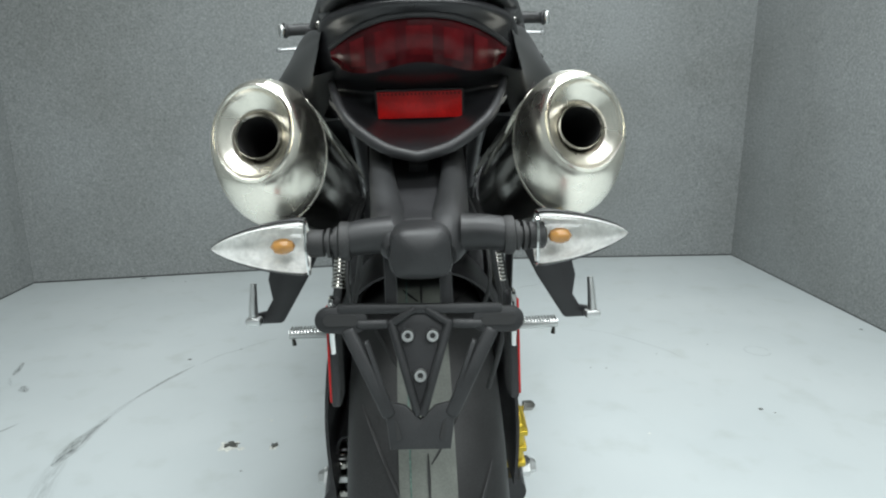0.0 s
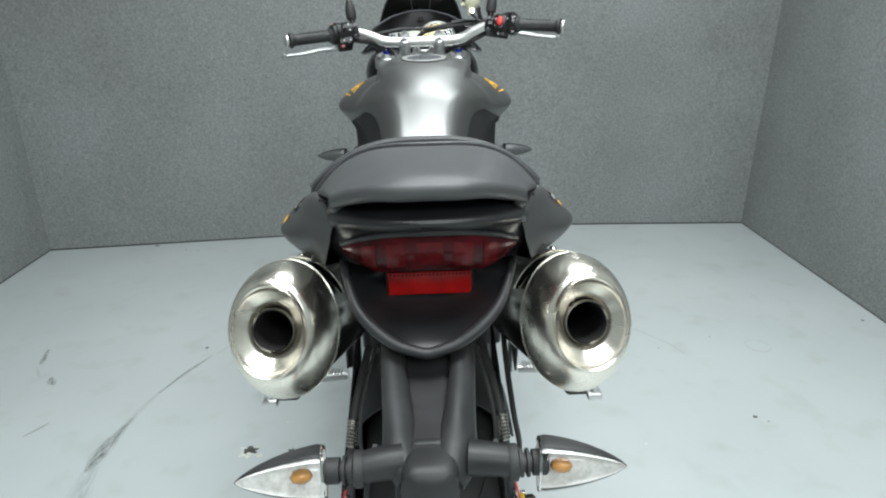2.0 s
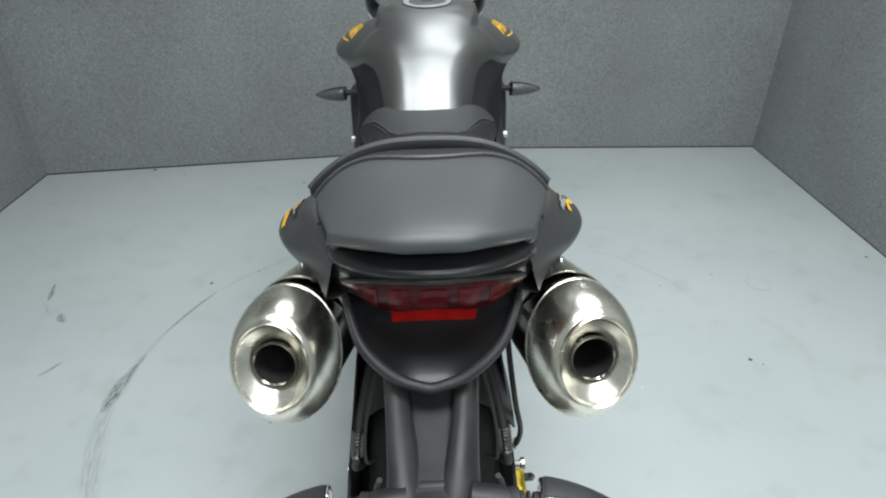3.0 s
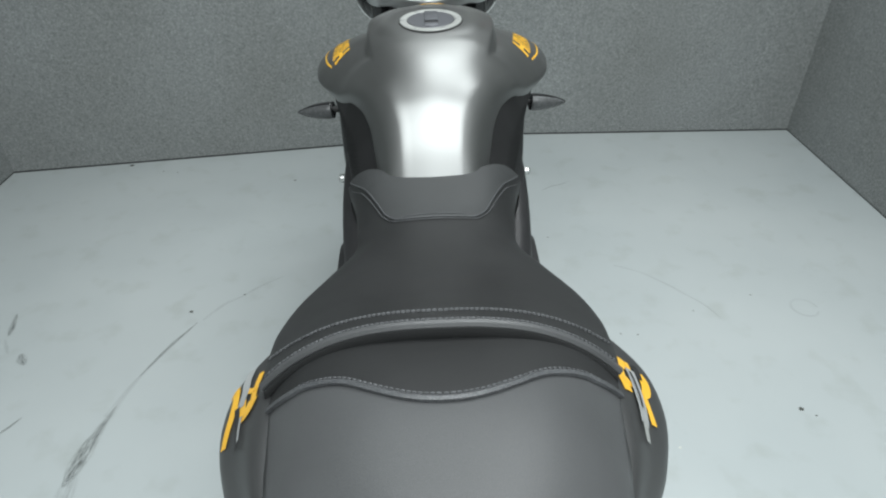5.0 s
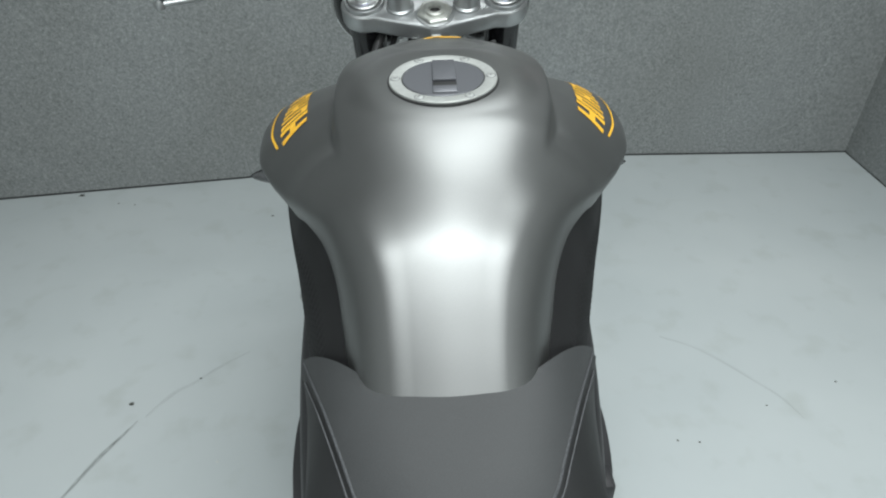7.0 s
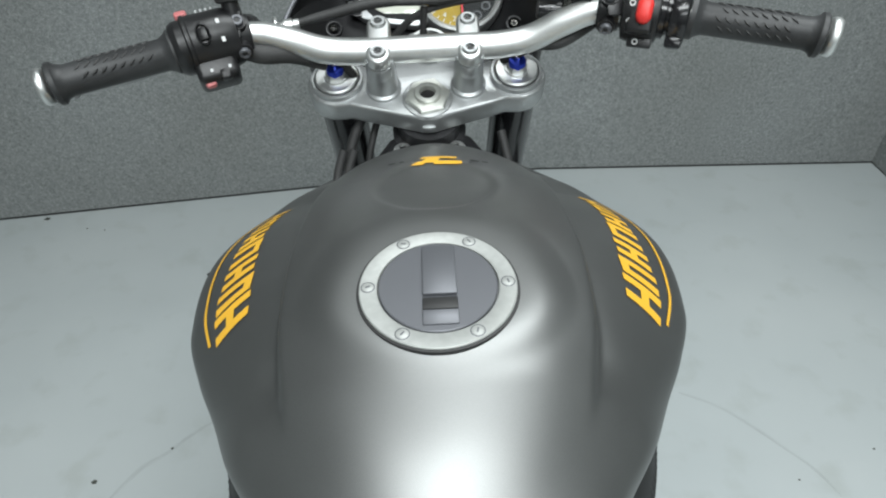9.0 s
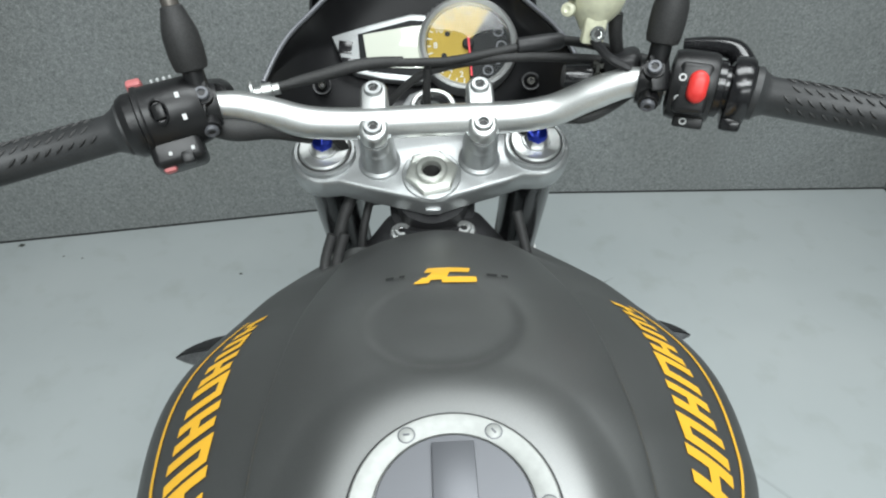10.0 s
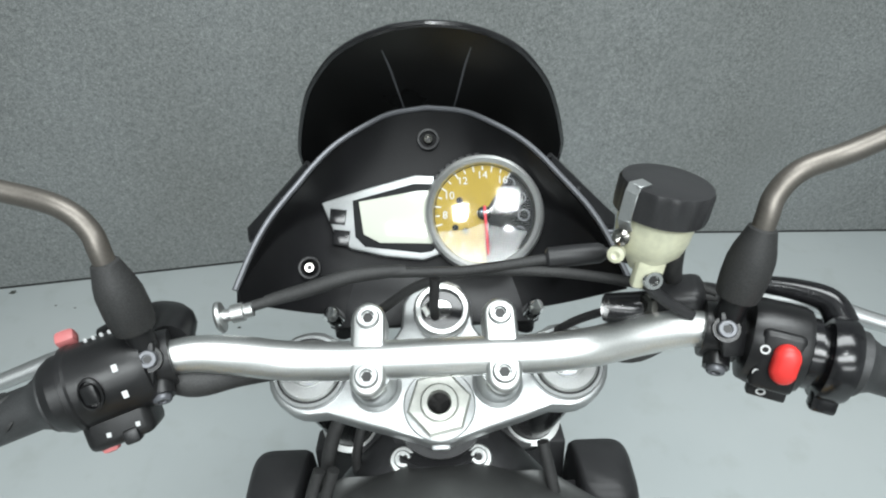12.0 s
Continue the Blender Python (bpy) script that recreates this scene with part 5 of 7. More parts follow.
for s in (-1, 1):
    leg = part("fork_leg", lathe([(0.0268, -0.33), (0.0268, -0.215), (0.0268, 0.0)], steer_pose(s * 0.1045, 0.030, 0.0), 36), GLOSS_BLACK, bike, "black upside-down fork leg")
    part("stanchion", lathe([(0.0205, -0.66), (0.0205, -0.33)], steer_pose(s * 0.1045, 0.030, 0.0), 28), CHROME, leg)
    part("fork_foot", lathe([(0.028, -0.78), (0.03, -0.70), (0.026, -0.64)], steer_pose(s * 0.1045, 0.030, 0.0), 28), BLACK_PLASTIC, leg)
    part("fork_cap_seat", lathe([(0.0305, 0.0), (0.0305, 0.0068), (0.0295, 0.008), (0.0270, 0.008), (0.0265, 0.0065)], steer_pose(s * 0.1045, 0.030, 0.003), 44, close=False), CAST_ALU, leg)
    part("cap_groove", lathe([(0.0268, 0.0), (0.0268, 0.0072), (0.0252, 0.0072), (0.0252, 0.0)], steer_pose(s * 0.1045, 0.030, 0.003), 44, close=False), DARK_MARK_AND_SHADE, leg)
    cap = part("fork_cap", lathe([(0.0252, 0.0), (0.0252, 0.0095), (0.0235, 0.011), (0.0145, 0.011), (0.0138, 0.013), (0.0, 0.013)], steer_pose(s * 0.1045, 0.030, 0.003), 44), SATIN_ALU, leg, "silver fork cap with a blue adjuster")
    part("adjuster", lathe([(0.0118, 0.0), (0.0118, 0.004), (0.0105, 0.0055), (0.0, 0.0055)], steer_pose(s * 0.1045, 0.030, 0.0162), 6), SATIN_ALU, cap)
    part("adjuster", lathe([(0.0102, 0.0), (0.0102, 0.006), (0.009, 0.0075), (0.0, 0.0075)], steer_pose(s * 0.1045, 0.030, 0.020), 12), BLUE, cap, "blue anodised adjuster")
    part("adjuster_pin", lathe([(0.0035, 0.0), (0.0035, 0.009), (0.0, 0.010)], steer_pose(s * 0.1045, 0.030, 0.024), 10), CHROME, cap)
    part("lower_ring", lathe([(0.0275, -0.236), (0.034, -0.234), (0.034, -0.226), (0.0275, -0.224)], steer_pose(s * 0.1045, 0.030, 0.0), 40, close=False), SATIN_ALU, leg, "bright ring of the lower yoke")
    part("guide_wire", tube([(s * 0.058, 1.735, 0.94), (s * 0.085, 1.76, 0.90), (s * 0.095, 1.80, 0.85), (s * 0.088, 1.83, 0.78)], 0.0052, 10), RUBBER, leg)
lower = part("lower_yoke", slab([(0.138, 0.03), (0.128, 0.055), (0.09, 0.06), (0.03, 0.03), (-0.03, 0.03), (-0.09, 0.06), (-0.128, 0.055), (-0.138, 0.03), (-0.12, 0.0), (-0.03, -0.03), (0.03, -0.03), (0.12, 0.0)], steer_pose(0, 0, -0.225), 0.035, 0.005), BLACK_PLASTIC, bike, "black lower yoke")
part("steering_stem", lathe([(0.03, -0.25), (0.03, -0.08), (0.045, -0.075), (0.045, -0.052), (0.038, -0.048), (0.038, -0.025)], steer_pose(0, 0, 0), 36), BLACK_PLASTIC, lower)
for a, b in (((-0.055, 1.70, 0.93), (-0.075, 1.75, 0.80)), ((-0.045, 1.71, 0.93), (-0.06, 1.78, 0.78))):
    mid = (Vector(a) + Vector(b)) / 2 + Vector((-0.012, 0.02, 0))
    part("loom_cable", tube([a, mid, b], 0.006, 10), RUBBER, lower)
for off in (0.0, 0.012):
    part("coolant_hose", tube([(-0.098 + off, 1.752, 0.955), (-0.108 + off, 1.735, 0.925), (-0.100 + off, 1.712, 0.90), (-0.080 + off, 1.695, 0.88)], 0.0052, 10), RUBBER, lower)
part("stay_rod", tube([(0.087, 1.765, 0.965), (0.098, 1.735, 0.92), (0.106, 1.705, 0.875)], 0.0052, 10), RUBBER, lower)
part("loom_clip", block((0.02, 0.02, 0.05), pose(-0.075, 1.76, 0.86, 20, 10), 0.004), RUBBER, lower)

# front wheel and mudguard
FA = Vector((0, 2.13, 0.30))
wheel = part("front_wheel", wheel_mesh(FA, [(0.218, -0.05), (0.20, -0.035), (0.196, 0), (0.20, 0.035), (0.218, 0.05), (0.212, 0.05), (0.188, 0), (0.212, -0.05), (0.218, -0.05)]), GLOSS_BLACK, bike, "black cast front wheel with tyre")
part("tyre", wheel_mesh(FA, tyre_profile(0.30, 0.12, 0.216)), TYRE_RUBBER, wheel)
for s in (-1, 1):
    part("brake_disc", lathe([(0.09, 0), (0.154, 0), (0.154, 0.005), (0.09, 0.005)], facing(FA + Vector((s * 0.065, 0, 0)), (s, 0, 0)), 44, close=False), SATIN_ALU, wheel)
for k in range(5):
    a = 2 * math.pi * k / 5
    b = FA + Vector((0, 0.195 * math.cos(a), 0.195 * math.sin(a)))
    part("spoke", tube([FA, (FA + b) / 2, b], (0.02, 0.012, 0.018), 10), GLOSS_BLACK, wheel)
part("hub", lathe([(0.03, -0.1), (0.03, 0.1)], facing(FA, (1, 0, 0)), 20), BLACK_PLASTIC, wheel)
part("front_mudguard", sheet(lambda u, v: FA + Vector(((-1 + 2 * v) * 0.072, (0.325 - 0.05 * abs(-1 + 2 * v) ** 3) * math.cos(radians(15 + 135 * u)), (0.325 - 0.05 * abs(-1 + 2 * v) ** 3) * math.sin(radians(15 + 135 * u)))), 24, 14, 0.003), MATT_GREY, bike, "matt graphite front mudguard")

# radiator, its side covers and the front indicators
rad = part("radiator", block((0.32, 0.04, 0.30), pose(0, 1.90, 0.58, -12), 0.006), BLACK_PLASTIC, bike, "black radiator behind the front wheel")
for s in (-1, 1):
    lobes = []
    for k, z in ((0.25, 0.752), (0.62, 0.748), (0.85, 0.738), (0.97, 0.72), (1.0, 0.69), (1.0, 0.60), (0.9, 0.45)):
        row = []
        for a in (2 * math.pi * i / 40 for i in range(40)):
            c, f = math.cos(a), math.sin(a)
            e = 0.18 if c < 0 < f else 0.55  # the inner front corner is square
            row.append(Vector((s * (0.198 + 0.038 * (k if c > 0 else 0.75 + 0.25 * k) * math.copysign(abs(c) ** e, c) + 0.02 * (0.75 - z)), 1.868 + 0.052 * k * math.copysign(abs(f) ** e, f) - 0.02 * (1 - k), z)))
        lobes.append(row)
    cover_part = part("radiator_cover", loft(lobes), BLACK_PLASTIC, rad, "rounded black radiator side cover", 50)
    part("cover_lip", block((0.045, 0.050, 0.006), pose(s * 0.148, 1.838, 0.722, 0, s * -8, 0), 0.002), BLACK_PLASTIC, cover_part)
    stalk = part("indicator_stalk", tube([(s * 0.195, 1.80, 0.742), (s * 0.222, 1.797, 0.742), (s * 0.246, 1.795, 0.742)], (0.010, 0.008, 0.009), 12), RUBBER, bike, "short black rubber stalk")
    indicator(s, (s * 0.243, 1.795, 0.742), (s * 0.328, 1.795, 0.736), 0.0195, stalk, False)

# -- handlebar --
BAR = [(-0.360, 1.684, 1.0750), (-0.262, 1.728, 1.0840), (-0.205, 1.751, 1.0905), (-0.172, 1.764, 1.0895), (-0.142, 1.771, 1.0790), (-0.110, 1.776, 1.0660), (-0.078, 1.777, 1.0620), (-0.04, 1.777, 1.0615), (0.003, 1.777, 1.0620),
       (0.045, 1.777, 1.0625), (0.084, 1.777, 1.0630), (0.117, 1.776, 1.0690), (0.149, 1.771, 1.0855), (0.179, 1.764, 1.0980), (0.212, 1.751, 1.1010), (0.270, 1.727, 1.1005), (0.372, 1.682, 1.0940)]
bar = part("handlebar", tube(BAR, (0.011, 0.011, 0.011, 0.0125, 0.0143, 0.0145, 0.0145, 0.0145, 0.0145, 0.0145, 0.0145, 0.0145, 0.0143, 0.0125, 0.011, 0.011, 0.011), 28, 8), SATIN_ALU, bike, "satin silver tapered handlebar")
for s in (-1, 1):
    cx = s * 0.0490 - 0.0015
    post = part("bar_clamp", lathe([(0.0205, -0.002), (0.0205, 0.004), (0.0175, 0.006), (0.0165, 0.024), (0.0165, 0.052)], steer_pose(cx, 0.016, 0.004), 30), CAST_ALU, bike, "silver handlebar clamp with two bolts")
    oval = [(0.0128 * math.cos(a), 0.030 + 0.0128 * math.sin(a) + (0.0225 if math.sin(a) > 0 else -0.0225)) for a in (2 * math.pi * k / 36 for k in range(36))]
    part("clamp_base", slab([(x, y + 0.001) for x, y in oval], steer_pose(cx, 0.0, 0.052), 0.016, 0.002), CAST_ALU, post)
    part("clamp_cap", slab(oval, steer_pose(cx, 0.0, 0.0685), 0.0145, 0.0035, 3), SATIN_ALU, post)
    for y in (0.0085, 0.0525):
        socket_bolt(steer(cx, y, 0.0676), ST.to_3x3() @ Vector((0, 0, 1)), 0.0088, post, CAST_ALU, 0.0042)
    # grip with rows of small slots, and a bar-end weight
    a, b = (Vector((0.270, 1.727, 1.1005)), Vector((0.374, 1.681, 1.0938))) if s > 0 else (Vector((-0.250, 1.733, 1.0852)), Vector((-0.352, 1.688, 1.0757)))
    d = (b - a).normalized()
    gm = facing(a, d, (0, 0, 1))
    length = (b - a).length
    grip = part("grip", lathe([(0.012, -0.004), (0.0215, -0.004), (0.0215, 0.001), (0.0185, 0.004), (0.0156, 0.010), (0.0152, length - 0.012), (0.0170, length - 0.006), (0.0205, length - 0.003), (0.0205, length + 0.001), (0.0185, length + 0.003), (0.011, length + 0.003)], gm, 36), GRIP_RUBBER, bike,
                "black ribbed rubber handlebar grip")
    for row in range(-2, 4):
        phi = radians(90 + 34 * row)
        for k in range(8):
            h = 0.022 + (length - 0.044) * (k + 0.5 * (row % 2)) / 8
            p = gm @ Vector((0.0156 * math.cos(phi), 0.0156 * math.sin(phi), h))
            n = gm.to_3x3() @ Vector((math.cos(phi), math.sin(phi), 0))
            side = (d * 0.8 + n.cross(d) * (-0.6 * s)).normalized()
            part("grip_slot", tube([p - side * 0.0042, p, p + side * 0.0042], (0.0004, 0.0014, 0.0004), 5, 2), DARK_MARK_AND_SHADE, grip)
    part("bar_end", lathe([(0.011, length), (0.0125, length + 0.005), (0.0165, length + 0.0055), (0.0178, length + 0.008), (0.0178, length + 0.012), (0.0160, length + 0.0145), (0.010, length + 0.0155), (0.0, length + 0.0155)], gm, 40), SATIN_ALU, bar, "bright metal bar end", 70)

# left switch block
lm = facing((-0.217, 1.748, 1.0885), (-0.92, -0.38, -0.08), (0, -0.80, 0.60))
left = part("left_switchgear", lathe([(0.019, -0.030), (0.0270, -0.028), (0.0290, -0.02), (0.0290, 0.016), (0.0300, 0.0175), (0.0300, 0.0205), (0.0265, 0.022), (0.0265, 0.029), (0.0235, 0.0345), (0.014, 0.036)], lm, 30, 1.0, 1.08), SWITCH_BLACK, bike, "black left handlebar switch block", 30)
part("switch_lobe", block((0.034, 0.040, 0.042), lm @ pose(0.026, -0.004, 0.002), 0.006, 3), SWITCH_BLACK, left)
part("dip_bezel", lathe([(0.0115, 0), (0.0115, 0.003), (0.0095, 0.004), (0.0085, 0.001), (0.0, 0.001)], facing(lm @ Vector((0.004, 0.0308, 0.004)), lm.to_3x3() @ Vector((0.1, 1, 0)), lm.to_3x3() @ Vector((0, 0, 1))), 24, 0.95, 0.6), SWITCH_BLACK, left)
part("dip_switch", block((0.010, 0.013, 0.006), facing(lm @ Vector((0.004, 0.0325, 0.004)), lm.to_3x3() @ Vector((0.1, 1, 0.25)), lm.to_3x3() @ Vector((1, 0, 0))), 0.002), SWITCH_BLACK, left)
part("pass_button", block((0.010, 0.011, 0.013), lm @ pose(-0.034, -0.006, 0.018, 0, 0, 35), 0.003), PINK_BUTTON, left, "faded red pass switch")
part("horn_button", block((0.007, 0.010, 0.011), lm @ pose(0.043, 0.004, 0.013), 0.003), PINK_BUTTON, left, "faded red horn button")
part("turn_switch", block((0.010, 0.012, 0.010), lm @ pose(0.040, 0.012, -0.004), 0.002), SWITCH_BLACK, left)
for p in ((0.012, 0.0292, -0.013), (-0.006, 0.0310, -0.013)):
    c = lm @ Vector(p)
    part("symbol", block((0.0048, 0.0034, 0.0008), facing(c, lm.to_3x3() @ Vector((p[0] * 12, 1, 0)), lm.to_3x3() @ Vector((0, 0, 1))), 0.0002, 1), PALE_MARK, left, "pale switch symbol")
for k, p in enumerate(((0.034, 0.0165, -0.010), (0.034, 0.0165, 0.008))):
    part("symbol", block((0.0032, 0.0028, 0.0008), facing(lm @ Vector(p), lm.to_3x3() @ Vector((0.2, 1, 0)), lm.to_3x3() @ Vector((0, 1, 1))), 0.0002, 1), PALE_MARK, left)
for k in range(4):
    part("thumb_rib", block((0.0012, 0.0035, 0.0022), lm @ pose(-0.0285, 0.010, -0.012 + 0.005 * k, 0, 0, 60), 0.0004, 1), PALE_MARK, left)

# right switch block with the throttle housing
rm = facing((0.2250, 1.7448, 1.1010), (0.92, -0.38, -0.02), (0, -0.9, 0.43))
right = part("right_switchgear", lathe([(0.018, -0.020), (0.0255, -0.018), (0.027, -0.012), (0.027, 0.012), (0.0255, 0.016), (0.018, 0.018)], rm, 20, 1.08, 1.0), SWITCH_BLACK, bike, "black right switch block with red kill switch", 30)
part("kill_switch", loft([[rm @ Vector((-0.003 + k * (0.0085 * math.cos(a) + (0.0045 if math.cos(a) > 0 else -0.0045)), 0.0265 + h, 0.002 + k * 0.0078 * math.sin(a))) for a in (2 * math.pi * i / 28 for i in range(28))] for k, h in ((0.95, -0.004), (1.0, 0.002), (0.96, 0.005), (0.8, 0.007), (0.4, 0.008))]), RED_BUTTON, right, "red kill switch", 50)
part("switch_box", block((0.040, 0.016, 0.026), rm @ pose(-0.004, 0.0185, -0.001), 0.004, 3), SWITCH_BLACK, right)
part("start_button", block((0.012, 0.009, 0.024), rm @ pose(-0.029, 0.006, 0.002), 0.002), SWITCH_BLACK, right)
for p, n in (((-0.0135, 0.0248, -0.0105), (-0.35, 1, 0)), ((0.003, 0.0270, -0.0105), (0.05, 1, 0)), ((-0.030, 0.0112, -0.002), (-0.4, 1, 0))):
    part("symbol", lathe([(0.0030, 0), (0.0030, 0.0007), (0.0019, 0.0007), (0.0019, 0)], facing(rm @ Vector(p), rm.to_3x3() @ Vector(n)), 14, close=False), PALE_MARK, right, "pale switch symbol")
throttle = part("throttle_housing", lathe([(0.017, 0.016), (0.0235, 0.017), (0.0235, 0.022), (0.020, 0.023), (0.020, 0.026), (0.0275, 0.027), (0.0285, 0.030), (0.0285, 0.040), (0.027, 0.043), (0.018, 0.044)], rm, 28), GLOSS_BLACK, bike, "gloss black throttle housing with cable")
part("throttle_flap", block((0.014, 0.012, 0.016), rm @ pose(-0.026, 0.010, 0.034), 0.003), GLOSS_BLACK, throttle)
part("cable_boss", tube([rm @ Vector((0.022, -0.006, 0.036)), rm @ Vector((0.034, -0.012, 0.026)), rm @ Vector((0.036, -0.016, 0.006)), rm @ Vector((0.034, -0.018, -0.014))], (0.010, 0.009, 0.0075, 0.006), 12), GLOSS_BLACK, throttle)

# mirror clamps, boots, stems and heads
for s in (-1, 1):
    dx, dz = (0.0055, 0.0020) if s > 0 else (0.0, -0.0070)  # the bar sits slightly askew
    cm = facing((s * 0.1885 + dx, 1.759, 1.098 + dz), (s * 0.94, -0.33, 0), (0, -0.55, 0.83))
    mount = part("lever_clamp", lathe([(0.0125, -0.011), (0.019, -0.011), (0.0195, -0.009), (0.0195, 0.009), (0.019, 0.011), (0.0125, 0.011)], cm, 28), SWITCH_BLACK, bike, "black lever perch clamp")
    for q in ((0.003, 0.019), (0.021, 0.004)):
        n = cm.to_3x3() @ Vector((-s * q[0], q[1], 0))
        c = cm @ Vector((-s * q[0], q[1], 0))
        part("clamp_lug", lathe([(0.0085, -0.012), (0.0085, 0.005), (0.0, 0.005)], facing(c, n), 18), SWITCH_BLACK, mount)
        socket_bolt(c + n.normalized() * 0.007, n, 0.0060, mount, CAP_GREY, 0.002)
    part("perch", tube([(s * 0.185, 1.775, 1.092), (s * 0.19, 1.80, 1.085), (s * 0.215, 1.812, 1.078), (s * 0.25, 1.80, 1.07)], (0.013, 0.014, 0.012, 0.009), 14), SWITCH_BLACK, mount)
    tip_z = 1.064 if s > 0 else 1.033
    lev = part("brake_lever" if s > 0 else "clutch_lever", tube([(s * 0.245, 1.812, tip_z + 0.014), (s * 0.29, 1.806, tip_z + 0.012), (s * 0.34, 1.788, tip_z + 0.004), (s * 0.388, 1.772, tip_z)], (0.008, 0.0075, 0.0065, 0.0055), 14, 6, None, 0.7), CAST_ALU, bike, "bright metal hand lever")
    part("lever_tip", lathe([(0.0, -0.008), (0.006, -0.006), (0.0078, 0), (0.006, 0.006), (0.0, 0.008)], pose(s * 0.390, 1.771, tip_z - 0.001), 16), CAST_ALU, lev)
    foot, top = Vector((s * 0.1885 + dx, 1.754, 1.118 + dz)), Vector((s * 0.197 + dx, 1.768, 1.180 + dz))
    boot_m = facing(foot, top - foot, (0, 1, 0))
    L = (top - foot).length
    stem = part("mirror", tube([foot, top, (s * 0.203 + dx, 1.777, 1.197 + dz), (s * 0.217 + dx, 1.783, 1.210 + dz), (s * 0.245 + dx, 1.787, 1.219 + dz), (s * 0.29, 1.786, 1.226 + 0.018 * (s > 0)), (s * 0.335, 1.782, 1.239 + 0.028 * (s > 0))], (0.0068, 0.0068, 0.0068, 0.0068, 0.0068, 0.0062, 0.0058), 16), STEM, bike, "rear-view mirror on a bronze-grey stem")
    part("rubber_boot", lathe([(0.0105, 0.014), (0.0128, 0.015), (0.0140, 0.020), (0.0146, 0.030), (0.0142, 0.042), (0.0128, L - 0.015), (0.0118, L - 0.012), (0.0086, L - 0.001), (0.0068, L)], boot_m, 14), RUBBER, stem, "black rubber boot", 30)
    part("boot_stay", tube([foot - (top - foot) * 0.28, foot, foot + (top - foot) * 0.3], (0.0095, 0.0090, 0.0085), 14), SWITCH_BLACK, stem)
    part("stay_plate", block((0.017, 0.005, 0.030), facing(foot - Vector((0, 0.010, 0.006)), (s * 0.05, -0.8, 0.6)) @ pose(0, 0, 0, 90), 0.002), SWITCH_BLACK, stem)
    part("mirror_neck", tube([(s * 0.328, 1.782, 1.238 + 0.025 * (s > 0)), (s * 0.345, 1.780, 1.245 + 0.028 * (s > 0)), (s * 0.365, 1.776, 1.252 + 0.028 * (s > 0))], (0.007, 0.011, 0.012), 12), SWITCH_BLACK, stem)
    hm = facing((s * 0.411 + 0.008 * (s > 0), 1.765, 1.256 + 0.024 * (s > 0)), (s * -0.05, -1, 0.06)) @ pose(0, 0, 0, 0, 0, s * -4)
    shell_rings = []
    for k, h in ((1.0, 0.004), (1.03, 0.0), (1.0, -0.012), (0.85, -0.026), (0.5, -0.036), (0.1, -0.039)):
        shell_rings.append([hm @ Vector((k * 0.073 * math.copysign(abs(math.cos(a)) ** 0.8, math.cos(a)), k * 0.044 * math.copysign(abs(math.sin(a)) ** 0.85, math.sin(a)), h)) for a in (2 * math.pi * i / 40 for i in range(40))])
    part("mirror_shell", loft(shell_rings), SWITCH_BLACK, stem, "black oval mirror shell", 50)
    part("mirror_glass", loft([[hm @ Vector((k * 0.069 * math.copysign(abs(math.cos(a)) ** 0.8, math.cos(a)), k * 0.0405 * math.copysign(abs(math.sin(a)) ** 0.85, math.sin(a)), h)) for a in (2 * math.pi * i / 40 for i in range(40))] for k, h in ((1.0, 0.004), (1.0, 0.0052), (0.5, 0.0062), (0.02, 0.0065))]), MIRROR, stem, "silvered mirror glass", 50)

# brake fluid reservoir
om = facing((0.1450, 1.790, 1.153), (0.13, 0.16, 1.0), (0, 1, 0)) @ Matrix.Diagonal((0.90, 0.90, 0.90, 1))
pot = part("brake_reservoir", lathe([(0.0, -0.020), (0.010, -0.019), (0.014, -0.012), (0.024, 0.000), (0.0265, 0.010), (0.0275, 0.026), (0.0275, 0.030)], om, 36), CREAM, bike, "cream plastic brake fluid reservoir with a black cap")
part("reservoir_tab", block((0.022, 0.010, 0.030), om @ pose(0.0, -0.012, -0.015), 0.004), CREAM, pot)
socket_bolt(om @ Vector((0.002, -0.0185, -0.019)), om.to_3x3() @ Vector((0, -1, 0.3)), 0.0068, pot, CHROME, 0.003)
cap = part("reservoir_cap", loft([[om @ Vector(((r * (1 + 0.018 * (1 if (k // 2) % 2 else -1) * (0.03 < h < 0.049))) * math.cos(2 * math.pi * k / 64), (r * (1 + 0.018 * (1 if (k // 2) % 2 else -1) * (0.03 < h < 0.049))) * math.sin(2 * math.pi * k / 64), h)) for k in range(64)] for r, h in ((0.0300, 0.027), (0.0325, 0.028), (0.0325, 0.031), (0.0325, 0.0475), (0.0315, 0.0505), (0.029, 0.0515), (0.004, 0.0512))]), BLACK_PLASTIC, pot, "black fluted screw cap", 30)
strap = [om @ Vector(p) for p in ((-0.020, -0.0106, 0.0528), (-0.0288, -0.0152, 0.0522), (-0.0302, -0.0160, 0.047), (-0.0302, -0.0160, 0.026), (-0.0262, -0.0138, 0.018))]
bend = bmesh.new()
for a, b in zip(strap, strap[1:]):
    along = (b - a).normalized()
    wide = (om.to_3x3() @ Vector((0.75, -0.66, 0))).normalized()
    block((0.0085, (b - a).length + 0.0012, 0.0016), facing((a + b) / 2, wide.cross(along), along), 0.0004, 1, 1.0, bend)
part("cap_strap", bend, CAST_ALU, pot, "bent metal cap strap")
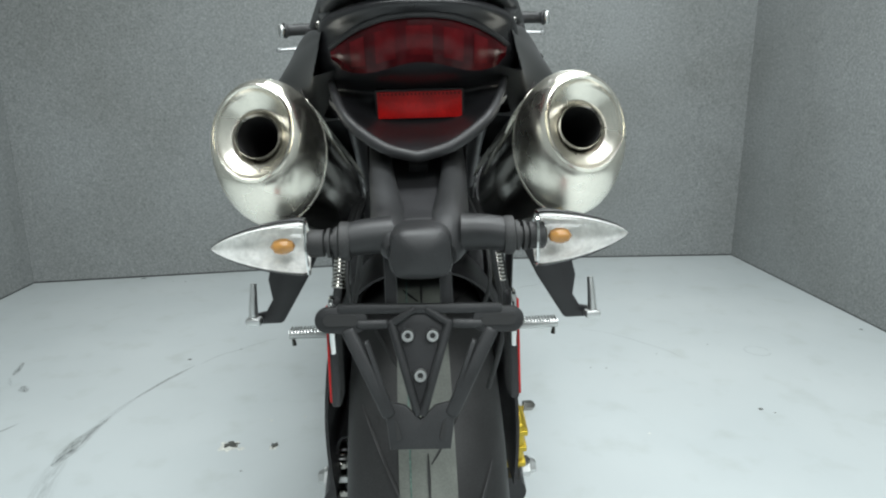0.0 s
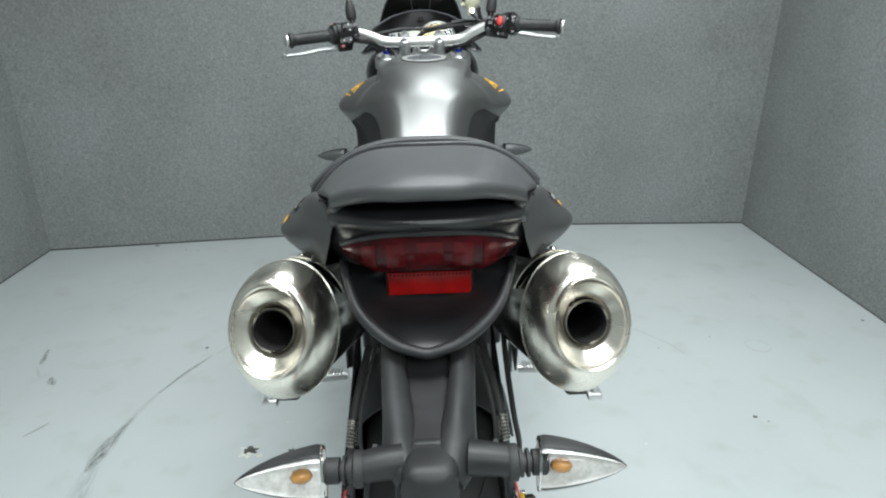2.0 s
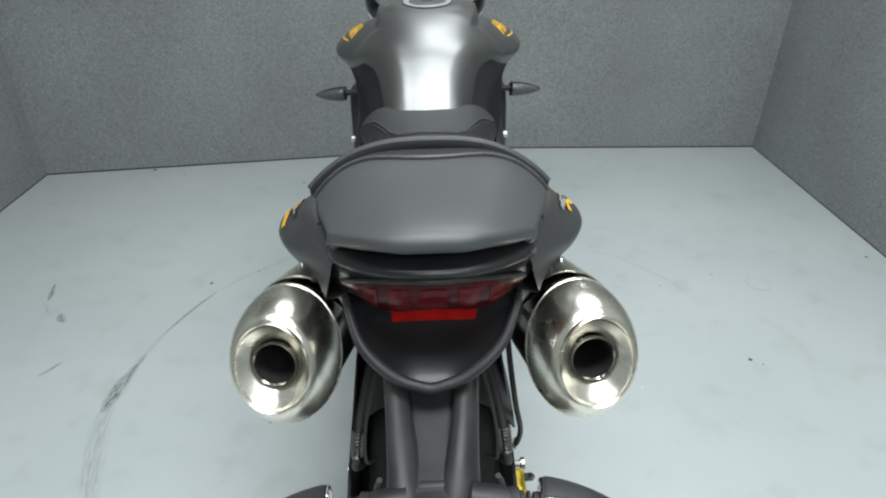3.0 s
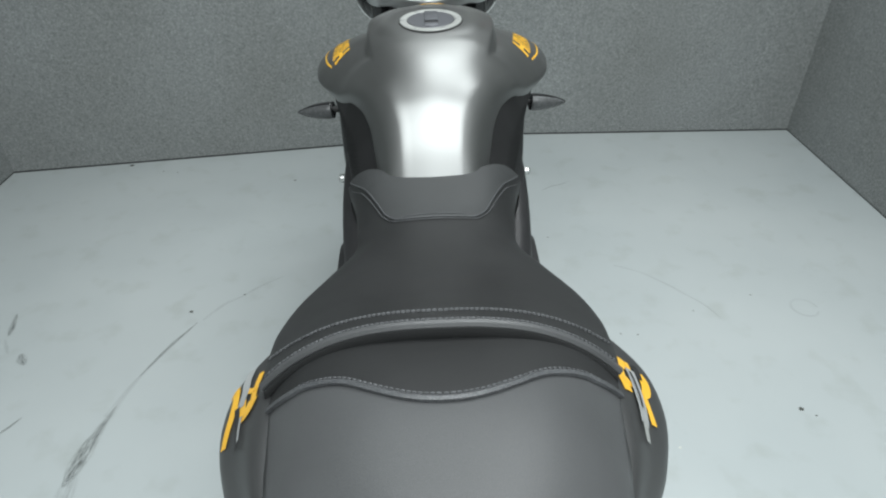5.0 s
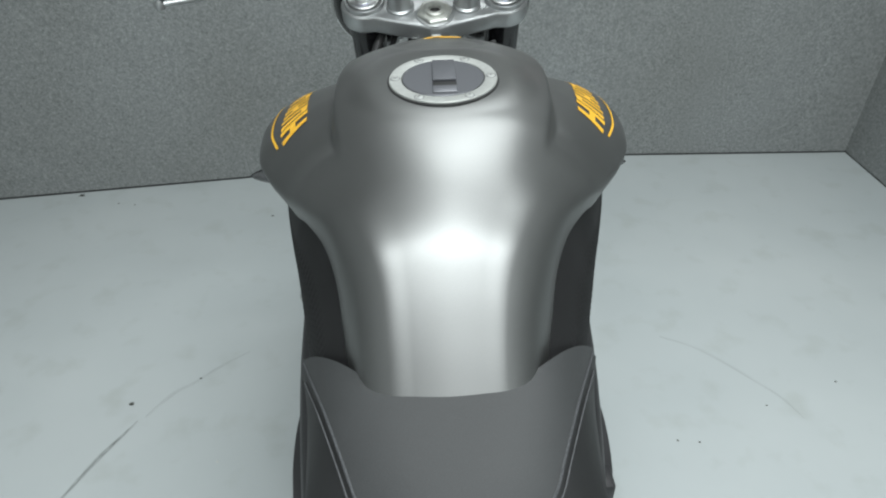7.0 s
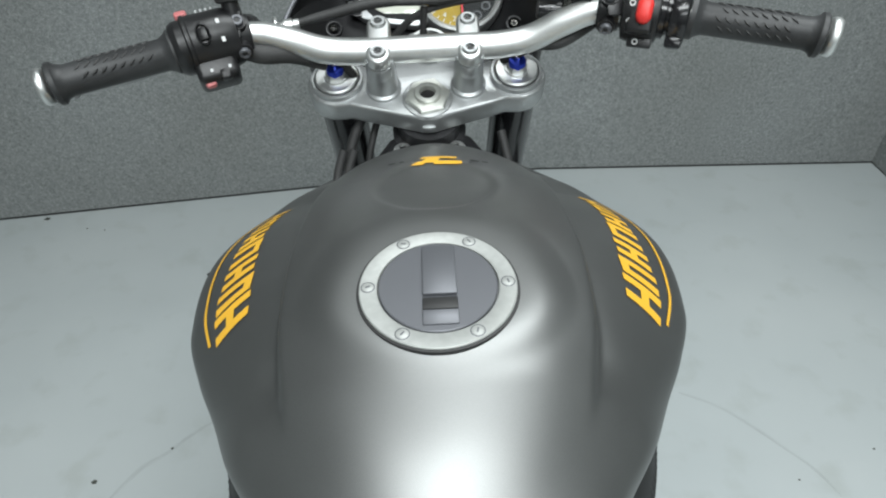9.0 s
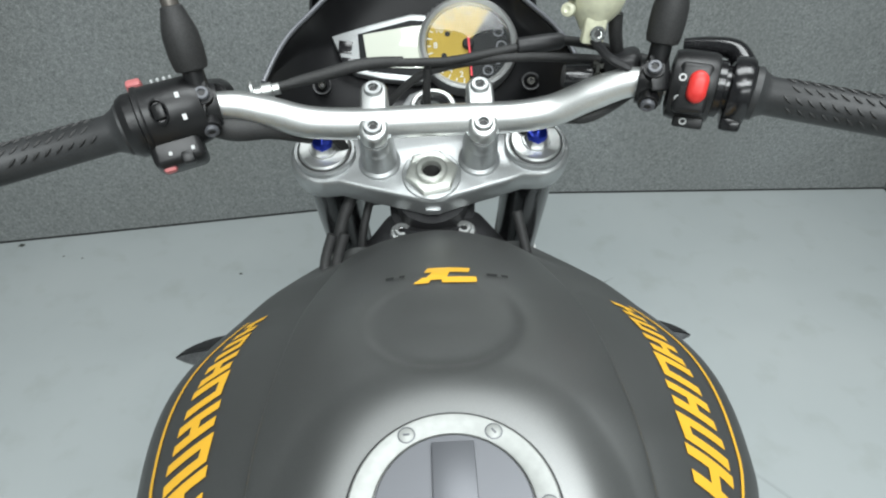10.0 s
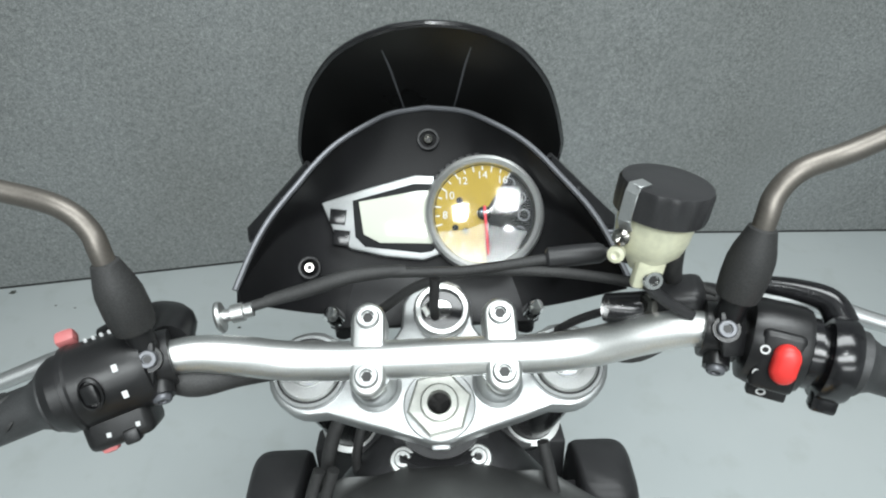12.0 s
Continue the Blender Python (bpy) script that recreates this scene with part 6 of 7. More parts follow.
for h in (0.012, -0.002):
    part("strap_lug", lathe([(0.0055, 0), (0.0055, 0.006), (0.003, 0.007), (0.0, 0.005)], facing(om @ Vector((-0.0265, -0.012, h)), om.to_3x3() @ Vector((-0.6, -1, 0.2))), 14), CREAM if h < 0 else DARK_STEEL, pot)
part("reservoir_hose", tube([om @ Vector((0.022, 0.0, -0.002)), om @ Vector((0.027, 0.004, -0.02)), (0.176, 1.80, 1.105), (0.18, 1.79, 1.09)], 0.006, 10), RUBBER, pot)
part("reservoir_stay", tube([om @ Vector((0, -0.018, -0.024)), (0.158, 1.772, 1.118), (0.176, 1.764, 1.110)], 0.004, 8), BLACK_PLASTIC, pot)
part("master_body", block((0.036, 0.030, 0.034), pose(0.178, 1.790, 1.098, 0, -18, -14), 0.008, 3), BLACK_PLASTIC, pot)
part("brake_switch", block((0.020, 0.012, 0.012), pose(0.160, 1.802, 1.078, 10, 8, -20), 0.003), BLACK_PLASTIC, pot)
part("switch_wire", tube([(0.160, 1.806, 1.076), (0.140, 1.815, 1.066), (0.115, 1.820, 1.050), (0.095, 1.830, 1.02)], 0.0035, 8), RUBBER, pot)
part("banjo_bolt", lathe([(0.0085, 0), (0.0085, 0.006), (0.006, 0.008), (0.0, 0.008)], facing((0.156, 1.786, 1.100), (-0.9, -0.3, 0.3)), 6), DARK_STEEL, pot)
part("master_cylinder", tube([(0.125, 1.79, 1.095), (0.15, 1.79, 1.092), (0.19, 1.80, 1.086)], (0.010, 0.013, 0.013), 14), GLOSS_BLACK, pot)

# cables over the instruments and round the head
cables = part("choke_cable", tube([(-0.150, 1.814, 1.081), (-0.115, 1.822, 1.086), (-0.06, 1.835, 1.094), (0.0, 1.836, 1.094), (0.03, 1.834, 1.096), (0.09, 1.832, 1.107)], 0.0042, 10), RUBBER, bike, "black cables with a silver knob across the instruments")
part("cable_sleeve", tube([(-0.128, 1.820, 1.084), (-0.10, 1.826, 1.088), (-0.06, 1.835, 1.094), (-0.02, 1.838, 1.095)], (0.0045, 0.0058, 0.006, 0.0045), 12), RUBBER, cables)
part("cable_knob", lathe([(0.0115, 0), (0.0125, 0.002), (0.0115, 0.004), (0.005, 0.005), (0.005, 0.010), (0.0072, 0.011), (0.0072, 0.020), (0.0055, 0.021), (0.0055, 0.027)], facing((-0.163, 1.808, 1.080), (0.97, 0.2, 0.1)), 20), SATIN_ALU, cables, "silver knob")
part("cable_adjuster", lathe([(0.006, -0.022), (0.0078, -0.020), (0.0082, 0.0), (0.0078, 0.018), (0.0055, 0.022)], facing((0.110, 1.8315, 1.110), (0.97, -0.05, 0.12)), 16), BLACK_PLASTIC, cables)
part("throttle_cable", tube([(0.13, 1.830, 1.113), (0.155, 1.82, 1.112), (0.18, 1.80, 1.110), (0.20, 1.785, 1.108)], 0.0045, 10), RUBBER, cables)
part("throttle_cable", tube([(-0.045, 1.85, 1.04), (-0.01, 1.842, 1.075), (0.03, 1.838, 1.090), (0.09, 1.825, 1.100), (0.15, 1.805, 1.104), (0.20, 1.782, 1.106)], 0.0042, 10), RUBBER, cables)
part("switch_cable", tube([(0.004, 1.845, 1.02), (0.001, 1.838, 1.055), (0.003, 1.836, 1.088)], 0.0042, 10), RUBBER, cables)
part("clutch_cable", tube([(-0.19, 1.79, 1.08), (-0.15, 1.785, 1.07), (-0.12, 1.79, 1.062), (-0.085, 1.80, 1.03), (-0.07, 1.80, 0.98)], 0.0052, 10), RUBBER, cables)
part("brake_hose", tube([(0.19, 1.785, 1.082), (0.15, 1.772, 1.064), (0.12, 1.785, 1.056), (0.09, 1.82, 1.02), (0.085, 1.85, 0.95)], 0.0062, 10), RUBBER, cables)
part("hose_loop", tube([(-0.070, 1.815, 0.985), (-0.092, 1.790, 0.945), (-0.098, 1.768, 0.912), (-0.084, 1.752, 0.885), (-0.060, 1.745, 0.865)], 0.0065, 10), RUBBER, cables)
part("hose_loop", tube([(-0.050, 1.825, 0.985), (-0.066, 1.800, 0.950), (-0.074, 1.780, 0.915), (-0.066, 1.765, 0.885)], 0.0045, 10), RUBBER, cables)
part("wiring_loom", tube([(-0.205, 1.765, 1.078), (-0.17, 1.755, 1.072), (-0.14, 1.765, 1.064), (-0.11, 1.785, 1.045)], (0.009, 0.011, 0.008, 0.006), 10), RUBBER, cables)

# ignition lock with key
lock_m = steer_pose(0.0045, 0.078, 0.004)
lock = part("ignition_lock", lathe([(0.024, -0.01), (0.024, 0.008), (0.022, 0.010), (0.0185, 0.010), (0.0175, 0.006)], lock_m, 32, close=False), SATIN_ALU, bike, "round ignition lock with a key in it")
part("lock_face", lathe([(0.0178, -0.004), (0.0178, 0.006), (0.0, 0.0065)], lock_m, 28), GLOSS_BLACK, lock)
part("lock_slot", lathe([(0.008, 0), (0.008, 0.0075), (0.0, 0.0075)], lock_m, 20), CHROME, lock)
part("key", block((0.0035, 0.010, 0.020), lock_m @ pose(-0.010, 0.0, 0.012, 0, 35, 20), 0.001), CHROME, lock, "silver key")

# -- instruments and fly screen --
IN = facing((0.050, 1.943, 1.069), (0, -0.69, 0.72), (0, 0.72, 0.69))


def panel(x, up, out=0.0):
    """A place by the instrument plane: x across the motorcycle, up along the plane, out towards the rider."""
    return IN @ Vector((x - 0.050, up, out))


def rim_up(x):
    return table((0, 0.03, 0.048, 0.08, 0.10, 0.113, 0.125, 0.14, 0.154, 0.158), (0.1025, 0.0985, 0.0915, 0.0700, 0.0490, 0.0300, 0.0120, -0.0150, -0.052, -0.068), abs(x))


def rim_out(x):
    return 0.012 + 0.067 * min(abs(x) / 0.158, 1) ** 2.6


def shell(u, v):
    x = (-1 + 2 * v) * 0.158
    a = abs(x) / 0.158
    low = -0.078 - 0.012 * math.sin(a * math.pi) + 0.0 * a
    up = low + (rim_up(x) - low) * u
    rise = max(u ** 4, a ** 3)
    return panel(x, up, -0.018 + (rim_out(x) + 0.012) * rise)


cowl = part("instrument_cowl", sheet(shell, 28, 80, 0.003), COWL_BLACK, bike, "satin black instrument cowl under the fly screen", 60)
# the rim's thin highlight is put into the colour as a paler tube
part("cowl_rim", tube([panel(-0.158 + 0.316 * k / 30, rim_up(-0.158 + 0.316 * k / 30), rim_out(-0.158 + 0.316 * k / 30) - 0.0015) for k in range(31)], 0.0026, 8, 3), CAP_GREY, cowl, "cowl edge, paler to carry its highlight")
for x, up, o in ((0.0, 0.074, 0.003), (-0.112, -0.046, 0.013), (0.116, -0.050, 0.015)):
    part("screw_well", lathe([(0.0105, -0.004), (0.0102, 0.0008), (0.0084, 0.0006), (0.0075, -0.003)], facing(panel(x, up, o), IN.to_3x3() @ Vector((0, 0, 1))), 20, close=False), BLACK_PLASTIC, cowl)
    socket_bolt(panel(x, up, o), IN.to_3x3() @ Vector((0, 0, 1)), 0.0048, cowl, DARK_STEEL, 0.002)

dash = part("dashboard", slab([(-0.153, 0.016), (-0.110, 0.0285), (-0.063, 0.040), (-0.044, 0.038), (-0.03, 0.02), (-0.03, -0.03), (-0.045, -0.038), (-0.058, -0.042), (-0.095, -0.037), (-0.126, -0.029), (-0.139, -0.019)], IN @ pose(0, 0, 0.004), 0.014, 0.003), CAST_ALU, bike, "silver-framed dashboard with lcd and round rev counter")
part("dash_cut", slab([(-0.123, 0.0165), (-0.064, 0.031), (-0.047, 0.030), (-0.043, 0.022), (-0.043, -0.028), (-0.050, -0.034), (-0.060, -0.035), (-0.112, -0.0275), (-0.121, -0.018)], IN @ pose(0, 0, 0.0052), 0.002, 0.0006), DIAL_BLACK, dash)
part("lcd", slab([(-0.117, 0.015), (-0.062, 0.0235), (-0.048, 0.0235), (-0.048, -0.027), (-0.098, -0.0245), (-0.113, -0.016)], IN @ pose(0, 0, 0.0064), 0.0012, 0.0003), LCD, dash, "pale grey-green lcd, switched off")
for up in (0.002, -0.018):
    part("dash_button", slab([(-0.0085, -0.0065), (0.0060, -0.0085), (0.0080, 0.0060), (-0.0075, 0.0080)], IN @ pose(-0.1365 + 0.15 * (0.002 - up), up, 0.0055), 0.004, 0.001), GLOSS_BLACK, dash)
gauge = part("rev_counter", lathe([(0.052, -0.012), (0.0555, -0.010), (0.0565, 0.006), (0.0545, 0.011), (0.0515, 0.0125), (0.0480, 0.010), (0.0465, 0.004)], IN, 64, close=False), SATIN_ALU, dash, "round rev counter with a silver bezel")
part("dial", lathe([(0.0468, 0.003), (0.0468, 0.0042), (0.0, 0.0042)], IN, 56), DIAL_BLACK, gauge)


def sector(r0, r1, a0, a1, z, n=30):
    pts = [(r1 * math.cos(radians(a0 + (a1 - a0) * k / n)), r1 * math.sin(radians(a0 + (a1 - a0) * k / n))) for k in range(n + 1)]
    pts += [(r0 * math.cos(radians(a1 + (a0 - a1) * k / n)), r0 * math.sin(radians(a1 + (a0 - a1) * k / n))) for k in range(n + 1)]
    return slab(pts, IN @ pose(0, 0, z), 0.0006, 0)


part("dial_face", sector(0.004, 0.0462, 56, 270, 0.0052), DIAL_YELLOW, gauge, "yellow part of the dial")
for k in range(5):
    a = radians(48 - 26 * k)
    part("tell_tale", lathe([(0.0058, 0), (0.0058, 0.0006), (0.0046, 0.0006), (0.0046, 0)], IN @ pose(0.0375 * math.cos(a), 0.0375 * math.sin(a), 0.0044), 18, close=False), CAP_GREY, gauge)
for a, r in ((150, 0.026), (205, 0.030), (222, 0.024)):
    part("dial_hole", lathe([(0.0032, 0), (0.0032, 0.0003), (0.0, 0.0003)], IN @ pose(r * math.cos(radians(a)), r * math.sin(radians(a)), 0.0053), 14), DIAL_BLACK, gauge)
for k in range(19):
    a = radians(262 - 11.5 * k)
    part("tick", block((0.0012, 0.004 if k % 2 else 0.006, 0.0004), IN @ pose(0.0435 * math.cos(a), 0.0435 * math.sin(a), 0.0056, 0, 0, math.degrees(a) - 90), 0), PALE_MARK, gauge)


def lettering(text, size, m, material, parent):
    """Raised flat characters as one mesh."""
    font = bpy.data.curves.new("text", "FONT")
    font.body, font.size, font.extrude = text, size, 0.0002
    font.align_x, font.align_y = "CENTER", "CENTER"
    ob = bpy.data.objects.new("text", font)
    data = bpy.data.meshes.new_from_object(ob)
    bpy.data.objects.remove(ob)
    bpy.data.curves.remove(font)
    data.transform(m)
    data.materials.append(material)
    got = new("numeral", data)
    got.parent = parent
    return got


for word, turn in (("2", 256), ("4", 235), ("6", 210), ("8", 181), ("10", 151), ("12", 121), ("14", 90), ("16", 59)):
    a = radians(turn)
    lettering(word, 0.0100, IN @ pose(0.0365 * math.cos(a), 0.0365 * math.sin(a), 0.0056), PALE_MARK, gauge)
part("needle", block((0.0022, 0.046, 0.0012), IN @ pose(0.0012, -0.0165, 0.0104, 0, 0, 2), 0.0004, 1), NEEDLE, gauge, "red needle")
part("needle_hub", lathe([(0.0065, 0.004), (0.0065, 0.0085), (0.005, 0.010), (0.0, 0.010)], IN, 22), DIAL_BLACK, gauge)
glass = part("dial_glass", lathe([(0.0475, 0.0095), (0.0, 0.0118)], IN, 48), COATED, gauge)
glass.visible_shadow = False
shift = bmesh.new()
for k in range(7):
    a = radians(140 - 7.5 * k)
    block((0.0064, 0.0042, 0.007), IN @ pose(0.0562 * math.cos(a), 0.0562 * math.sin(a), 0.004, 0, 0, math.degrees(a) - 90), 0.001, 1, 1.0, shift)
part("shift_lights", shift, BLACK_PLASTIC, gauge)


def screen(u, v):
    """The fly screen from behind the cowl up to its arched top."""
    u = -0.3 + 1.27 * (1 - (1 - u) ** 1.8)
    w = table((-0.3, 0.0, 0.1, 0.32, 0.48, 0.56, 0.63, 0.70, 0.76, 0.80, 0.845, 0.88, 0.91, 0.935, 0.955, 0.97), (0.137, 0.136, 0.133, 0.122, 0.112, 0.1060, 0.0992, 0.0910, 0.0830, 0.0765, 0.0670, 0.0575, 0.0470, 0.0355, 0.0235, 0.0), u)
    x = (-1 + 2 * v) * w
    return Vector((1.045 * x + 0.002, 2.070 - 0.096 * u - 0.4 * x * x, 1.0705 + 0.1724 * u - 0.10 * x * x))


fly = part("fly_screen", sheet(screen, 44, 40, 0.003), SCREEN_BLACK, bike, "black opaque fly screen over the instruments", 60)
edge = [screen(u, 0) for u in [k / 36 for k in range(36)]] + [screen(u, 1) for u in [1 - k / 36 for k in range(1, 37)]]
part("screen_edge", tube(edge, 0.0032, 8, 2), GLOSS_BLACK, fly)
for s in (-1, 1):
    crease = []
    for u, x in ((0.32, 0.023), (0.43, 0.028), (0.57, 0.033), (0.70, 0.038)):
        w = (screen(u, 1) - screen(u, 0)).x / 2
        crease.append(screen(u, 0.5 + s * 0.5 * min(x / w, 1)) + Vector((0, -0.0035, 0.001)))
    part("screen_crease", tube(crease, (0.0006, 0.0011, 0.0012, 0.0006), 6), CAP_GREY, fly)
    blade = part("cowl_blade", sheet(lambda u, v: Vector((s * (0.118 + 0.074 * u - 0.004 * v), 1.995 - 0.022 * v, 1.100 - 0.078 * u - 0.034 * v * math.sin(math.pi * (0.3 + 0.68 * u)))), 20, 8, 0.004), GLOSS_BLACK, cowl, "gloss black blade beside the screen")
    for v, thick in ((0.45, 0.0016), (1.0, 0.0024)):
        part("blade_rib", tube([Vector((s * (0.118 + 0.074 * u - 0.004 * v), 1.992 - 0.022 * v, 1.101 - 0.078 * u - 0.034 * v * math.sin(math.pi * (0.3 + 0.68 * u)))) for u in [0.05 + 0.115 * k for k in range(9)]], thick, 8, 2), CAP_GREY, blade)
    part("blade_strut", tube([Vector((s * 0.150, 1.990, 1.065)), Vector((s * 0.147, 1.975, 1.040))], 0.0022, 8), BLACK_PLASTIC, blade)
    part("blade_edge", tube([Vector((s * (0.118 + 0.074 * k / 8), 1.995, 1.100 - 0.078 * k / 8)) for k in range(9)], 0.0032, 8, 2), BLACK_PLASTIC, blade)
    lamp_m = facing((s * 0.105, 2.075, 0.955), (s * 0.05, 1, -0.12))
    head = part("headlight", lathe([(0.0, -0.10), (0.03, -0.095), (0.06, -0.07), (0.078, -0.03), (0.084, 0.0), (0.084, 0.02), (0.080, 0.026)], lamp_m, 44, close=False), CHROME if False else GLOSS_BLACK, bike, "round headlight in a black shell")
    part("headlight_rim", lathe([(0.084, 0.015), (0.088, 0.018), (0.088, 0.028), (0.080, 0.032)], lamp_m, 44, close=False), CHROME, head)
    part("headlight_glass", lathe([(0.081, 0.026), (0.06, 0.038), (0.0, 0.044)], lamp_m, 36), CLEAR, head)
    part("headlight_bowl", lathe([(0.079, 0.024), (0.06, -0.01), (0.02, -0.03), (0.0, -0.031)], lamp_m, 36, close=False), CHROME, head)
    part("lamp_bracket", tube([(s * 0.085, 1.88, 0.98), (s * 0.10, 1.93, 0.985), (s * 0.11, 2.0, 0.98)], (0.010, 0.008, 0.010), 10), BLACK_PLASTIC, head)
    part("bracket_stud", lathe([(0.008, 0), (0.008, 0.014), (0.005, 0.018), (0.0, 0.018)], facing((s * 0.088, 1.868, 1.012), (s * 0.3, -0.4, 1)), 14), CHROME, head)
part("cowl_underside", block((0.20, 0.05, 0.02), pose(0, 1.90, 1.0, 40), 0.006), BLACK_PLASTIC, cowl)


# ---- marks on the floor ----
def smear_paint(name, colour, strength, streak):
    """Rubbed-in dirt: patchy along its length, thinning out to its edges, with the floor paint showing through."""
    m = bpy.data.materials.new(name)
    m.use_nodes = True
    nt = m.node_tree
    b = nt.nodes["Principled BSDF"]
    b.inputs["Base Color"].default_value, b.inputs["Roughness"].default_value = (*colour, 1), 0.6
    uv, split, stretch, noise = (nt.nodes.new(n) for n in ("ShaderNodeUVMap", "ShaderNodeSeparateXYZ", "ShaderNodeMapping", "ShaderNodeTexNoise"))
    stretch.inputs["Scale"].default_value = (streak, 9.0, 1.0)
    noise.inputs["Scale"].default_value, noise.inputs["Detail"].default_value = 1.0, 6.0
    nt.links.new(uv.outputs["UV"], stretch.inputs["Vector"])
    nt.links.new(stretch.outputs["Vector"], noise.inputs["Vector"])
    nt.links.new(uv.outputs["UV"], split.inputs["Vector"])

    def calc(kind, a, c):
        n = nt.nodes.new("ShaderNodeMath")
        n.operation, n.use_clamp = kind, kind == "SUBTRACT"
        for socket, value in zip(n.inputs, (a, c)):
            if isinstance(value, (int, float)):
                socket.default_value = value
            else:
                nt.links.new(value, socket)
        return n.outputs[0]

    across = calc("MULTIPLY", calc("ABSOLUTE", calc("ADD", split.outputs["Y"], -0.5), 0.0), 2.0)
    edge = calc("SUBTRACT", 1.0, calc("POWER", across, 2.0))
    patch = calc("MULTIPLY", calc("SUBTRACT", noise.outputs["Fac"], 0.36), 3.2)
    mask = calc("MULTIPLY", calc("MULTIPLY", patch, edge), strength)
    clear, mix = nt.nodes.new("ShaderNodeBsdfTransparent"), nt.nodes.new("ShaderNodeMixShader")
    limit = nt.nodes.new("ShaderNodeClamp")
    limit.inputs["Max"].default_value = 0.92
    nt.links.new(mask, limit.inputs["Value"])
    nt.links.new(limit.outputs["Result"], mix.inputs[0])
    nt.links.new(clear.outputs[0], mix.inputs[1])
    nt.links.new(b.outputs[0], mix.inputs[2])
    nt.links.new(mix.outputs[0], nt.nodes["Material Output"].inputs["Surface"])
    return m


DARK_SMEAR = smear_paint("dark_rubbed_tyre_mark", (0.09, 0.095, 0.085), 0.62, 34.0)
GREY_SMEAR = smear_paint("grey_rubbed_tyre_mark", (0.22, 0.23, 0.22), 0.22, 22.0)
FAINT_SMEAR = smear_paint("faint_rubbed_mark", (0.27, 0.285, 0.28), 0.20, 9.0)


def smear(line, widths, material, label):
    """A thin worn mark along a line on the floor."""
    curve = spline([(x, y, 0.0012) for x, y in line], 8)
    bm = bmesh.new()
    uv = bm.loops.layers.uv.new("UVMap")
    run, rows = 0.0, []
    for i, p in enumerate(curve):
        d = (curve[min(i + 1, len(curve) - 1)] - curve[max(i - 1, 0)]).normalized()
        n = Vector((-d.y, d.x, 0)) * table(list(range(len(widths))), list(widths), i / 8) / 2
        run += (p - curve[i - 1]).length if i else abs(line[0][0]) * 3
        rows.append((bm.verts.new(p - n), bm.verts.new(p + n), run))
    for a, b in zip(rows, rows[1:]):
        face = bm.faces.new((a[0], a[1], b[1], b[0]))
        for loop, place in zip(face.loops, ((a[2], 0), (a[2], 1), (b[2], 1), (b[2], 0))):
            loop[uv].uv = place
    return part("scuff", bm, material, floor, label)


def blotch(x, y, r, material, label, squash=0.8, seed=1, lift=0.0):
    """A small ragged patch where the paint is chipped or spotted."""
    rng = random.Random(seed)
    bm = bmesh.new()
    pts = []
    for k in range(26):
        a = 2 * math.pi * k / 26
        q = r * (0.72 + 0.28 * math.sin(2 * a + seed) * math.cos(3 * a + 2 * seed) + 0.35 * (rng.random() - 0.5))
        pts.append(bm.verts.new((x + q * math.cos(a), y + squash * q * math.sin(a), 0.0007 + lift)))
    bm.faces.new(pts)
    return part("paint_chip", bm, material, floor, label)


blotch(-0.497, 1.333, 0.034, CHIP_PALE, "pale ragged ring of a paint chip", 0.95, 3)
blotch(-0.463, 1.322, 0.014, CHIP_PALE, "pale paint flake", 0.7, 21)
blotch(-0.497, 1.343, 0.029, CHIP, "dark paint chip", 0.62, 4, 0.0004)
blotch(-0.515, 1.318, 0.010, CHIP_PALE, "pale paint flake", 0.5, 8, 0.0008)
blotch(-0.383, 1.327, 0.013, CHIP_PALE, "pale ring of a paint chip", 1.2, 6)
blotch(-0.383, 1.334, 0.013, CHIP, "dark paint chip", 1.2, 5, 0.0004)
for x, y, r, n in ((-0.437, 1.224, 0.004, 7), (-0.803, 1.912, 0.0085, 10), (0.580, 1.753, 0.004, 14), (0.631, 1.746, 0.004, 16), (0.985, 1.440, 0.009, 17), (1.015, 1.417, 0.004, 18), (0.846, 1.851, 0.0035, 20), (-0.615, 2.810, 0.007, 22),
                   (0.446, 2.300, 0.004, 23), (1.067, 1.924, 0.004, 25), (-1.417, 2.995, 0.014, 26), (-1.244, 2.926, 0.005, 27), (-1.177, 2.913, 0.005, 29), (1.735, 2.030, 0.009, 28), (-0.647, 1.996, 0.005, 31)):
    blotch(x, y, r, CHIP, "small dark chip", 0.9, n)
for x, y, r, n in ((0.616, 1.329, 0.005, 40), (-0.327, 1.480, 0.005, 41), (-0.419, 1.464, 0.006, 42), (-0.531, 1.732, 0.004, 43)):
    blotch(x, y, r, CHIP_PALE, "small pale fleck", 0.9, n)
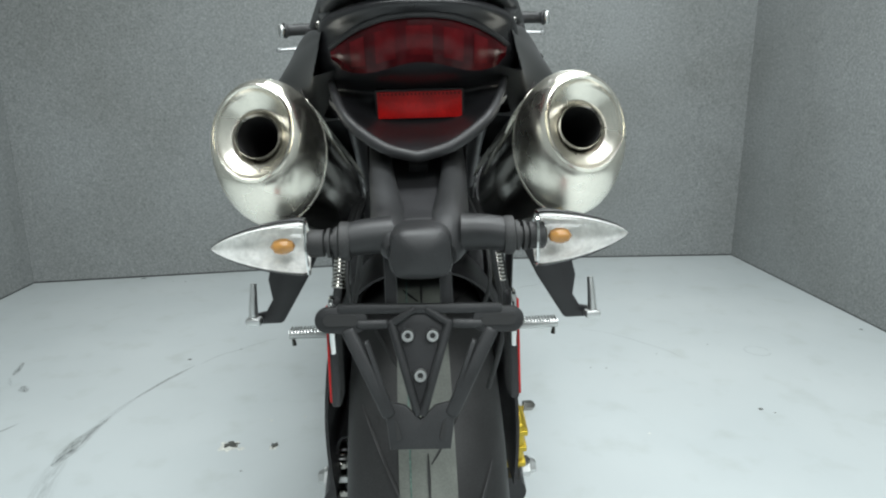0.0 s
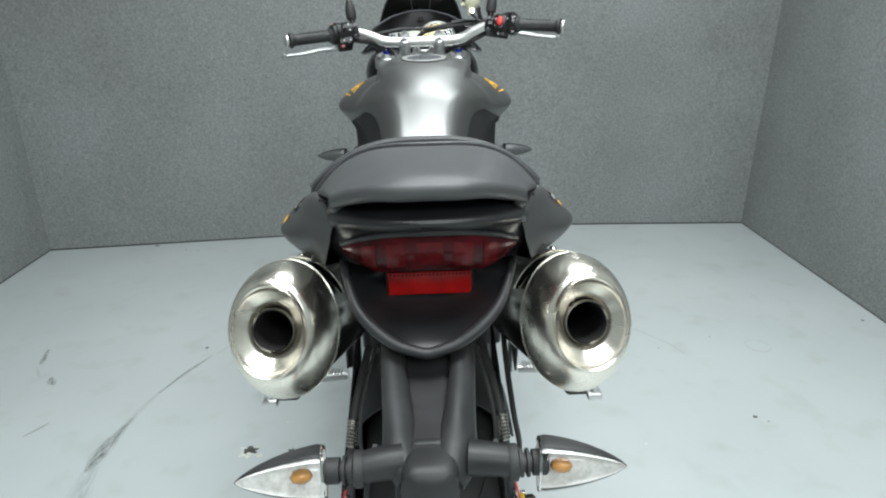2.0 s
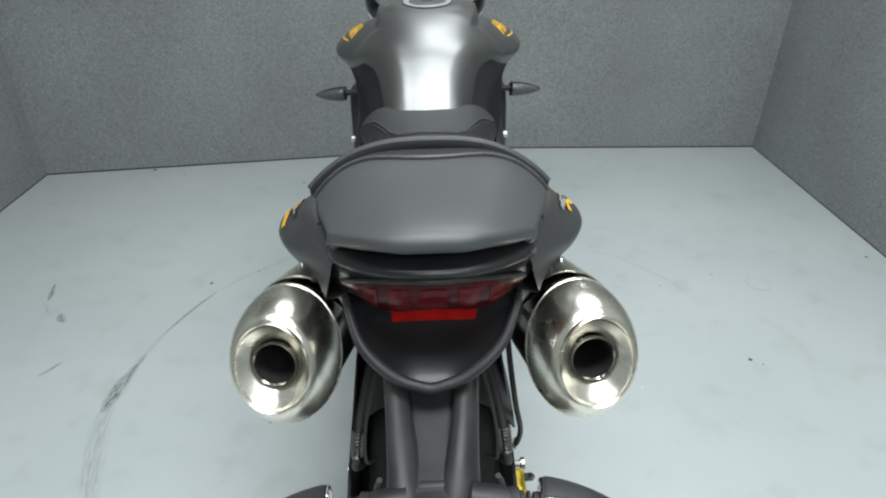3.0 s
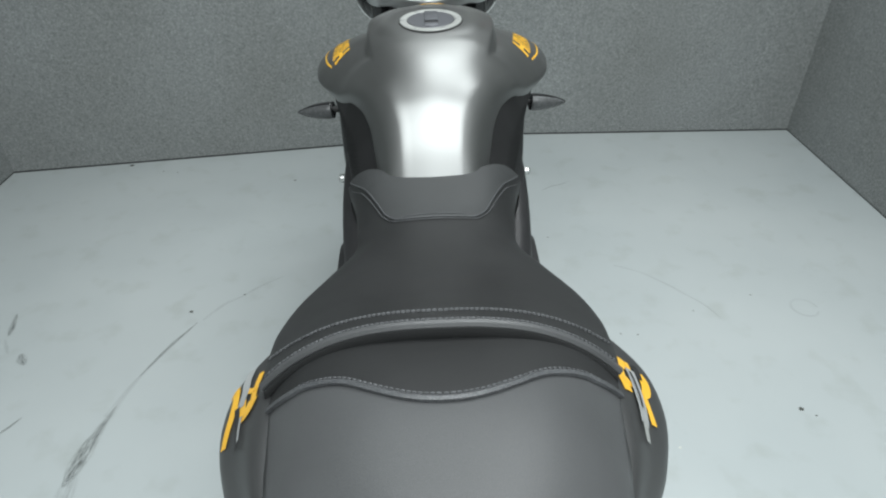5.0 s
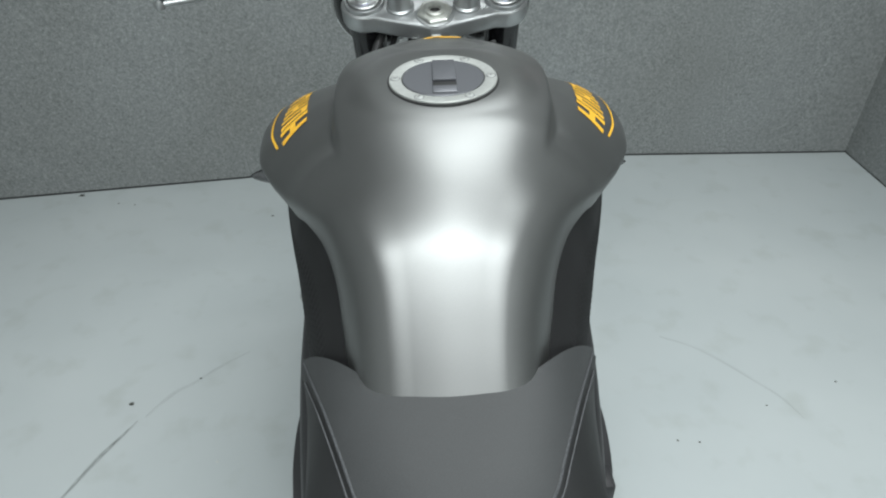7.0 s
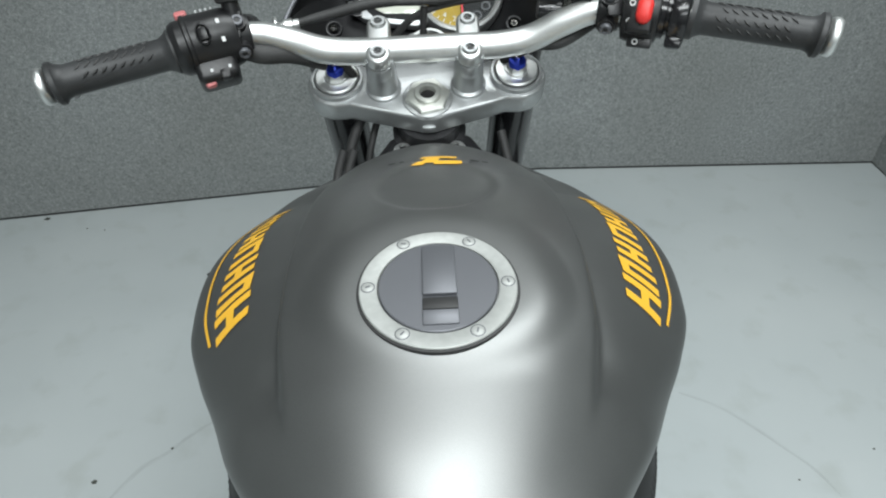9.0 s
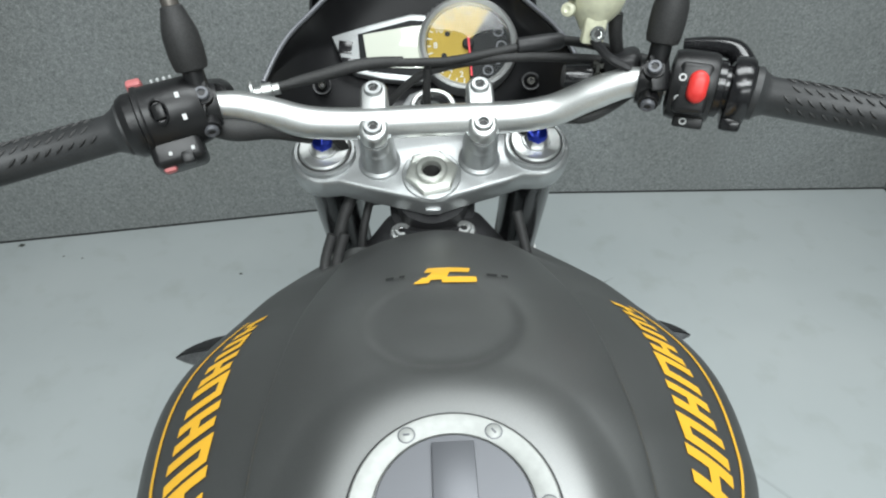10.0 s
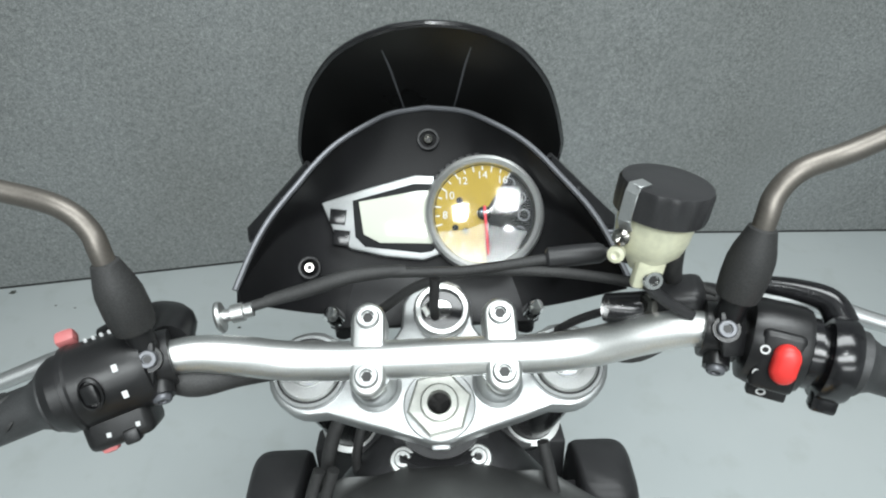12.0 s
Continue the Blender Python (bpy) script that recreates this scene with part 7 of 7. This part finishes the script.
smear([(-0.765, 1.858), (-0.790, 1.806), (-0.820, 1.744), (-0.862, 1.630)], (0.003, 0.012, 0.016, 0.008), DARK_SMEAR, "thin dark tyre scuff")
smear([(-0.862, 1.630), (-0.880, 1.555), (-0.893, 1.481)], (0.012, 0.024, 0.030), FAINT_SMEAR, "faint tyre scuff")
smear([(-0.885, 1.520), (-0.895, 1.450), (-0.903, 1.390), (-0.907, 1.330), (-0.910, 1.270)], (0.004, 0.026, 0.046, 0.050, 0.006), DARK_SMEAR, "dark smeared tyre scuff")
smear([(-0.903, 1.310), (-0.890, 1.220), (-0.845, 1.075), (-0.790, 0.930)], (0.030, 0.060, 0.060, 0.030), GREY_SMEAR, "broad faded tyre scuff")
smear([(-0.535, 2.092), (-0.610, 2.032), (-0.651, 1.986), (-0.704, 1.943), (-0.750, 1.868)], (0.004, 0.014, 0.012, 0.016, 0.008), GREY_SMEAR, "thin faded tyre scuff")
smear([(0.650, 2.110), (0.737, 2.061), (0.798, 1.999), (0.852, 1.932), (0.894, 1.877), (0.921, 1.806)], (0.006, 0.014, 0.014, 0.012, 0.012, 0.004), FAINT_SMEAR, "thin faded curved scuff")
smear([(-1.375, 1.922), (-1.352, 1.850), (-1.345, 1.820)], (0.008, 0.022, 0.008), DARK_SMEAR, "short grey scuff")
smear([(-1.345, 1.800), (-1.318, 1.760), (-1.300, 1.740)], (0.006, 0.014, 0.006), GREY_SMEAR, "short grey scuff")
smear([(-1.262, 1.735), (-1.246, 1.712), (-1.225, 1.690)], (0.010, 0.034, 0.008), DARK_SMEAR, "short dark scuff")
smear([(-1.126, 1.490), (-1.145, 1.455), (-1.166, 1.425)], (0.004, 0.012, 0.005), DARK_SMEAR, "short thin scuff")
smear([(0.485, 2.665), (0.530, 2.700), (0.570, 2.714), (0.622, 2.744)], (0.003, 0.007, 0.007, 0.003), DARK_SMEAR, "thin dark scratch")
smear([(1.214 + 0.042 * math.cos(a), 1.852 + 0.042 * math.sin(a)) for a in (2 * math.pi * k / 12 for k in range(12))], (0.010,) * 12, FAINT_SMEAR, "faint ring left by a foot")
